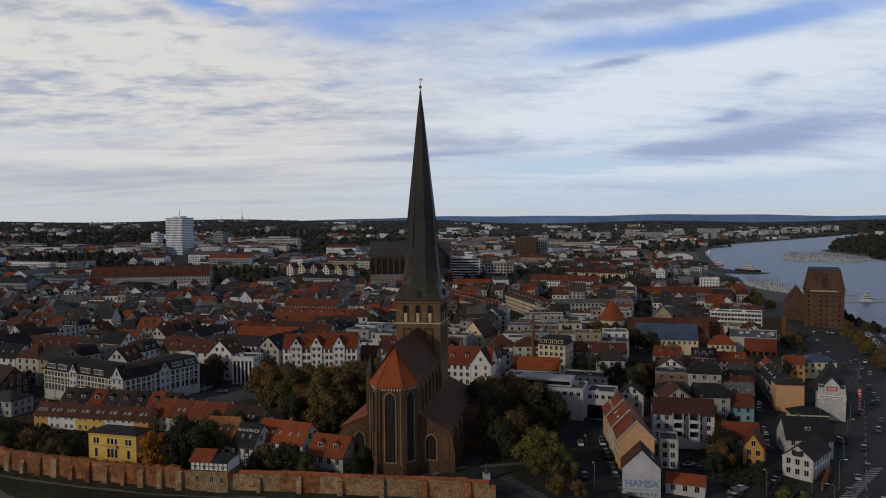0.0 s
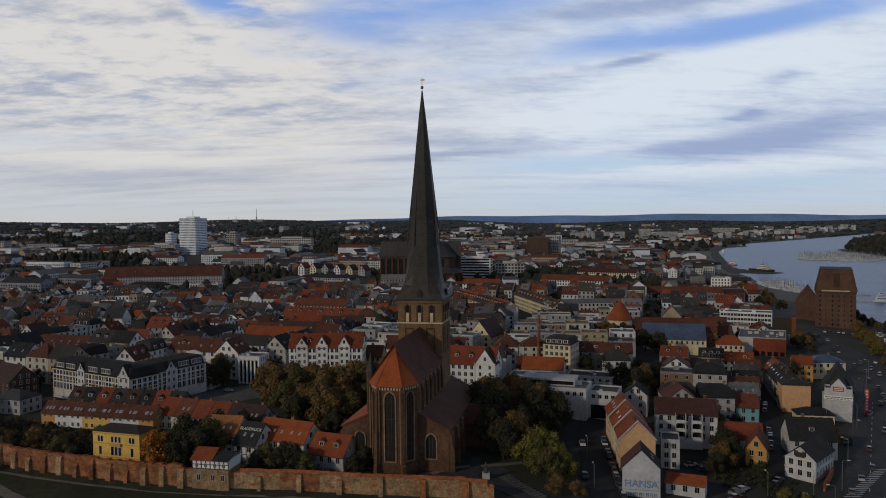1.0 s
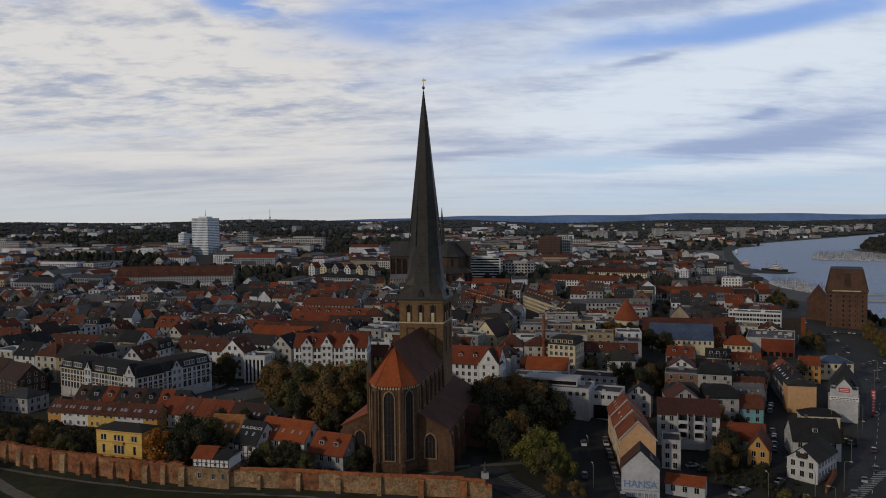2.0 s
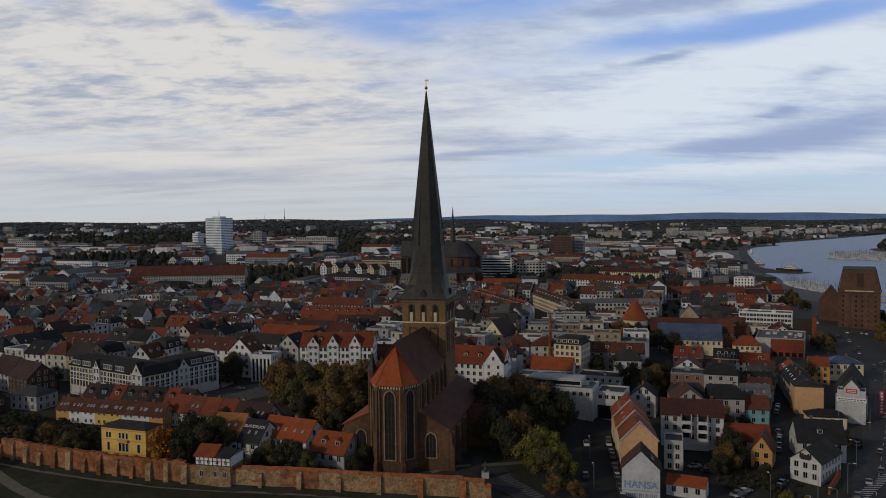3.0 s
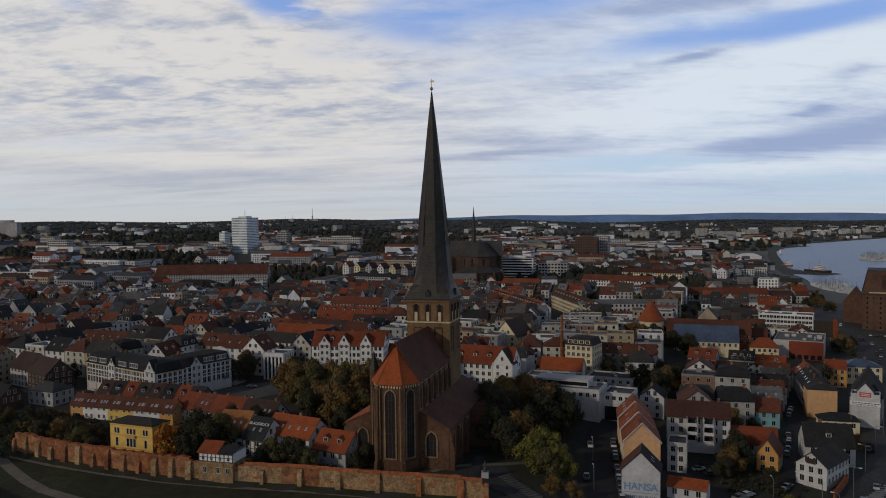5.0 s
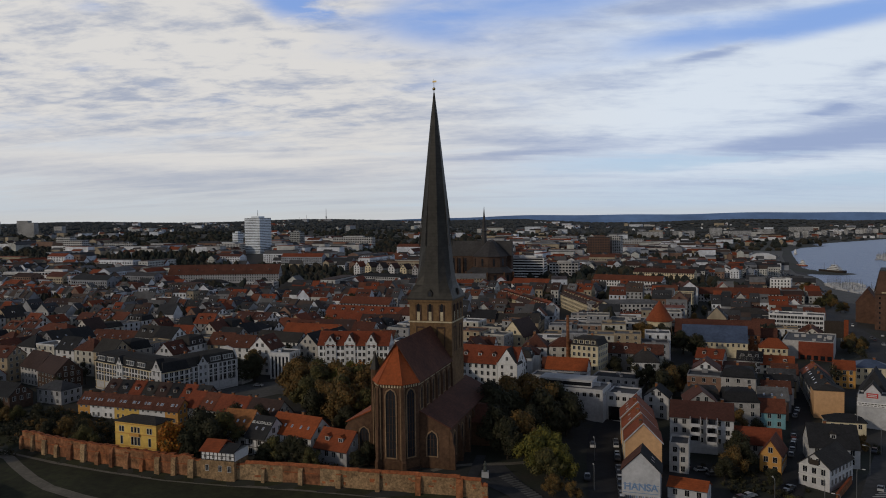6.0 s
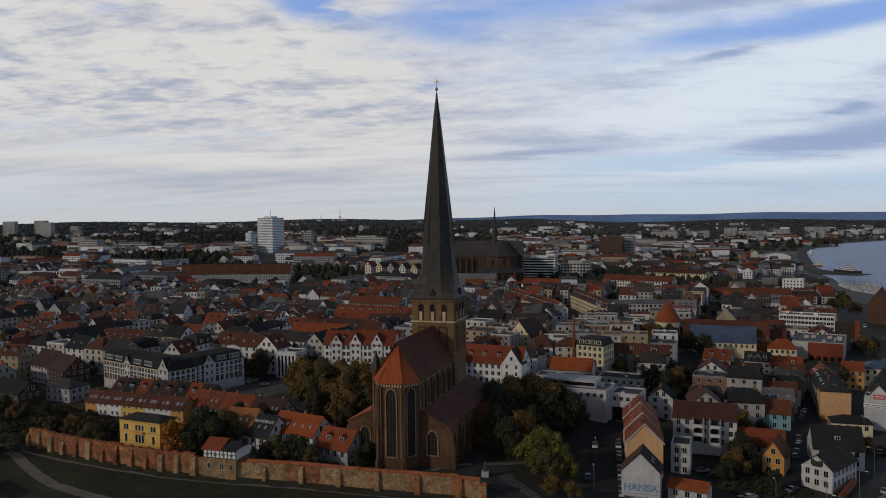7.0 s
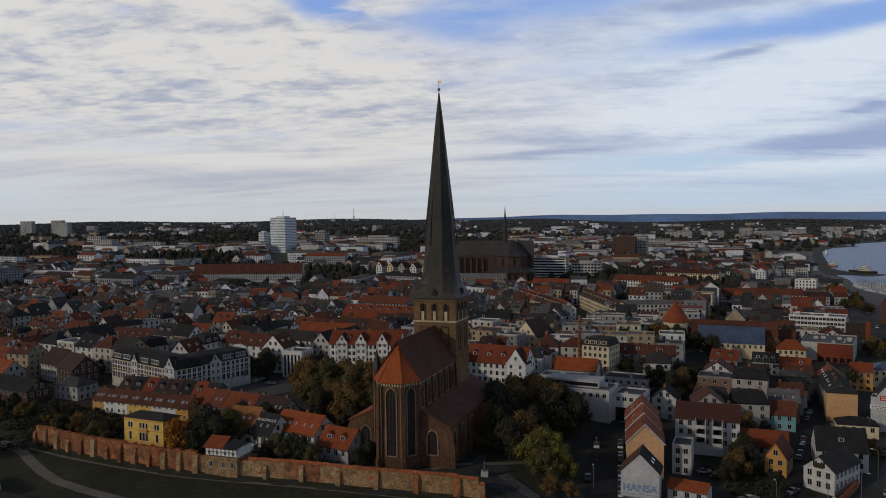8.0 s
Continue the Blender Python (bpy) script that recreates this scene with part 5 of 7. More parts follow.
def tree_kind(leaf, seed, tall=12.0, wide=5.0, count=1300, size=0.42):
    """A tree with trunk, limbs and a crown of leaf clumps; kept as meshes to be placed."""
    rnd = random.Random(seed)
    t = Shape("bark")
    t.tube([(0, 0, -0.6), (0.1, 0, tall * 0.2), (0.0, 0.15, tall * 0.45), (0.2, 0.1, tall * 0.8)], [0.42, 0.32, 0.22, 0.06], 7)
    lobes = []
    for i in range(15):
        a, up = rnd.uniform(0, 6.28), 0.24 + 0.66 * (i + rnd.random()) / 15
        out = wide * (1.0 - 0.85 * abs(up - 0.45) / 0.5) * rnd.uniform(0.55, 0.95)
        p = (out * math.cos(a), out * math.sin(a), tall * up)
        lobes.append((*p, wide * rnd.uniform(0.26, 0.42)))
        if i % 2:
            t.tube([(0, 0, tall * up * 0.5), (p[0] * 0.5, p[1] * 0.5, tall * up * 0.8), p], [0.15, 0.09, 0.03], 5)
    lobes += [(0, 0, tall * 0.5, wide * 0.55), (0, 0, tall * 0.72, wide * 0.42)]
    c = Shape(leaf)
    leaf_crown(c, rnd, lobes, count, size)
    return t.mesh("trunk"), c.mesh("crown")


TREES = {k: [tree_kind(leaf, 11 * i + j, tall, wide, n, sz) for j in range(2)] for i, (k, leaf, tall, wide, n, sz) in enumerate((
    ("green", "leaf_green", 12, 5.6, 5200, 0.33), ("dark", "leaf_dark", 12, 5.6, 5200, 0.33), ("yellow", "leaf_yellow", 11, 5.4, 5200, 0.31),
    ("brown", "leaf_brown", 12, 5.8, 5200, 0.33), ("orange", "leaf_orange", 10, 4.6, 4000, 0.3)))}
TREE_WORDS = {"green": "broad green deciduous tree", "dark": "dense dark green tree", "yellow": "yellow-green autumn tree",
              "brown": "brown autumn tree", "orange": "orange autumn tree"}
COUNT = [0]


def tree(x, y, kind, k=1.0, where="among the houses", flat=1.0, z=None):
    COUNT[0] += 1
    trunk, crown = TREES[kind][COUNT[0] % 2]
    root = thing("tree", pose(x, y, ground(x, y) if z is None else z, 0, 0, COUNT[0] * 77 % 360) @ Matrix.Diagonal((k, k, k * flat, 1)), f"{TREE_WORDS[kind]} {where}", "tree")
    part("trunk", trunk, root)
    part("crown", crown, root)


CH = "beside the church"
for x, y, kind, k in ((-62, 309, "brown", 1.1), (-52, 312, "green", 1.05), (-44, 305, "brown", 1.1), (-36, 311, "orange", 1.15), (-28, 303, "brown", 1.15), (-22, 312, "brown", 1.0),
                      (-48, 293, "green", 1.1), (-38, 290, "brown", 1.1), (-30, 288, "brown", 1.1), (-58, 298, "brown", 1.0), (-23, 292, "green", 1.1), (-42, 298, "yellow", 1.0), (-33, 297, "green", 1.1), (-30, 318, "yellow", 1.05), (-26, 264, "green", 0.9), (-30, 276, "brown", 0.9),
                      (27, 285, "brown", 1.0), (35, 281, "brown", 1.1), (24, 272, "brown", 1.15), (33, 267, "brown", 1.2), (41, 270, "dark", 1.15), (26, 258, "dark", 1.1), (36, 256, "dark", 1.2), (44, 259, "dark", 1.0),
                      (31, 292, "brown", 0.8), (21.5, 238, "dark", 1.05), (24, 231, "dark", 0.9), (28, 239, "brown", 1.0), (19, 262, "dark", 1.2), (-66, 318, "brown", 0.9), (-40, 316, "yellow", 1.0), (-52, 303, "brown", 1.05), (-28, 312, "brown", 1.0), (20, 253, "dark", 1.25), (18, 272, "dark", 1.1), (25, 265, "brown", 1.3), (38, 264, "brown", 1.2), (31, 276, "brown", 1.25), (46, 266, "dark", 1.0), (40, 288, "dark", 0.9), (22, 246, "dark", 0.9), (30, 247, "dark", 0.95), (-33, 262, "brown", 1.0), (-37, 270, "brown", 1.0), (-35, 278, "green", 1.05), (-43, 276, "brown", 0.95), (-44, 266, "dark", 0.85), (-50, 282, "green", 0.95), (-30, 252, "dark", 0.7), (15, 300, "brown", 0.55), (22, 302, "brown", 0.55)):
    tree(x, y, kind, k * (1.22 if x < 0 else 1.12), CH)
for x, y, kind, k in ((31.5, 222, "yellow", 1.05), (37.5, 225, "yellow", 1.05), (34.5, 227, "yellow", 1.1), (35, 216, "green", 0.85), (40, 219, "yellow", 0.8), (36, 206, "brown", 0.5), (41, 204, "brown", 0.45)):
    tree(x, y, kind, k, "on the churchyard slope")
for x, y, kind, k in ((-78.0, 223.6, "orange", 1.2), (-77.5, 229, "orange", 1.0), (-71, 231, "dark", 1.2), (-73, 225.5, "dark", 1.0), (-67, 226, "dark", 1.05), (-66, 234, "green", 1.1), (-66, 246, "dark", 1.0), (-60, 250, "dark", 0.9), (-79, 223, "green", 0.55), (-71, 221, "dark", 0.6), (-45, 221, "green", 0.75), (-41, 218.5, "dark", 0.8), (-37, 217.5, "dark", 0.8), (-33, 216, "green", 0.6), (-48, 219, "dark", 0.6), (-20, 217, "dark", 0.5), (-17, 221, "dark", 0.6)):
    tree(x, y, kind, k, "in a garden behind the wall")
rnd = random.Random(21)
for i in range(26):
    x = -100 - i * 4.5 + rnd.uniform(-2, 2)
    tree(x, float(np.interp(x, WALL_X, WALL_Y)) + rnd.uniform(5, 28), rnd.choice(("dark", "dark", "green", "brown")), rnd.uniform(0.4, 0.75), "in a garden behind the wall")
for x, y, kind, k in ((96, 238, "dark", 0.8), (92, 234, "brown", 0.75), (97, 246, "dark", 0.85), (88, 229, "dark", 0.6), (100, 223, "dark", 0.55), (110, 268, "dark", 0.7), (100, 262, "dark", 0.75), (88, 318, "dark", 1.1), (94, 326, "brown", 1.1), (100, 332, "dark", 1.1), (84, 330, "dark", 1.0), (96, 342, "dark", 1.0),
                      (98, 205, "yellow", 0.45), (103, 203, "yellow", 0.4), (66, 224, "brown", 0.4), (-96, 330, "dark", 1.1), (-89, 336, "dark", 1.0), (-93, 345, "dark", 1.0), (135, 268, "dark", 0.6), (142, 262, "brown", 0.5)):
    tree(x, y, kind, k)
for x, y in ((104, 428), (112, 424), (120, 418), (101, 438), (110, 432), (126, 411)):
    tree(x, y, "dark" if x > 105 else "brown", 1.1, "beside the monastery")
for i in range(16):
    t = i / 15
    tree(236 + 50 * t + rnd.uniform(-3, 3), 378 + 130 * t + rnd.uniform(-5, 5), "yellow" if i % 4 == 1 else "brown", rnd.uniform(0.6, 0.8), "along the riverside road")
for x, y, kind, k in ((222, 455, 'brown', 0.75), (227, 463, 'brown', 0.8), (219, 447, 'dark', 0.7), (232, 470, 'yellow', 0.6), (226, 449, 'brown', 0.7), (231, 458, 'dark', 0.7), (248, 392, 'yellow', 0.6), (256, 404, 'yellow', 0.65), (264, 417, 'brown', 0.6), (273, 431, 'yellow', 0.6), (282, 446, 'brown', 0.65), (196, 381, 'dark', 0.6), (203, 386, 'brown', 0.6), (189, 378, 'dark', 0.55)):
    tree(x, y, kind, k, "along the riverside road")
for i in range(20):
    t = i / 19
    tree(312 + 38 * t + rnd.uniform(-3, 3), 505 + 125 * t + rnd.uniform(-5, 5), "dark" if i % 3 else "green", rnd.uniform(0.4, 0.62), "on the river bank")
for i in range(30):
    t = i / 29
    tree(296 + 62 * t + rnd.uniform(-16, 10), 640 + 260 * t + rnd.uniform(-8, 8), ("dark", "brown", "green")[i % 3], rnd.uniform(0.6, 0.95), "beside the harbour road")


# the blue of distant haze is put into the hill colour
M["ridge"] = material("haze_tinted_hills", [(0.16, 0.26, 0.47)], 1.0, 0.01, 0.0, 0.003, stain=0.25, spec=0.0)

def shrubs():
    rnd = random.Random(77)
    for words, leaf, areas in (("dark overgrown garden shrubs behind the wall", "leaf_dark", (((-152, -96), (4, 36), 260), ((-80, -60), (6, 34), 50), ((-58, -14), (4, 12), 60), ((-190, -134), (-12, 26), 160))),
                               ("brown autumn shrubs on the slopes", "leaf_brown", (((-150, -96), (4, 38), 60),))):
        s = Shape(leaf)
        for (x0, x1), (d0, d1), n in areas:
            for _ in range(n):
                x = rnd.uniform(x0, x1)
                y = float(np.interp(x, WALL_X, WALL_Y)) + rnd.uniform(d0, d1)
                if not all((x - a) ** 2 + (y - b) ** 2 > (c * 0.85) ** 2 for a, b, c in TAKEN) or (x > 44 - (y - 200) * -0.1):
                    continue
                k, z = rnd.uniform(0.8, 2.0), ground(x, y)
                leaf_crown(s, rnd, [(x, y, z + k * 0.5, k), (x + k * 0.6, y, z + k * 0.3, k * 0.7)], 70, 0.34)
        me = bpy.data.meshes.new("shrubs")
        me.from_pydata(s.v, [], s.f)
        me.materials.append(s.mats[0])
        tagged(new("shrubs", me), words, "shrubs", kind="stuff")
    s = Shape("leaf_dark")
    for (x0, x1, y0, y1, n) in ((84, 104, 218, 240, 40), (96, 112, 205, 224, 14), (128, 150, 258, 284, 30), (108, 128, 232, 246, 0)):
        for _ in range(n):
            x, y, k = rnd.uniform(x0, x1), rnd.uniform(y0, y1), rnd.uniform(0.7, 1.6)
            if all((x - a) ** 2 + (y - b) ** 2 > (c * 0.8) ** 2 for a, b, c in TAKEN):
                leaf_crown(s, rnd, [(x, y, ground(x, y) + k * 0.5, k)], 60, 0.32)
    me = bpy.data.meshes.new("shrubs")
    me.from_pydata(s.v, [], s.f)
    me.materials.append(s.mats[0])
    tagged(new("shrubs", me), "dark shrubs in the yards between houses", "shrubs", kind="stuff")


shrubs()

# ---------------------------------------------------------------- larger buildings of the old town
house(-172, 322, -35, 17, 12, 8, 5.6, "dark red brick house with a steep roof", "gable", "brick_dark", "tile", 3, chimneys=1)
house(-187, 333, -30, 15, 12, 8, 6.0, "old house with a red roof and grey gable", "gable", "grey", "tile", 3, chimneys=1)
house(-158, 298, -20, 14, 10, 5.6, 3.0, "pale grey low house with a flat pitched roof", "hip", "grey", "felt", 2, chimneys=0)
house(-176, 290, -22, 20, 10, 5.5, 4.0, "long dark shed behind the garden trees", "gable", "brick_dark", "slate", 1, chimneys=0)
house(-205, 318, -25, 16, 11, 6.5, 5.0, "house with an orange tiled roof", "gable", "grey", "orange", 2, lights=3, chimneys=1)
house(-196, 300, -20, 18, 10, 5.0, 4.0, "house with a dark slate roof", "gable", "cream", "slate", 1, dormers=1, chimneys=0)
house(-222, 342, -25, 18, 12, 8, 5.0, "old house with a weathered red roof", "gable", "plaster", "tile", 3, lights=3, chimneys=1)
FAR = dict(near=False)
house(-148, 222.5, -28, 16, 10, 8.0, 0.6, "pale block at the foot of the meadow", "flat", "grey", "felt", 2, chimneys=0)
house(-124, 193, -35, 16, 10, 4.2, 1.6, "low shed with a dark roof", "hip", "old_white", "slate", 1, chimneys=0)
house(-106, 182, -22, 15, 8, 3.6, 1.6, "low pale shed with a dark roof", "gable", "old_white", "slate", 1, chimneys=0)
house(-142, 490, -20, 20, 12, 8.5, 4.0, "row of three white gables", "gable", "white", "tile", 3, chimneys=1, **FAR)
house(-189, 534, -16, 32, 12, 7, 3.6, "long low house with an orange roof", "gable", "grey", "orange", 2, chimneys=1, **FAR)
house(-240, 591, -20, 28, 13, 11, 0.7, "white flat-roofed hotel block", "flat", "white", "felt", 3, chimneys=0, win=(1.5, 1.8), **FAR)
house(-77, 566, -20, 42, 12, 10, 4.4, "long terrace with a dark red roof", "gable", "grey", "tile", 3, chimneys=3, **FAR)
house(-66, 509, -20, 62, 12, 9.5, 4.4, "long terrace with a red roof and white gable ends", "gable", "white", "tile", 3, dormers=8, chimneys=3, **FAR)
house(-80, 412, -17, 34, 14, 9.5, 6.0, "large house with a broad red roof", "gable", "cream", "orange", 3, chimneys=2, **FAR)
house(-186, 418, -15, 52, 12, 6.5, 4.4, "long low row with a red roof and skylights", "gable", "grey", "old_tile", 2, lights=9, chimneys=2, **FAR)
house(-237, 430, -16, 27, 14, 9, 5.0, "hipped house with a brown roof", "hip", "cream", "tile", 3, chimneys=1, **FAR)
house(-313, 586, -15, 66, 12, 8, 3.6, "long house with a red roof and many roof lights", "gable", "grey", "tile", 2, lights=12, chimneys=1, **FAR)
house(-157, 662, -8, 36, 12, 11.5, 3.0, "white four-storey school block", "hip", "white", "slate", 4, chimneys=0, **FAR)
house(-100, 812, -25, 74, 20, 11, 3.0, "long grey hall with a slate roof", "hip", "grey", "slate", 3, chimneys=0, **FAR)
house(-290, 850, 4, 125, 18, 10, 10.0, "very long convent wing under a red tiled roof", "gable", "grey", "old_tile", 3, dormers=6, chimneys=2, **FAR)
house(-272, 752, -8, 40, 12, 10, 3.6, "white three-storey house with a hipped slate roof", "hip", "white", "slate", 3, chimneys=2, **FAR)
house(-222, 770, -8, 30, 12, 9, 0.7, "pale flat-roofed block behind trees", "flat", "old_white", "felt", 3, chimneys=0, **FAR)
house(-272, 695, -12, 30, 12, 11, 4.0, "white town house with a dark mansard roof", "mansard", "white", "slate", 3, dormers=5, chimneys=1, **FAR)
for i, c in enumerate(("white", "cream", "grey", "white", "cream", "grey")):
    house(-150 + i * 15, 930 - i * 6, 65, 14, 9, 11, 5.5, f"tall gabled {c} merchant's house on the market", "gable", c, "tile", 4, chimneys=0, group="market gables", **FAR)
house(84, 575, -80, 96, 11, 10.5, 4.2, "long cream terrace with a red roof", "gable", "cream", "tile", 4, dormers=12, chimneys=4, **FAR)
house(210, 895, -30, 70, 12, 10, 4.0, "long cream terrace near the harbour quay", "gable", "cream", "tile", 3, chimneys=3, **FAR)
house(221, 662, -8, 66, 12, 10, 4.4, "long house with a red tiled roof", "gable", "grey", "tile", 3, chimneys=3, **FAR)
house(51, 716, -25, 36, 12, 11, 4.4, "white house with a red roof", "gable", "white", "tile", 4, chimneys=1, **FAR)
house(147, 760, -30, 70, 12, 10, 4.4, "white terrace with a red roof", "gable", "white", "tile", 3, chimneys=3, **FAR)
house(161, 592, -20, 13, 12, 14, 0.8, "cream four-storey corner house", "flat", "cream", "felt", 4, chimneys=0, **FAR)
house(287, 746, -25, 18, 14, 18, 0.8, "tall white office building with five storeys", "flat", "white", "felt", 5, chimneys=0, **FAR)
house(191, 540, -12, 28, 13, 9, 4.0, "grey apartment block with a slate roof", "hip", "grey", "slate", 3, chimneys=1, **FAR)
house(238, 545, -15, 13, 13, 9.5, 4.4, "gabled house with pale roof edges", "gable", "cream", "tile", 3, chimneys=0, **FAR)
house(222, 552, -15, 13, 13, 9.5, 4.4, "gabled house with pale roof edges", "gable", "cream", "tile", 3, chimneys=0, **FAR)
house(250, 600, -15, 26, 14, 8, 0.8, "dark flat-roofed commercial block", "flat", "grey", "felt", 2, chimneys=0, **FAR)


# ---------------------------------------------------------------- streets
strip("road", [(46, 150), (49, 198), (53, 240), (56, 262), (62, 282)], 8.5, "asphalt", "dark asphalt lane lined with parked cars")
strip("road", [(87, 170), (101, 215), (116.5, 248), (137, 300), (156, 360), (176, 420)], 7.0, "asphalt", "narrow asphalt lane between terraced houses")
strip("road", [(100, 120), (128, 205), (160, 262), (203, 330), (232, 400), (245, 480), (260, 560), (302, 650), (385, 790)], 24, "worn_asphalt", "wide grey riverside road with painted markings", 0.05)
strip("pavement", [(368, 720), (372, 880), (398, 1010), (405, 1110), (440, 1240), (545, 1560), (625, 1780)], 60, "paving", "wide grey stone quay along the river", 0.2, "quay", 24.0)
strip("pavement", [(262, 395), (284, 445), (304, 500)], 38, "worn_asphalt", "large grey car park beside the river road", 0.03, "car park")
strip("road", [(30, 198), (14, 214), (16, 232)], 3.0, "worn_asphalt", "paved churchyard path")
strip("path", [(2, 217), (7, 221.4), (16.8, 224.3), (24, 227), (30, 230)], 2.0, "path", "pale curved churchyard path", 0.09)
strip("pavement", [(18, 226), (24, 212), (30, 200)], 9, "worn_asphalt", "paved terrace beside the church", 0.05, "pavement")
strip("pavement", [(-98, 300), (-80, 322), (-66, 330)], 26, "paving", "grey paved square before the school", 0.05, "pavement")


# ---------------------------------------------------------------- town quarter filled street by street
TAKEN.extend([(108, 428, 13), (120, 415, 12), (104, 440, 12)])
KEPT = {}


def free(x, y, r):
    if KEPT.get("n") != len(TAKEN):
        KEPT["n"], KEPT["all"] = len(TAKEN), np.array(TAKEN)
    t = KEPT["all"]
    return bool(np.all((x - t[:, 0]) ** 2 + (y - t[:, 1]) ** 2 > (r + t[:, 2]) ** 2))


for a, b, r in ((-45, 305, 20), (-30, 290, 15), (34, 270, 22), (28, 292, 14), (35, 222, 14), (-80, 318, 16), (-95, 302, 13), (-88, 312, 12), (-104, 296, 8), (92, 330, 12), (96, 238, 8), (100, 255, 8)):
    TAKEN.append((a, b, r))
TAKEN.extend([(-45, 332, 15), (-25, 336, 10), (-60, 332, 10), (130, 408, 9), (145, 404, 9), (158, 400, 8), (118, 413, 7), (172, 384, 8), (186, 396, 10), (178, 405, 9), (196, 410, 10), (513, 1480, 30), (498, 1426, 26), (477, 1367, 24)])
for line, r in (([(46, 150), (53, 240), (62, 282)], 5), ([(87, 170), (116.5, 248), (137, 300), (156, 360), (176, 420)], 4), ([(100, 120), (128, 205), (160, 262), (203, 330), (232, 400), (245, 480), (260, 560), (302, 650), (385, 790)], 22)):
    for (ax, ay), (bx, by) in zip(line, line[1:]):
        for i in range(12):
            TAKEN.append((ax + (bx - ax) * i / 12, ay + (by - ay) * i / 12, r))

rnd = random.Random(8)
c18, s18 = math.cos(radians(-17)), math.sin(radians(-17))
GREENS, SPOTS = [], []
for iu in range(-44, 34):
    for iv in range(0, 40):
        if iu % 6 == 5 or iv % 5 == 4:
            continue
        u, v = iu * 13.2, 235 + iv * 12.6
        bend = 9 * math.sin(v * 0.013 + iu // 6) + 6 * math.sin(u * 0.02)
        x, y = u * c18 - (v + bend) * s18 - 75, u * s18 + (v + bend) * c18
        inner = iu % 6 in (1, 2, 3) and iv % 5 in (1, 2)
        if x > float(np.interp(y, [300, 345, 400, 440, 470, 520, 585, 650], [172, 196, 208, 208, 214, 232, 254, 300])):
            continue
        az = math.atan2(x - 15, y)
        if y < 268 or y > 700 or abs(az) > 0.74 or (y < 302 and x < 90) or (x < -150 and y < 330):
            continue
        if float(river_depth([x], [y])[0]) > -30 or not free(x, y, 3.6):
            continue
        if inner and rnd.random() < 0.62:
            GREENS.append((x, y))
            continue
        SPOTS.append((x, y, iu, iv, inner))
SPOTS.sort(key=lambda s: s[1])
FILL_WORDS = ("town house with a red tiled roof", "plastered town house with a tiled roof", "old town house with a weathered roof", "gabled house in the old town")


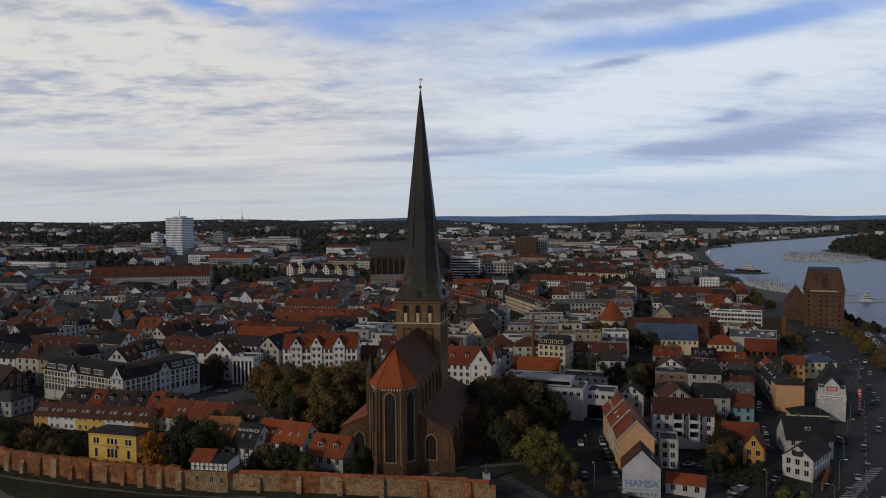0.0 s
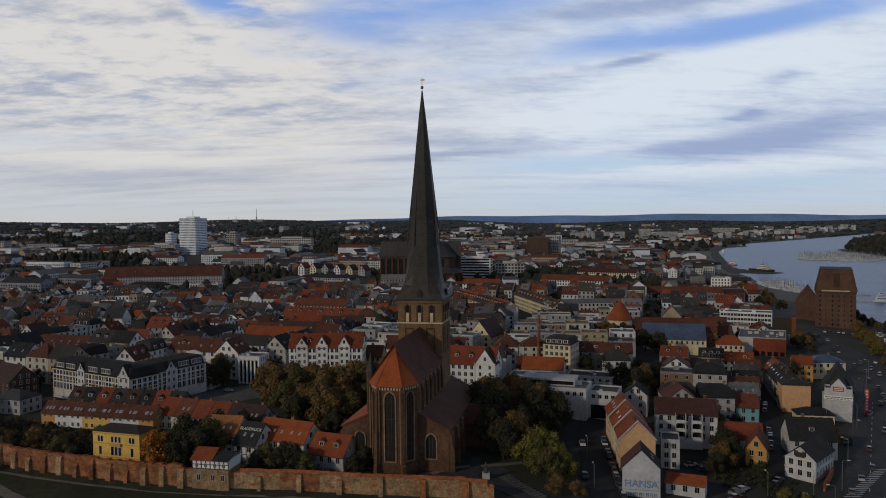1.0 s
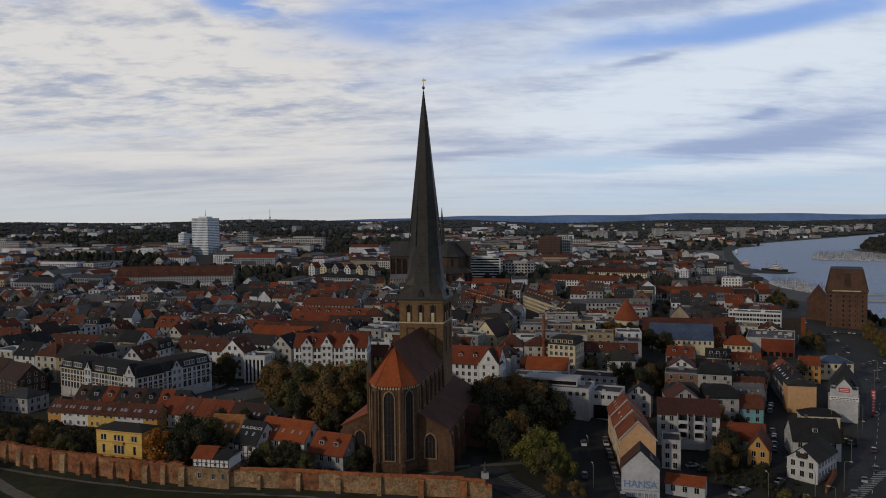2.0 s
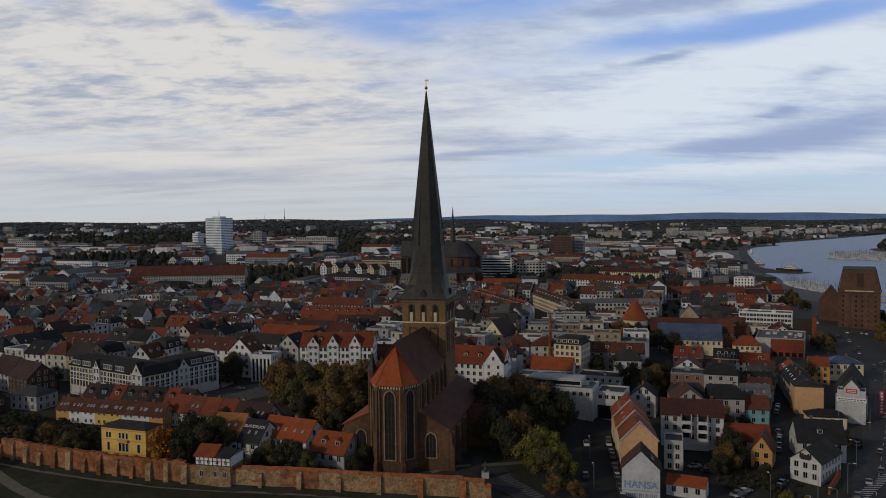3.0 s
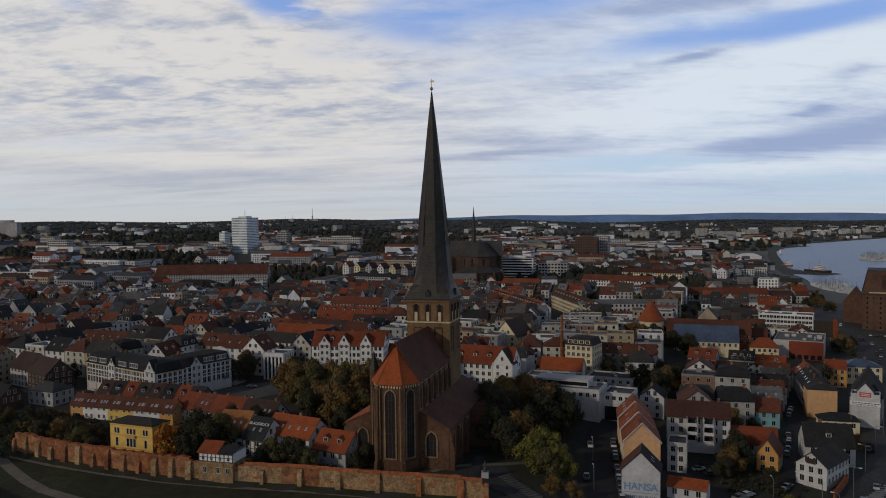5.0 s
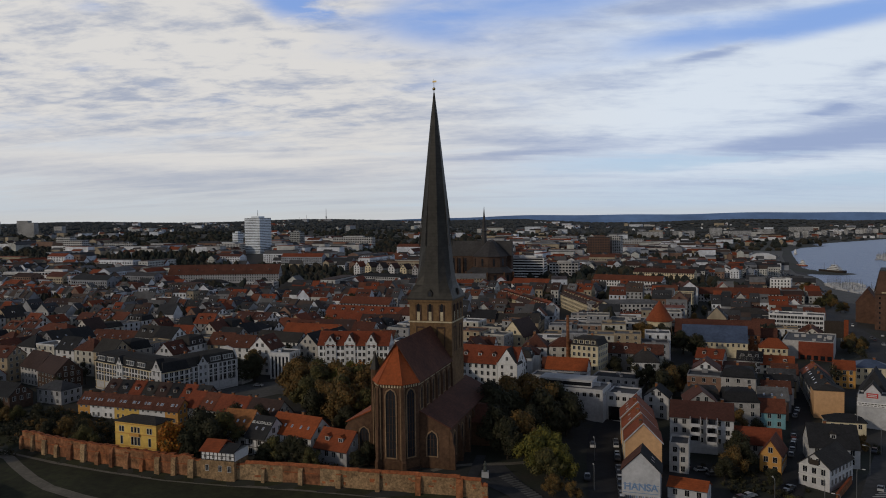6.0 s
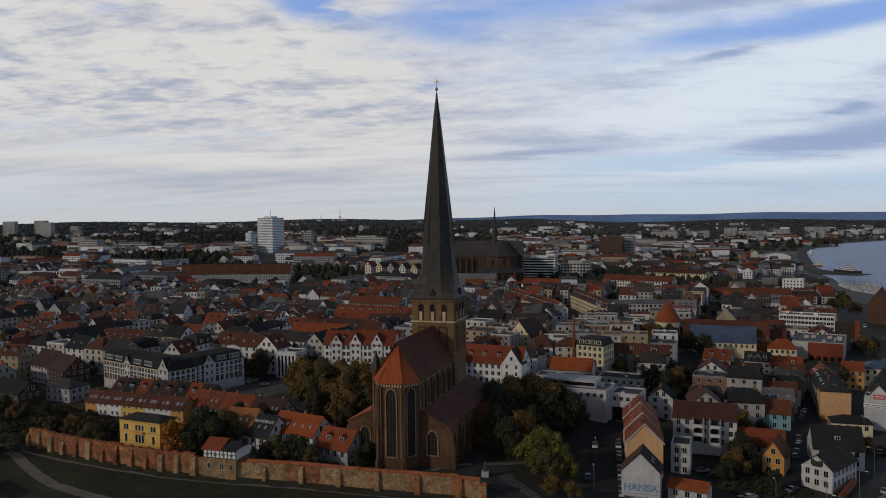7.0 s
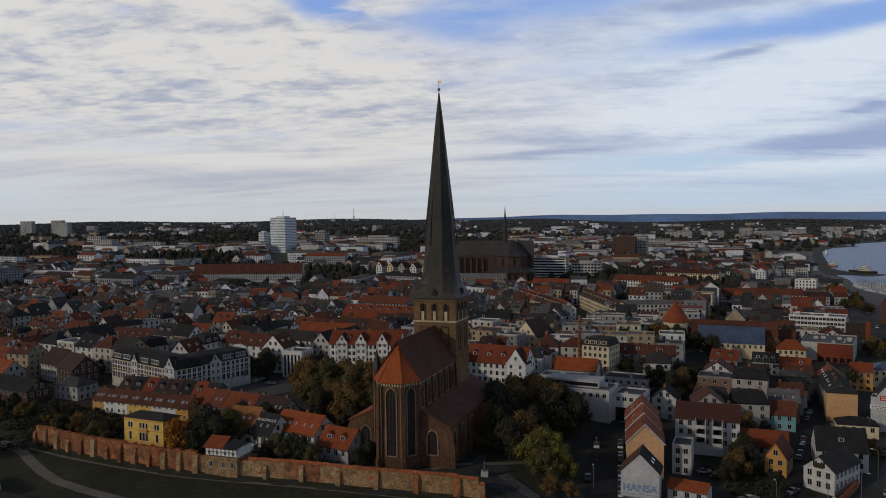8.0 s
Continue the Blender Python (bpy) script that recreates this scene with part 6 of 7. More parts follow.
class Joined:
    """Houses too many to count, with walls, roofs and windows joined."""

    def __init__(self):
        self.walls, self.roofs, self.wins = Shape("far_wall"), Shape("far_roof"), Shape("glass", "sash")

    def add(self, x, y, z, turn, L, w, h, rise, panes=True, dormers=0):
        c, s = math.cos(turn), math.sin(turn)
        at = lambda p, q, k: (x + p * c - q * s, y + p * s + q * c, z + k)
        a, b, o = L / 2, w / 2, 0.4
        walls, roofs, wins = self.walls, self.roofs, self.wins
        if rise:
            walls.solid([[at(p, q, k) for q, k in ((-b, -3), (b, -3), (b, h), (0, h + rise), (-b, h))] for p in (-a, a)])
            roofs.solid([[at(p, -b - o, h - o * rise / b + 0.05), at(p, 0, h + rise + 0.05), at(p, b + o, h - o * rise / b + 0.05), at(p, b + o, h - o * rise / b + 0.35), at(p, 0, h + rise + 0.35), at(p, -b - o, h - o * rise / b + 0.35)] for p in (-a - 0.2, a + 0.2)])
        else:
            walls.solid([[at(p, q, k) for p, q in ((-a, -b), (a, -b), (a, b), (-a, b))] for k in (-3, h)])
            roofs.solid([[at(p, q, k) for p, q in ((-a - 0.1, -b - 0.1), (a + 0.1, -b - 0.1), (a + 0.1, b + 0.1), (-a - 0.1, b + 0.1))] for k in (h + 0.01, h + 0.5)])
        for i in range(dormers):
            p = (i - (dormers - 1) / 2) * (L - 2) / dormers
            for e in (-1, 1):
                q, k = e * b * 0.62, h + 0.38 * rise
                walls.solid([[at(p - 0.8, q, kk), at(p + 0.8, q, kk), at(p + 0.8, e * b * 0.2, kk), at(p - 0.8, e * b * 0.2, kk)] for kk in (k - 0.3, k + 1.3)])
                roofs.solid([[at(p - 1.0, q + e * 0.2, kk), at(p + 1.0, q + e * 0.2, kk), at(p + 1.0, e * b * 0.1, kk + 0.3), at(p - 1.0, e * b * 0.1, kk + 0.3)] for kk in (k + 1.3, k + 1.45)])
                wins.face([at(p - 0.55, q + e * 0.04, k + 0.2), at(p + 0.55, q + e * 0.04, k + 0.2), at(p + 0.55, q + e * 0.04, k + 1.15), at(p - 0.55, q + e * 0.04, k + 1.15)])
        if panes:
            for k in range(int(h / 2.9)):
                lo, hi = 0.8 + k * 2.9, 2.5 + k * 2.9
                n = int(L / 2.8)
                for e in (-1, 1):
                    for i in range(n):
                        p = (i - (n - 1) / 2) * L / n
                        for d, g, m in ((0.06, 0.0, 0), (0.03, 0.08, 1)):
                            q = e * (b + d)
                            wins.face([at(p - 0.65 - g, q, lo - g), at(p + 0.65 + g, q, lo - g), at(p + 0.65 + g, q, hi + g), at(p - 0.65 - g, q, hi + g)], m)
                    for i in (-1, 0, 1):
                        p = i * b * 0.6
                        wins.face([at(e * (a + 0.05), p - 0.5, lo), at(e * (a + 0.05), p + 0.5, lo), at(e * (a + 0.05), p + 0.5, hi), at(e * (a + 0.05), p - 0.5, hi)])

    def finish(self, name, label):
        root = thing(name, pose(0, 0, 0), label, "town", kind="stuff")
        for n, s in (("walls", self.walls), ("roofs", self.roofs), ("glazing", self.wins)):
            me = bpy.data.meshes.new(n)
            me.from_pydata(s.v, [], s.f)
            for m in s.mats:
                me.materials.append(m)
            me.polygons.foreach_set("material_index", s.m)
            part(n, me, root, kind="stuff")


OLD_TOWN = Joined()
for number, (x, y, iu, iv, inner) in enumerate(SPOTS):
    block = random.Random((iu // 6) * 97 + (iv // 5) * 31)
    side = iu % 6 in (0, 4) and iv % 5 in (1, 2)
    turn = -17 + (90 if side else 0) + block.uniform(-10, 10) + rnd.uniform(-2, 2)
    h = block.choice((8.8, 9.6, 10.6, 11.8, 12.6)) + rnd.uniform(-1.2, 1.2)
    rise = block.choice((3.8, 4.4, 5.0)) + rnd.uniform(-0.2, 0.2)
    L, W_ = (12.55 if side else 13.15), block.choice((10, 10.6, 11))
    if 108 < x < 182 and 345 < y < 425:
        h, rise = min(h, 6.4), min(rise, 3.8)
    kind = rnd.random() * 0.75 + block.random() * 0.25
    if inner:
        L, W_, h, kind = rnd.uniform(7, 12), rnd.uniform(6, 9), rnd.uniform(3.4, 6.5), rnd.choice((0.3, 0.95, 0.95))
    elif rnd.random() < 0.12:
        turn, L, W_, rise = turn + 90, 12, 11.5, 5.6
    if block.random() < 0.16 and not inner:
        W_, h, kind = W_ + 1.5, min(h, 7.0) if 108 < x < 182 and y < 425 else rnd.uniform(9, 14), 0.9
    roof, tile = ("gable", block.choice(("tile", "tile", "old_tile", "slate", "slate"))) if kind < 0.62 else (("hip", rnd.choice(("old_tile", "slate"))) if kind < 0.70 else (("mansard", "slate") if kind < 0.79 else ("flat", "felt")))
    coat = "white" if rnd.random() < 0.34 and roof != "flat" else "plaster"
    if number < 215:
        words = {"gable": rnd.choice(FILL_WORDS), "hip": "town house with a hipped roof", "mansard": "town house with a dark mansard roof", "flat": "flat-roofed grey town building"}[roof]
        house(x, y, turn, L, W_, h, rise, words, roof, coat, tile, None, 3.1, dormers=rnd.choice((0, 0, 1, 2)) if roof in ("gable", "mansard") else 0,
              lights=rnd.choice((0, 0, 2)), chimneys=rnd.choice((0, 1, 1, 2)), group="old town houses", near=number < 92)
    else:
        TAKEN.append((x, y, 6))
        cut = 1 if inner else rnd.choice((1, 2, 2))
        for j in range(cut):
            u = (j - (cut - 1) / 2) * L / cut
            OLD_TOWN.add(x + u * math.cos(radians(turn)), y + u * math.sin(radians(turn)), ground(x, y), radians(turn), L / cut - 0.02, W_ * rnd.uniform(0.85, 1.05), h + rnd.uniform(-2.2, 1.2), 0 if roof == "flat" and rnd.random() < 0.7 else rise + rnd.uniform(-0.8, 1.0), True, rnd.choice((0, 1, 2)) if cut > 1 else rnd.choice((0, 2, 3)))
for x, y in GREENS:
    if rnd.random() < 0.85:
        tree(x, y, rnd.choice(("dark", "green", "brown", "brown")), rnd.uniform(0.65, 1.15), "in a courtyard of the old town")


def street_trees():
    """Leafy crowns that fill courtyards and street corners."""
    rnd = random.Random(41)
    for words, leaf, n in (("dark trees crowding the courtyards of the old town", "leaf_dark", 90), ("autumn trees crowding the courtyards of the old town", "leaf_brown", 50)):
        s = Shape(leaf, "bark")
        made = 0
        for _ in range(6000):
            x, y = rnd.uniform(-290, 230), rnd.uniform(300, 640)
            if made >= n or not free(x, y, 0.2) or float(river_depth([x], [y])[0]) > -50 or (x > 0 and rnd.random() < 0.4):
                continue
            made += 1
            r, z = rnd.uniform(2.4, 3.8), ground(x, y)
            top = rnd.uniform(7.5, 11.5)
            s.tube([(x, y, z - 1), (x, y, z + top * 0.6)], [0.25, 0.12], 5, 1)
            leaf_crown(s, rnd, [(x, y, z + top * 0.62, r)] + [(x + rnd.uniform(-1, 1) * r * 0.7, y + rnd.uniform(-1, 1) * r * 0.7, z + top * rnd.uniform(0.5, 0.95), r * rnd.uniform(0.4, 0.7)) for _ in range(4)], 520, 0.42)
        me = bpy.data.meshes.new("courtyard_trees")
        me.from_pydata(s.v, [], s.f)
        for m in s.mats:
            me.materials.append(m)
        me.polygons.foreach_set("material_index", s.m)
        tagged(new("courtyard_trees", me), words, "trees", kind="stuff")


street_trees()


# ---------------------------------------------------------------- far town, woods and harbour
def far_town():
    rnd = random.Random(5)
    for _ in range(11000):
        r = math.sqrt(rnd.uniform(640 ** 2, 2000 ** 2)) if rnd.random() < 0.72 else rnd.uniform(1700, 4000)
        az = rnd.uniform(-0.74, 0.62)
        x, y = 15 + r * math.sin(az), r * math.cos(az)
        if y < 700 and abs(az) < 0.55:
            continue
        if float(river_depth([x], [y])[0]) > (-48 if az > 0.2 and r < 1700 else -25) or not free(x, y, 4):
            continue
        if 690 < x and 1250 < y < 2350 and az > 0.36:
            continue
        wild = -0.12 + (0.16 if r > 1500 else 0.0) + (0.15 if az < -0.02 and r > 1250 else 0.0) + (0.14 if az < -0.27 and r < 1250 else 0.0) + (0.1 if r > 2400 else 0.0)
        if noise.noise((x * 0.004, y * 0.004, 3.0)) < wild:
            continue
        big = rnd.random() < 0.16 and not (az > 0.15 and r < 1100)
        L, w, h = (rnd.uniform(24, 60), rnd.uniform(11, 16), rnd.uniform(9, 18)) if big else (rnd.uniform(10, 24), rnd.uniform(8, 11), rnd.uniform(5, 11))
        turn = radians(-17 + rnd.choice((0, 0, 90)) + rnd.uniform(-5, 5) + 20 * noise.noise((x * 0.002, y * 0.002, 0)))
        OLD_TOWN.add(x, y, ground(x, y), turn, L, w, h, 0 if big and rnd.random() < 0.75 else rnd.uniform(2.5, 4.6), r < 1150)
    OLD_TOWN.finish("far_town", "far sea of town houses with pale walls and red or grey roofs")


def clump(s, rnd, x, y, z, r, tall):
    """One far tree top: a ragged low dome."""
    rings = []
    for k, (f, u) in enumerate(((0.55, 0.0), (1.0, 0.38), (0.85, 0.72), (0.35, 1.0))):
        rings.append([(x + f * r * rnd.uniform(0.75, 1.2) * math.cos(a), y + f * r * rnd.uniform(0.75, 1.2) * math.sin(a), z + tall * u * rnd.uniform(0.9, 1.1)) for a in (0.2, 1.45, 2.7, 3.95, 5.2)])
    s.solid(rings)


def far_woods():
    rnd = random.Random(6)
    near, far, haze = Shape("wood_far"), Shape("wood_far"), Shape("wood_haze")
    for _ in range(15000):
        u = rnd.random()
        r = rnd.uniform(640, 1500) if u < 0.30 else (rnd.uniform(1500, 3200) if u < 0.6 else rnd.uniform(3200, 4850))
        az = rnd.uniform(-0.76, 0.64)
        x, y = 15 + r * math.sin(az), r * math.cos(az)
        if y < 560 or float(river_depth([x], [y])[0]) > (-130 if az > 0.2 and r < 1900 and x < 760 else -8) or not free(x, y, 3):
            continue
        if r < 3300 and noise.noise((x * 0.004, y * 0.004, 3.0)) > (0.02 if r > 1500 and az > -0.02 else 0.25) and rnd.random() < 0.8:
            continue
        k = 4.5 if r < 1500 else (7 if r < 3200 else 13)
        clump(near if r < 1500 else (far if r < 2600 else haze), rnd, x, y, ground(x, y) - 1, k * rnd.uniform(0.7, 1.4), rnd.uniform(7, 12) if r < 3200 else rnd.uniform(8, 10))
    for a, b, n, sp in ((-412, 790, 14, 26), (-423, 858, 14, 26), (-363, 783, 12, 24), (-544, 1175, 16, 34), (-459, 1039, 16, 30), (-260, 500, 9, 15), (-252, 512, 8, 14), (-257, 552, 9, 16), (-307, 693, 12, 20),
                        (-222, 533, 7, 12), (-202, 503, 7, 12), (-250, 712, 12, 18), (-264, 738, 8, 14), (-161, 500, 8, 11), (-166, 526, 8, 12), (-122, 476, 8, 11), (-330, 640, 14, 26), (-380, 700, 16, 30), (-480, 900, 18, 40),
                        (-60, 620, 8, 14), (120, 640, 8, 14), (-20, 470, 6, 10), (90, 500, 6, 12), (180, 470, 6, 10), (20, 540, 6, 9)):
        for _ in range(n):
            x, y = rnd.gauss(a, sp * 0.6), rnd.gauss(b, sp * 0.6)
            clump(near, rnd, x, y, ground(x, y) + rnd.uniform(0, 2), rnd.uniform(3.2, 5.2), rnd.uniform(8, 13))
    for _ in range(1100):
        x, y = rnd.uniform(850, 1500), rnd.uniform(1400, 2250)
        if float(river_depth([x], [y])[0]) < -12:
            clump(near, rnd, x, y, ground(x, y) - 1, rnd.uniform(5, 9), rnd.uniform(10, 18))
    for n, s, w in (("woodland", near, "autumn tree tops scattered through the town"), ("woodland", far, "dark autumn woods beyond the town"), ("woodland", haze, "dark woods tinted with haze towards the horizon")):
        me = bpy.data.meshes.new(n)
        me.from_pydata(s.v, [], s.f)
        me.materials.append(s.mats[0])
        tagged(new(n, me), w, "woods", kind="stuff")


def slab_block(x, y, rot, L, W, h, label, wall="concrete", storeys=8, bays=10, name="office_block", z=None, cap=2.5, band=False, group=""):
    """A tall block with rows of windows."""
    TAKEN.append((x, y, max(L, W) * 0.55))
    root = thing(name, pose(x, y, ground(x, y) if z is None else z, 0, 0, rot), label, "high-rise" if h > 40 else "block", group)
    s = Shape(wall, "felt")
    s.box(-L / 2, L / 2, -W / 2, W / 2, -4, h)
    s.box(-L / 2 + 0.5, L / 2 - 0.5, -W / 2 + 0.5, W / 2 - 0.5, h, h + 0.3, 1)
    part("wall", s, root)
    if cap:
        c = Shape(wall, "metal")
        c.box(-L * 0.25, L * 0.25, -W * 0.25, W * 0.25, h + 0.3, h + cap)
        part("roof_house", c, root)
    g = Shape("glass")
    for k in range(storeys):
        z0, z1 = h * (k + 0.3) / storeys, h * (k + 0.82) / storeys
        for turn, run, off, n in ((0, L, W / 2, bays), (90, W, L / 2, max(3, int(bays * W / L))), (180, L, W / 2, bays), (270, W, L / 2, max(3, int(bays * W / L)))):
            c, q = math.cos(radians(turn)), math.sin(radians(turn))
            for i in range(1 if band else n):
                p = 0 if band else (i - (n - 1) / 2) * run / n
                w = run * 0.46 if band else run / n * 0.33
                g.solid([[(a * c + o * q, a * q - o * c, zz) for a, o in ((p - w, off + 0.08), (p + w, off + 0.08), (p + w, off - 0.05), (p - w, off - 0.05))] for zz in (z0, z1)])
    part("glazing", g, root, kind="stuff")
    return root


def marien():
    """The great brick church across the town."""
    x, y = 5.0, 822
    TAKEN.append((x, y, 55))
    root = thing("great_church", pose(x, y, 2, 0, 0, -8), "huge dark brick church with a ridge turret and round choir", "church")
    ends = [(16, 0), (16, -20), (11, -31), (0, -35.5), (-11, -31), (-16, -20), (-16, 0)]
    choir = [(k * 24 / 16 + 8 if abs(k) > 15 else k * 1.5 + 8, j) for k, j in ends]
    s = Shape("brick_dark", "brick")
    s.along_x([(-6.5, -3), (6.5, -3), (6.5, 31), (-6.5, 31)], -56, 30)
    s.solid([[(8 + (p - 8) * 0.72, q * 0.78, z) for p, q in choir] for z in (-3, 31)])
    s.solid([[(p, q, z) for p, q in choir] for z in (-3, 14)])
    s.box(-8, 8, 0, 60, -3, 31)
    part("wall", s, root)
    r = Shape("slate_green")
    r.along_x([(-7.4, 30.6), (7.4, 30.6), (0, 46.5)], -56.5, 30.5)
    r.solid([[(-8, yy, 30.6), (8, yy, 30.6), (0, yy, 46)] for yy in (0, 60)])
    r.solid([[(8 + (p - 8) * 0.77, q * 0.83, 30.7) for p, q in choir], [(8 + (p - 8) * 0.16, -3 + q * 0.25, 46.2) for p, q in choir]])
    r.solid([[(8 + (p - 8) * 1.04, q * 1.04, 14.0) for p, q in choir], [(8 + (p - 8) * 0.74, q * 0.8, 19.5) for p, q in choir]])
    part("roof", r, root, "steep dark old copper roof")
    w = Shape("glass", "brick")
    for u in np.arange(-52, -16, 6.5):
        w.box(u - 1.2, u + 1.2, -6.62, -6.4, 11, 28)
        w.box(u - 3.7, u - 2.8, -8.0, -6.4, 0, 29, 1)
    for (ax, ay), (bx, by) in zip(choir, choir[1:]):
        for f in (0.25, 0.75) if abs(ax - bx) < 1 else (0.5,):
            for sc, ty, z0, z1, ww in ((0.72, 0.78, 20.5, 28.5, 1.1), (1.0, 1.0, 3, 12, 1.6)):
                mx, my = 8 + (ax + (bx - ax) * f - 8) * sc, (ay + (by - ay) * f) * ty
                a = math.atan2((by - ay) * ty, (bx - ax) * sc)
                c, n = math.cos(a), math.sin(a)
                w.solid([[(mx + p * c - q * n, my + p * n + q * c, z) for p, q in ((-ww, -0.15), (ww, -0.15), (ww, 0.15), (-ww, 0.15))] for z in (z0, z1)])
        w.solid([[(8 + (bx - 8) * k, by * k, z) for k in (0.98, 1.05)] + [(8 + (bx - 8) * k + 1.1, by * k, z) for k in (1.05, 0.98)] for z in (-2, 15)], 1)
    part("lancet_glazing", w, root, kind="stuff")
    t = Shape("slate_green", "metal")
    t.solid([t.ngon(8, rr, z, 0.2, 0, 0) for rr, z in ((2.8, 42), (2.6, 56), (3.1, 57), (2.0, 60), (1.7, 66), (2.0, 67), (1.1, 71), (0.15, 83))])
    part("ridge_turret", t, root, "slender ridge turret with a needle spire")


M["slate_green"] = material("old_copper_roof", [(0.045, 0.042, 0.042)], 0.7, 0.4, 0.1, 0.05, stain=0.4)
marien()
TAKEN.extend([(15 + k * math.sin(-0.306), k * math.cos(-0.306), 26) for k in range(1080, 1360, 24)])
hr = slab_block(-398, 1306, -20, 32, 32, 61, "white residential high-rise with a rooftop mast", "tower_white", 22, 14, "high_rise", cap=3, z=16)
ms = Shape("metal")
ms.tube([(0, 0, 65), (0, 0, 75)], [0.5, 0.2], 6)
part("mast", ms, hr)
slab_block(-474, 1420, -25, 14, 14, 32, "pale distant residential tower", "tower_white", 10, 5, z=18)
slab_block(-441, 1288, -20, 52, 14, 19, "pale long slab block below the high-rise", "concrete", 6, 16, z=14)
slab_block(-362, 1430, -20, 22, 16, 34, "dark glazed office tower", "metal", 10, 6, z=16)
slab_block(-263, 1480, -15, 84, 14, 22, "grey slab block among trees", "concrete", 7, 22, z=16)
slab_block(55, 905, -15, 40, 14, 25, "white office block with dark window bands", "white", 8, 12, band=True)
slab_block(98, 915, -15, 34, 16, 18, "grey flat-roofed office block", "grey", 5, 9)
slab_block(200, 1395, -22, 40, 18, 36, "brown brick-clad high-rise with window rows", "panel_brown", 12, 9, "high_rise")
slab_block(228, 1420, -22, 30, 18, 39, "grey high-rise with a window grid", "concrete", 14, 8, "high_rise")
slab_block(-470, 815, -8, 46, 16, 17, "white public building with a corner turret", "white", 4, 12, z=2)
slab_block(-530, 840, -8, 70, 14, 13, "long white block with window bands", "white", 4, 20, band=True, z=2)
for i in range(26):
    t = i / 25
    slab_block(1030 + 800 * t, 2750 + 520 * t + 14 * (i % 2), -15 - 10 * (i % 3), 13 + 5 * (i % 4), 12, 14 + 5 * (i % 3), "distant riverside apartment house" + (" of pale plaster" if i % 3 else " of grey plaster"), "white" if i % 3 == 1 else ("concrete" if i % 3 else "grey"), 6, 6, cap=0, group="riverside apartments")
for i, (x, y, L, h) in enumerate(((-690, 1240, 40, 26), (-760, 1330, 30, 30), (-720, 1450, 60, 14), (-1350, 2150, 44, 42), (-1420, 2230, 40, 46), (-1500, 2200, 40, 44), (-1290, 2200, 30, 30), (330, 1850, 60, 20), (900, 2900, 80, 22), (1020, 2980, 60, 26), (760, 2700, 40, 34), (640, 2650, 70, 20), (1250, 3250, 90, 22), (500, 2500, 80, 18))):
    slab_block(x, y, -15 + 5 * (i % 3), L, 16, h, "distant pale apartment slab", "concrete", int(h / 3), int(L / 4), cap=0)


def silo():
    root = thing("warehouse", pose(298.5, 556, -12.0, 0, 0, 63), "massive old brown brick harbour warehouse with a steep roof", "warehouse")
    TAKEN.append((290, 545, 30))
    s = Shape("panel_brown", "brick_dark", "lime")
    s.along_x([(-13, -2), (13, -2), (13, 30), (10.2, 45), (-10.2, 45), (-13, 30)], -15, 15)
    s.box(-15.3, 15.3, -13.3, 13.3, 28.5, 29.6, 1)
    s.box(-15.5, -15.0, -9, 9, 29.9, 30.7, 2)
    part("wall", s, root)
    r = Shape("brick_dark", "felt")
    for e in (-1, 1):
        r.solid([[(p, e * 13.3, 29.9), (p, e * 10.2, 45.3), (p, e * 10.4, 45.8), (p, e * 13.8, 30.2)] for p in (-15.3, 15.3)])
    r.box(-15.3, 15.3, -10.3, 10.3, 45.1, 45.9, 1)
    part("roof", r, root)
    k = Shape("brick_dark")
    k.box(-15.4, -15.0, -2.5, 1.5, 33, 43)
    part("hoist_bay", k, root)
    g = Shape("glass", "brick_dark")
    g.box(-0.5, 0.5, -0.04, 0.1, 0, 1.5)
    g.box(-0.62, 0.62, -0.12, 0.1, -0.16, 0.0, 1)
    g = g.mesh("window")
    for k in range(8):
        for i in range(6):
            part("window", g, root, m=pose(-15.02, -10 + i * 4.0, 2 + k * 3.4, 0, 0, -90))
    for i in range(5):
        b = Shape("panel_brown")
        b.box(-15.35, -15.0, -12.8 + i * 6.1, -12.0 + i * 6.1, -2, 28.4)
        part("pilaster", b, root)
    house(296.5, 594, 63, 26, 15, 18, 10, "lower brown brick harbour warehouse", "gable", "panel_brown", "old_tile", 5, 4.5, near=False, category="warehouse", chimneys=0, z=-10.8, sides=None)


silo()


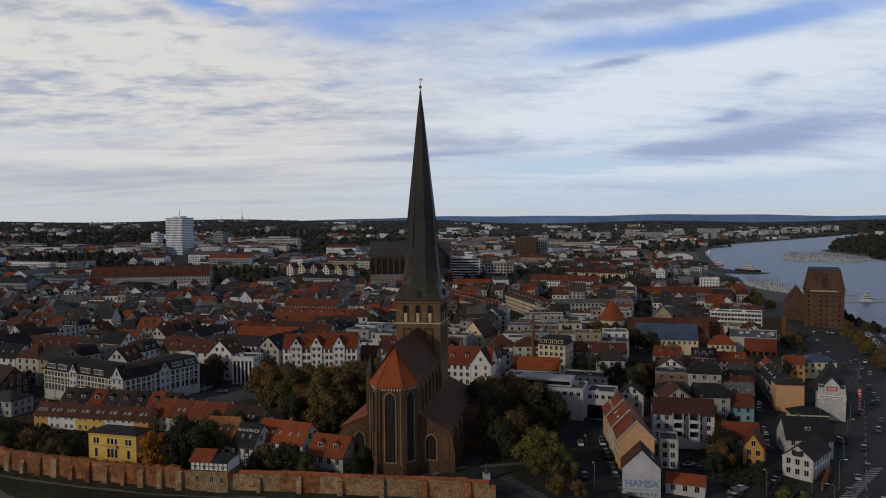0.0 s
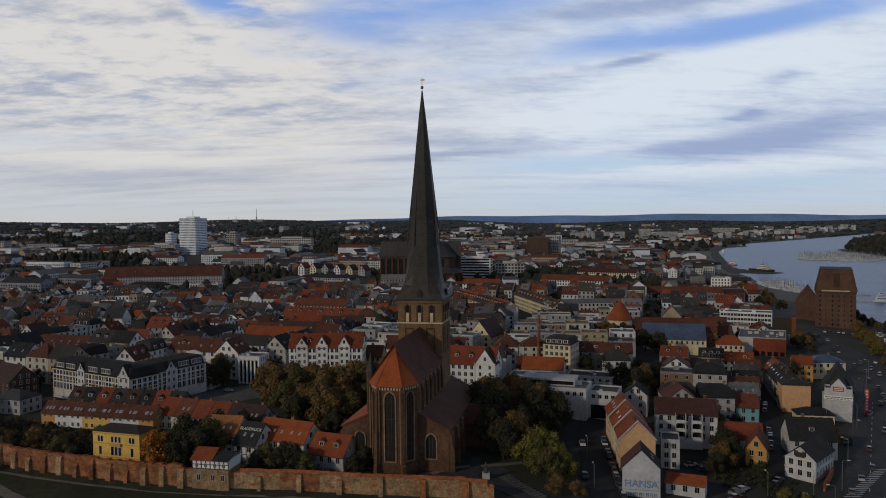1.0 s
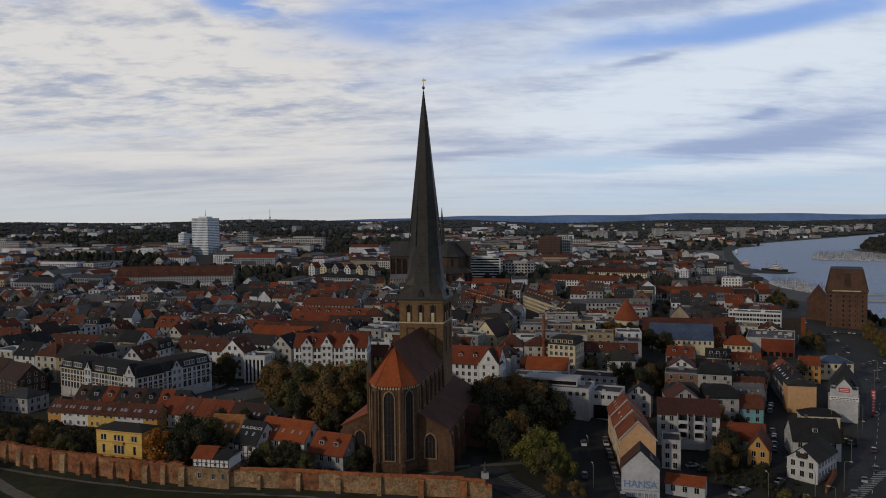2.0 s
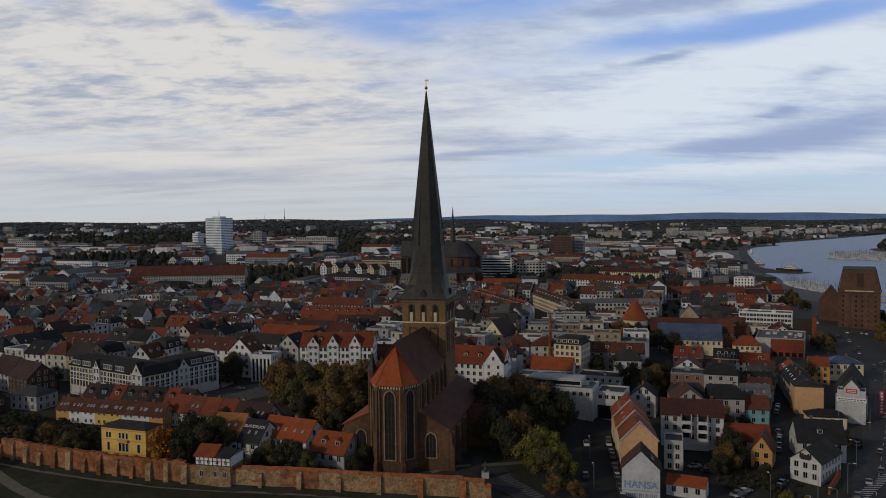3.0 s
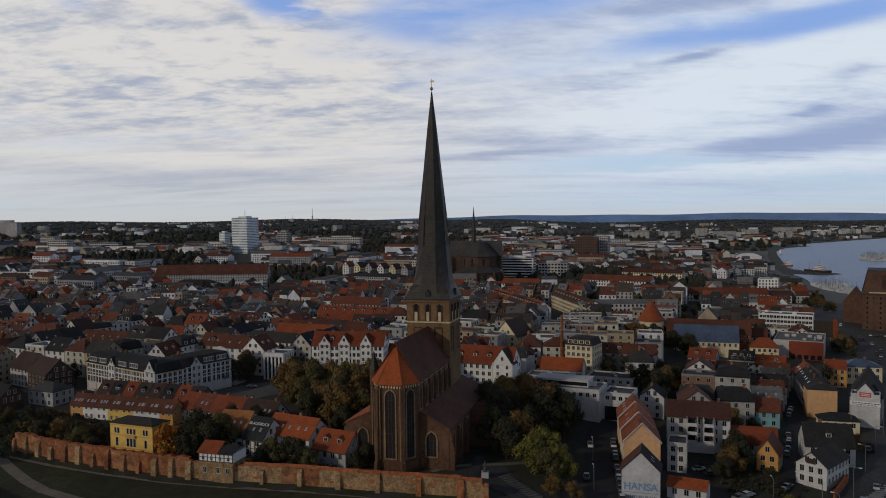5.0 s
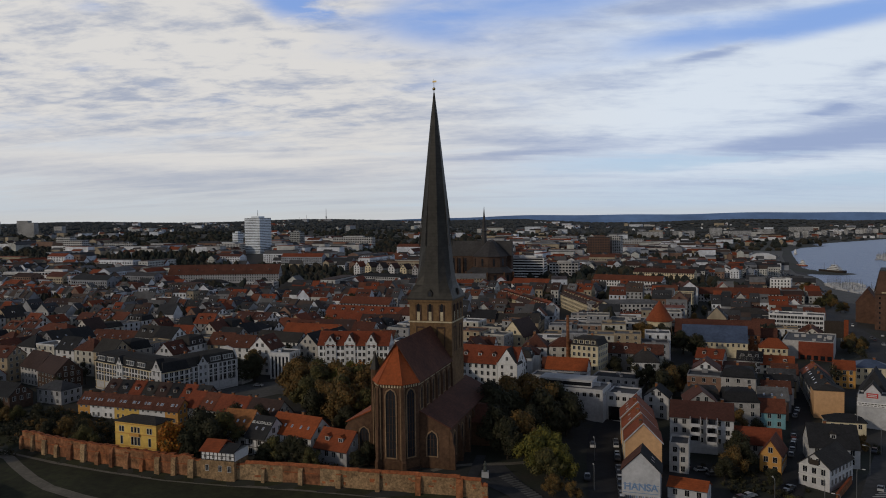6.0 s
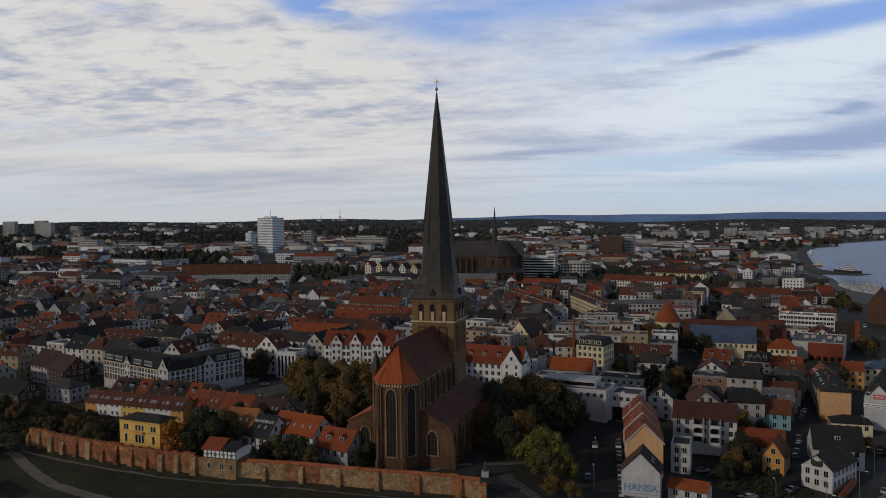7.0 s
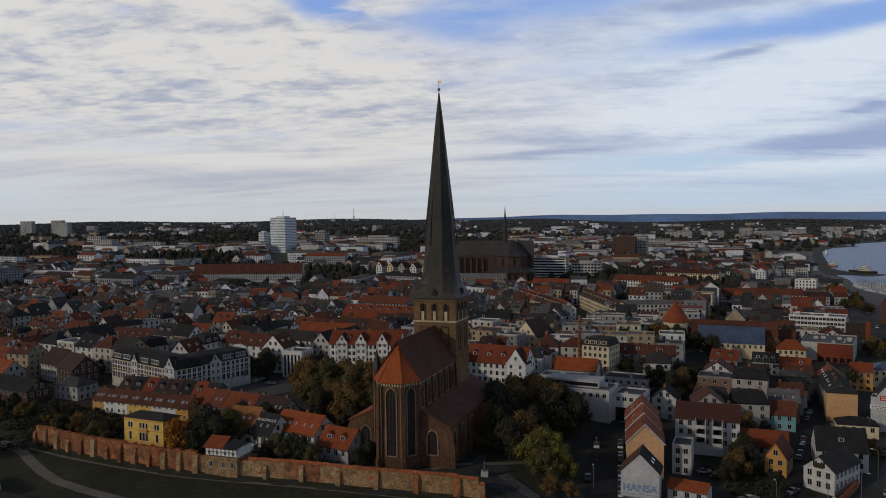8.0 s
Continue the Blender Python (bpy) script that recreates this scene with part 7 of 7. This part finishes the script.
def ships():
    def hull(s, L, w, d, m=0):
        ring = lambda k, z: [(-L / 2 * 0.98, -w / 2 * k, z), (L * 0.25, -w / 2 * k, z), (L / 2, 0, z), (L * 0.25, w / 2 * k, z), (-L / 2 * 0.98, w / 2 * k, z)]
        s.solid([ring(0.75, -1.0), ring(1.0, d * 0.6), ring(1.0, d)], m)

    def ship(x, y, rot, L, label, name="ship", paint="hull"):
        root = thing(name, pose(x, y, SEA, 0, 0, rot), label, "ship")
        s = Shape(paint)
        hull(s, L, L * 0.19, L * 0.09)
        part("hull", s, root)
        c = Shape("white", "glass")
        for k, (a, b) in enumerate(((-0.34, 0.12), (-0.28, 0.04), (-0.2, -0.02))):
            z = L * 0.09 + k * 2.6
            c.box(L * a, L * b, -L * 0.075 + k * 0.4, L * 0.075 - k * 0.4, z, z + 2.5)
            c.box(L * a + 0.5, L * b + 0.04, -L * 0.075 + k * 0.4 - 0.04, L * 0.075 - k * 0.4 + 0.04, z + 1.2, z + 2.0, 1)
        part("superstructure", c, root)
        m = Shape("metal")
        m.tube([(-L * 0.1, 0, L * 0.1), (-L * 0.1, 0, L * 0.42)], [0.4, 0.12], 6)
        m.tube([(L * 0.28, 0, L * 0.08), (L * 0.28, 0, L * 0.33)], [0.3, 0.1], 6)
        part("mast", m, root)
        return root

    ship(497, 1140, 118, 44, "moored dark museum ship with pale superstructure", paint="timber")
    ship(512, 1290, 110, 24, "small dark moored tug")
    ship(438, 731, -4, 18, "white passenger boat moored at a jetty", paint="white")
    ship(640, 1660, 65, 30, "grey coaster moored at quay")
    rnd = random.Random(9)
    b = Shape("hull", "metal")
    for _ in range(1500):
        if rnd.random() < 0.7:
            p, w = rnd.random() ** 0.8, rnd.random()
            x = 690 + 150 * p + (90 + 70 * p) * w
            y = 1420 - 20 * p + (190 + 80 * p) * w - 60 * math.sin(p * 3.14) * (1 - w)
            if float(river_depth([x], [y])[0]) < 1:
                continue
        else:
            x, y = rnd.uniform(380, 470), rnd.uniform(780, 960)
            if not 2 < float(river_depth([x], [y])[0]) < 40:
                continue
        t = rnd.uniform(0, 6.28)
        L, w = rnd.uniform(7, 12), rnd.uniform(2.4, 3.4)
        c, s = math.cos(t), math.sin(t)
        b.solid([[(x + p * c * k - q * s * k, y + p * s * k + q * c * k, z) for p, q in ((-L / 2, -w / 2), (L * 0.2, -w / 2), (L / 2, 0), (L * 0.2, w / 2), (-L / 2, w / 2))] for k, z in ((0.85, SEA - 0.2), (1, SEA + 1.1), (0.6, SEA + 1.9))])
        b.box(x - 0.07, x + 0.07, y - 0.07, y + 0.07, SEA + 1, SEA + rnd.uniform(6, 11), 1)
    single("sailing_boats", b, "crowd of small moored sailing boats in marinas", "boats", "stuff")
    for x, y, L, rot in ((440, 738, 56, -4), (440, 797, 46, -4)):
        p = Shape("concrete")
        p.box(-L / 2, L / 2, -4, 4, -2, 1.4)
        single("pier", p, "low concrete harbour pier", "pier", "structure", pose(x, y, SEA, 0, 0, rot))
    q = Shape("hull")
    for _ in range(620):
        u = rnd.random()
        x = float(np.interp(u, [0, 0.35, 0.6, 1], [360, 405, 455, 580])) + rnd.uniform(-55, 5)
        y = float(np.interp(u, [0, 0.35, 0.6, 1], [840, 1040, 1240, 1620])) + rnd.uniform(-25, 25)
        if float(river_depth([x], [y])[0]) > -3 or math.hypot(x - 513, y - 1480) < 36:
            continue
        z, t, L = ground(x, y) + 0.2, radians(rnd.choice((60, 150))), rnd.uniform(1.8, 3.2)
        c, s = math.cos(t), math.sin(t)
        q.solid([[(x + (a * c - b * s) * k, y + (a * s + b * c) * k, z + h) for a, b in ((-L, -0.9), (L, -0.9), (L, 0.9), (-L, 0.9))] for k, h in ((1, 0.0), (1, 0.9), (0.7, 1.6))])
    single("quay_clutter", q, "cars and stalls crowded on the quay", "vehicles", "stuff")
    t = Shape("white")
    t.solid([[(p * k, q * k, z) for p, q in ((-28, -14), (28, -14), (28, 14), (-28, 14))] for k, z in ((1, -1), (1, 6), (0.5, 11), (0.05, 12.5))])
    single("tent", t, "large white event tent on the quay", "tent", "", pose(513, 1480, -11, 0, 0, -15) @ Matrix.Diagonal((0.8, 0.9, 0.95, 1)))


ships()
mast = Shape("concrete", "red_sign")
mast.tube([(0, 0, -5), (0, 0, 46), (0, 0, 47), (0, 0, 95)], [3.6, 3.0, 1.8, 1.0], 8)
mast.tube([(0, 0, 44), (0, 0, 50)], [5, 4.5], 10)
single("radio_mast", mast, "slender radio mast on the skyline", "mast", "", pose(-960, 4280, 40))
for x, y, tall in ((-1120, 4300, 52), (-1075, 4290, 60)):
    q = Shape("metal")
    q.tube([(0, 0, -5), (0, 0, tall)], [1.2, 0.7], 6)
    single("aerial", q, "thin steel aerial on the skyline", "mast", "", pose(x, y, 38))
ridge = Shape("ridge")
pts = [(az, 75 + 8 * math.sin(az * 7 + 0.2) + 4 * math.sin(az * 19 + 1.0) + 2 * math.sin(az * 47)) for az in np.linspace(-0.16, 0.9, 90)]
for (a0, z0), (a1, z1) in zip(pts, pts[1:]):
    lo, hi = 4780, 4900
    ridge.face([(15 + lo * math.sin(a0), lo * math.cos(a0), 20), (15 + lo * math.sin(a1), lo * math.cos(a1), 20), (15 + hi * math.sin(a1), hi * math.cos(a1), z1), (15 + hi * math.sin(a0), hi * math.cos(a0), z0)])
single("backdrop", ridge, "wooded ridge coloured with blue haze on the horizon", "hills", "structure")
far_town()
far_woods()


# ---------------------------------------------------------------- cars
def make_car(tall=1.0, length=4.3):
    root = thing("car", pose(0, 0, 0), "parked car in a street of the old town", "car")
    a, w = length / 2, 0.88
    s = Shape("car", "glass")
    side = [(-a, 0.35), (-a + 0.08, 0.75), (-a + 0.5, 0.92), (a - 1.25, 0.95), (a - 0.2, 0.78), (a, 0.55), (a, 0.3), (-a, 0.28)]
    s.solid([[(x, y, z * tall) for x, z in side] for y in (-w, w)])
    part("body", s, root)
    g = Shape("glass", "car")
    top = [(-a + 0.45, 0.9), (-a + 0.85, 1.38), (a - 2.1, 1.42), (a - 1.2, 0.92)]
    g.solid([[(x, y * (0.97 if z < 1 else 0.78), z * tall) for x, z in top] for y in (-w, w)])
    g.box(-a + 0.95, a - 2.1, -w * 0.75, w * 0.75, 1.385 * tall, 1.44 * tall, 1)
    part("cabin", g, root)
    t = Shape("rubber")
    t.tube([(0, -0.11, 0), (0, 0.11, 0)], [0.32, 0.32], 10)
    me = t.mesh("wheel")
    for x in (-a + 0.8, a - 0.8):
        for y in (-w + 0.08, w - 0.08):
            part("wheel", me, root, m=pose(x, y, 0.32))
    return root


CARS = [make_car(), make_car(1.0, 4.6), make_car(1.25, 4.8)]
NEXT_CAR = [0]


def park(x, y, turn, z=None, group="parked cars"):
    i = NEXT_CAR[0]
    NEXT_CAR[0] += 1
    here = pose(x, y, (ground(x, y) + 0.16) if z is None else z, 0, 0, turn)
    if i < 3:
        CARS[i].matrix_basis = here
        return tagged(CARS[i], group=group)
    kind = CARS[(i * 5 + i // 4) % 3]
    return tagged(copy_thing(kind, here), group=group)


crnd = random.Random(31)
for i in range(16):
    t = i / 15
    if crnd.random() < 0.85:
        park(53.5 + 7.0 * t + 0.4, 200 + 62 * t, 84 + crnd.uniform(-2, 2), group="cars along the lane")
park(52, 251, 84)
park(47, 222, 264)
for i in range(13):
    t = i / 12
    if crnd.random() < 0.75:
        park(114.6 + 26 * t + crnd.uniform(-0.3, 0.3), 249 + 66 * t + crnd.uniform(-1, 1), 68 + crnd.uniform(-3, 3), group="cars along the terrace")
for x, y, a in ((84, 206, 20), (86.5, 209.5, 25), (88, 213, 25), (91, 216, 30), (85.5, 232, 10), (83, 236, 12), (88, 235, 10), (79, 239, 100), (103, 221, 40), (105, 224, 40), (106, 210, 60), (82, 202, 15)):
    park(x, y, a, group="cars in a yard")
for x, y, a in ((122, 215, 62), (131, 226, 62), (126, 205, 242), (140, 236, 62), (112, 190, 245), (150, 255, 62), (168, 276, 60), (176, 300, 240), (196, 322, 60), (206, 345, 240), (118, 200, 65), (146, 262, 240), (221, 381, 60), (228, 388, 240), (223.8, 373.7, 60), (211, 361, 240), (200, 331, 60), (177, 289, 60), (240, 405, 60), (253, 430, 240), (262, 447, 60), (190, 316, 240)):
    park(x, y, a, group="cars on the riverside road")
for i in range(22):
    t = i / 21
    if crnd.random() < 0.7:
        park(float(np.interp(t, [0, 0.3, 0.6, 1], [222, 239, 246, 262])) + crnd.choice((-4.5, -1.2, 4.0, 7.5)), 388 + 170 * t, 68 + crnd.uniform(-4, 4), group="cars on the riverside road")
for i in range(14):
    park(268 + i * 2.6, 512 - i * 1.1, 65 + crnd.uniform(-5, 5), group="cars before the warehouse")
for k in range(5):
    for i in range(36):
        if crnd.random() < 0.75:
            u, v = i * 2.7, k * 8.5
            park(262 + u * 0.42 + v * 0.9, 420 + u * 0.9 - v * 0.42, -25 + crnd.choice((0, 180)), group="cars in the riverside car park")
for i, (x, y) in enumerate(((-72, 331), (-68, 333), (-84, 326), (-21, 322), (-17, 323), (-25, 321))):
    park(x, y, -15 + 4 * i, group="cars by the square")
for i in range(18):
    park(300 + i * 2.3, 520 + i * 5.5, 62 + crnd.uniform(-4, 4), group="cars on the riverside road")


# ---------------------------------------------------------------- road paint, lamps
def painted(name, spots, label):
    s = Shape("paint")
    for x, y, turn, L, w in spots:
        c, n = math.cos(radians(turn)), math.sin(radians(turn))
        s.face([(x + p * c - q * n, y + p * n + q * c, ground(x + p * c - q * n, y + p * n + q * c) + 0.22) for p, q in ((-L / 2, -w / 2), (L / 2, -w / 2), (L / 2, w / 2), (-L / 2, w / 2))])
    single(name, s, label, "road marking", "structure")


painted("hatching", [(117.5 + i * 1.55, 209 + i * 1.62, 4, 5.2 - i * 0.08, 0.6) for i in range(17)], "white hatched area painted on the road")
painted("lane_marking", [(120 + i * 4.6, 186 + i * 7.8, 59.5, 3.5, 0.2) for i in range(18)] + [(110 + i * 4.6, 186 + i * 7.8, 59.5, 3.5, 0.2) for i in range(18)], "white dashed lane lines on the road")


def lamp_post(x, y, turn, tall=9.0):
    root = thing("street_lamp", pose(x, y, ground(x, y), 0, 0, turn), "tall grey street lamp beside the road", "street lamp", "lamps along the road")
    s = Shape("metal")
    s.tube([(0, 0, -0.5), (0, 0, tall - 0.6), (0.3, 0, tall - 0.1), (1.5, 0, tall)], [0.12, 0.08, 0.07, 0.05], 6)
    part("pole", s, root)
    h = Shape("sash", "glass")
    h.box(1.3, 2.1, -0.14, 0.14, tall - 0.08, tall + 0.1)
    part("lamp_head", h, root)


for i in range(9):
    lamp_post(107 + i * 13.5, 196 + i * 21.5, -30 if i % 2 else 150)
for x, y in ((96.5, 212), (110.5, 214), (48, 214), (51, 238), (150, 283)):
    lamp_post(x, y, 90, 7.0)


# ---------------------------------------------------------------- half-timbered house on the wall
def timber_front(root, L, z0, z1, y, bays, name="timber_frame"):
    s = Shape("timber")
    s.box(-L / 2, L / 2, y - 0.08, y, z0, z0 + 0.22)
    s.box(-L / 2, L / 2, y - 0.08, y, z1 - 0.22, z1)
    s.box(-L / 2, L / 2, y - 0.07, y, (z0 + z1) / 2 - 0.08, (z0 + z1) / 2 + 0.08)
    for i in range(bays + 1):
        u = -L / 2 + L * i / bays
        s.box(u - 0.11, u + 0.11, y - 0.09, y, z0, z1)
    part(name, s, root, "black timber framing")


def wall_house():
    root = thing("wall_house", pose(-58.2, 212.2, -0.6, 0, 0, -12), "half-timbered house on a stone base built onto the wall", "house")
    s = Shape("stone_wall", "brick_wall")
    s.box(-5.4, 5.4, -2.2, 5.5, -2.0, 5.6)
    part("stone_base", s, root, "tan stone base storey")
    w = Shape("white")
    w.box(-5.4, 5.4, -2.0, 5.4, 5.6, 8.2)
    part("wall", w, root)
    timber_front(root, 10.7, 5.65, 8.2, -2.0, 8)
    r = Shape("orange", "slate")
    r.along_x([(-2.7, 8.1), (1.8, 10.4), (6.0, 8.1), (6.0, 8.35), (1.8, 10.7), (-2.7, 8.35)], -5.7, 0.9)
    part("roof", r, root, "orange tiled roof")
    r = Shape("slate")
    r.along_x([(-2.7, 8.1), (1.8, 9.6), (6.0, 8.1), (6.0, 8.35), (1.8, 9.9), (-2.7, 8.35)], 1.0, 5.7)
    part("roof", r, root, "dark slate roof")
    put_windows(root, [(u, -2.02, 6.2, 0) for u in (-4.0, -1.35, 1.35, 4.0)], 0.7, 1.0)
    put_windows(root, [(u, -2.22, 2.6, 0) for u in (-3.4, 0.8, 3.8)], 1.0, 1.6)


wall_house()
timber_front(sl, 7.9, 0.2, 5.0, -5.5, 5)


# lettering
def bars(parent, m, rows, name="lettering", mat="sash"):
    for x, z, L, h in rows:
        s = Shape(mat)
        s.box(x, x + L, -0.03, 0.02, z, z + h)
        part(name, s, parent, m=m)


slope = math.degrees(math.atan2(5.2, 5.5))


def word(parent, text, size, m, mat, name, bold=0.08):
    c = bpy.data.curves.new(name, "FONT")
    c.offset = bold
    c.body, c.size, c.extrude, c.align_x, c.align_y = text, size, 0.015, "CENTER", "BOTTOM"
    tmp = new(name, c)
    me = bpy.data.meshes.new_from_object(tmp.evaluated_get(bpy.context.evaluated_depsgraph_get()))
    bpy.data.objects.remove(tmp)
    me.materials.clear()
    me.materials.append(M[mat])
    part(name, me, parent, m=m)


word(sl, "BLAUDRUCK", 1.35, pose(0, -2.5, 8.93, slope), "sash", "roof_word", 0.015)
gable = pose(-4.03, 0, 0, 90, 0, -90)
band = Shape("blue_paint")
band.box(-4.8, 4.8, -0.01, 0.012, 0.0, 0.16)
for z in (2.0, 4.35):
    part("graffiti_band", band.mesh("graffiti_band"), hz, m=pose(-4.02, 0, z, 0, 0, -90))
word(hz, "HANSA", 2.75, gable @ Matrix.Translation((0, 2.3, 0)), "blue_paint", "graffiti_word")
grnd = random.Random(3)
for i in range(16):
    s = Shape("blue_paint" if i % 3 == 0 else "metal")
    u = -4.6 + i * 0.58
    s.solid([[(u, -0.012, z0), (u + 0.22, -0.012, z0), (u + 0.22 + d, -0.012, z0 + 1.2), (u + d, -0.012, z0 + 1.2)] for z0, d in ((0.1, grnd.uniform(-0.3, 0.3)),)] * 1 + [[(u, 0.0, 0.1), (u + 0.22, 0.0, 0.1), (u + 0.22, 0.0, 1.3), (u, 0.0, 1.3)]])
    part("graffiti_stroke", s, hz, m=pose(-4.02, 0, 0, 0, 0, -90))

# signs on the commercial front
front = pose(-3.64, 0, 0, 0, 0, -90)
s = Shape("red_sign")
s.box(-1.9, 1.9, -0.18, 0.0, 11.6, 13.3)
part("sign", s, sg, "red sign board", m=front)
bars(sg, front @ pose(0, -0.19, 0), [(-1.5, 12.6, 3.0, 0.3), (-1.5, 12.0, 3.0, 0.3)])
s = Shape("white")
s.box(-5.0, 5.0, -0.35, 0.0, 8.3, 9.9)
part("sign", s, sg, "white name board", m=front)
bars(sg, front @ pose(0, -0.36, 0), [(-4.5 + i * 1.05, 9.2, 0.8, 0.3) for i in range(9)] + [(-4.2 + i * 1.2, 8.6, 0.9, 0.2) for i in range(7)], mat="timber")
pyl = thing("advertising_pylon", pose(175, 300, ground(175, 300), 0, 0, -25), "tall red advertising pylon beside the road", "sign")
s = Shape("red_sign")
s.box(-0.75, 0.75, -0.25, 0.25, 0, 10.5)
part("board", s, pyl)
bars(pyl, pose(0, -0.27, 0), [(-0.4, 2 + i * 1.2, 0.8, 0.7) for i in range(7)])
bill = thing("billboard", pose(222, 473, ground(222, 473), 0, 0, -25), "dark billboard with an orange edge on posts", "billboard")
s = Shape("timber", "orange")
s.box(-6, 4.5, -0.3, 0.3, 5, 15)
s.box(4.5, 7, -0.3, 0.3, 5, 16, 1)
part("board", s, bill)
s = Shape("metal")
s.box(-4, -3.6, -0.2, 0.2, -1, 5)
part("post", s.mesh("post"), bill)
part("post", s.mesh("post"), bill, m=pose(7, 0, 0))


# ---------------------------------------------------------------- churchyard
st = Shape("bronze", "concrete")
st.box(-1.0, 1.0, -1.0, 1.0, -0.5, 1.6, 1)
st.solid([st.ngon(9, r, z) for r, z in ((0.55, 1.6), (0.5, 2.4), (0.34, 3.0), (0.45, 3.6), (0.2, 4.0), (0.22, 4.4), (0.03, 4.7))])
single("monument", st, "small bronze monument on a stone plinth", "monument", "", pose(17.5, 215, ground(17.5, 215)))
steps = thing("steps", pose(0, 0, 0), "stone steps down from the churchyard", "steps", kind="structure")
for i in range(12):
    x, y = 23 + i * 0.75, 217 - i * 1.25
    s = Shape("paving")
    s.box(-1.8, 1.8, -0.35, 0.35, -0.6, 0.16)
    part("step", s, steps, m=pose(x, y, ground(x, y) + 0.12, 0, 0, 30))
low = thing("churchyard_wall", pose(0, 0, 0), "low brick churchyard wall with orange coping", "wall", kind="structure")
ax, ay, bx, by = 27, 200, 44, 198
L, turn = math.hypot(bx - ax, by - ay), math.degrees(math.atan2(by - ay, bx - ax))
s = Shape("brick_wall", "orange")
s.box(-L / 2, L / 2, -0.25, 0.25, -1.5, 1.3)
s.box(-L / 2, L / 2, -0.36, 0.36, 1.3, 1.5, 1)
part("wall_panel", s, low, m=pose((ax + bx) / 2, (ay + by) / 2, min(ground(ax, ay), ground(bx, by)) + 0.3, 0, 0, turn))
gw = thing("garden_wall", pose(0, 0, 0), "red brick garden wall beside the white house", "wall", kind="structure")
s = Shape("brick_wall", "orange")
s.box(-9, 9, -0.25, 0.25, -2, 2.0)
s.box(-9, 9, -0.34, 0.34, 2.0, 2.2, 1)
part("wall_panel", s, gw, m=pose(120, 224, ground(118, 222), 0, 0, 55))


# ---------------------------------------------------------------- balconies of the apartment house
ap = thing("balcony_tower", pose(88.2, 253.6, -2.0, 0, 0, -15), "white stacked balconies on an apartment house front", "balconies")
s = Shape("old_white")
s.box(-4.5, 4.5, -1.2, 1.0, -2.5, 0.6)
part("plinth", s, ap)
for k in range(3):
    for u in (-2.6, 2.6):
        s = Shape("old_white", "glass")
        z = 0.6 + k * 2.8
        s.box(u - 1.7, u + 1.7, -1.6, 0.9, z, z + 0.2)
        s.box(u - 1.7, u + 1.7, -1.6, -1.45, z + 0.2, z + 1.1)
        for e in (-1, 1):
            s.box(u + e * 1.6 - 0.1, u + e * 1.6 + 0.1, -1.6, 0.9, z + 0.2, z + 2.8)
        s.box(u - 1.0, u + 1.0, 0.8, 0.9, z + 0.2, z + 2.3, 1)
        part("balcony", s, ap)
# tall slim factory chimney of brick
ch = Shape("brick_wall")
ch.tube([(0, 0, -1), (0, 0, 26)], [1.0, 0.65], 10)
single("factory_chimney", ch, "slim tall brick factory chimney", "chimney", "", pose(54, 366, ground(54, 366)))
# pavilion portico
pav = thing("portico", pose(-78.6, 342.0, ground(-78, 342), 0, 0, -12), "pale portico with tall square columns", "portico")
for i in range(6):
    s = Shape("white")
    s.box(-4.6 + i * 1.84 - 0.35, -4.6 + i * 1.84 + 0.35, -0.9, -0.3, -1, 10.6)
    part("column", s, pav)
s = Shape("white")
s.box(-5.2, 5.2, -1.1, 0.2, 10.6, 12.3)
part("entablature", s, pav)
s = Shape("glass")
for i in range(5):
    s.box(-4.6 + i * 1.84 + 0.36, -4.6 + (i + 1) * 1.84 - 0.36, -0.42, -0.3, 0.6, 10.2)
part("glazing", s, pav, "tall dark glazing")
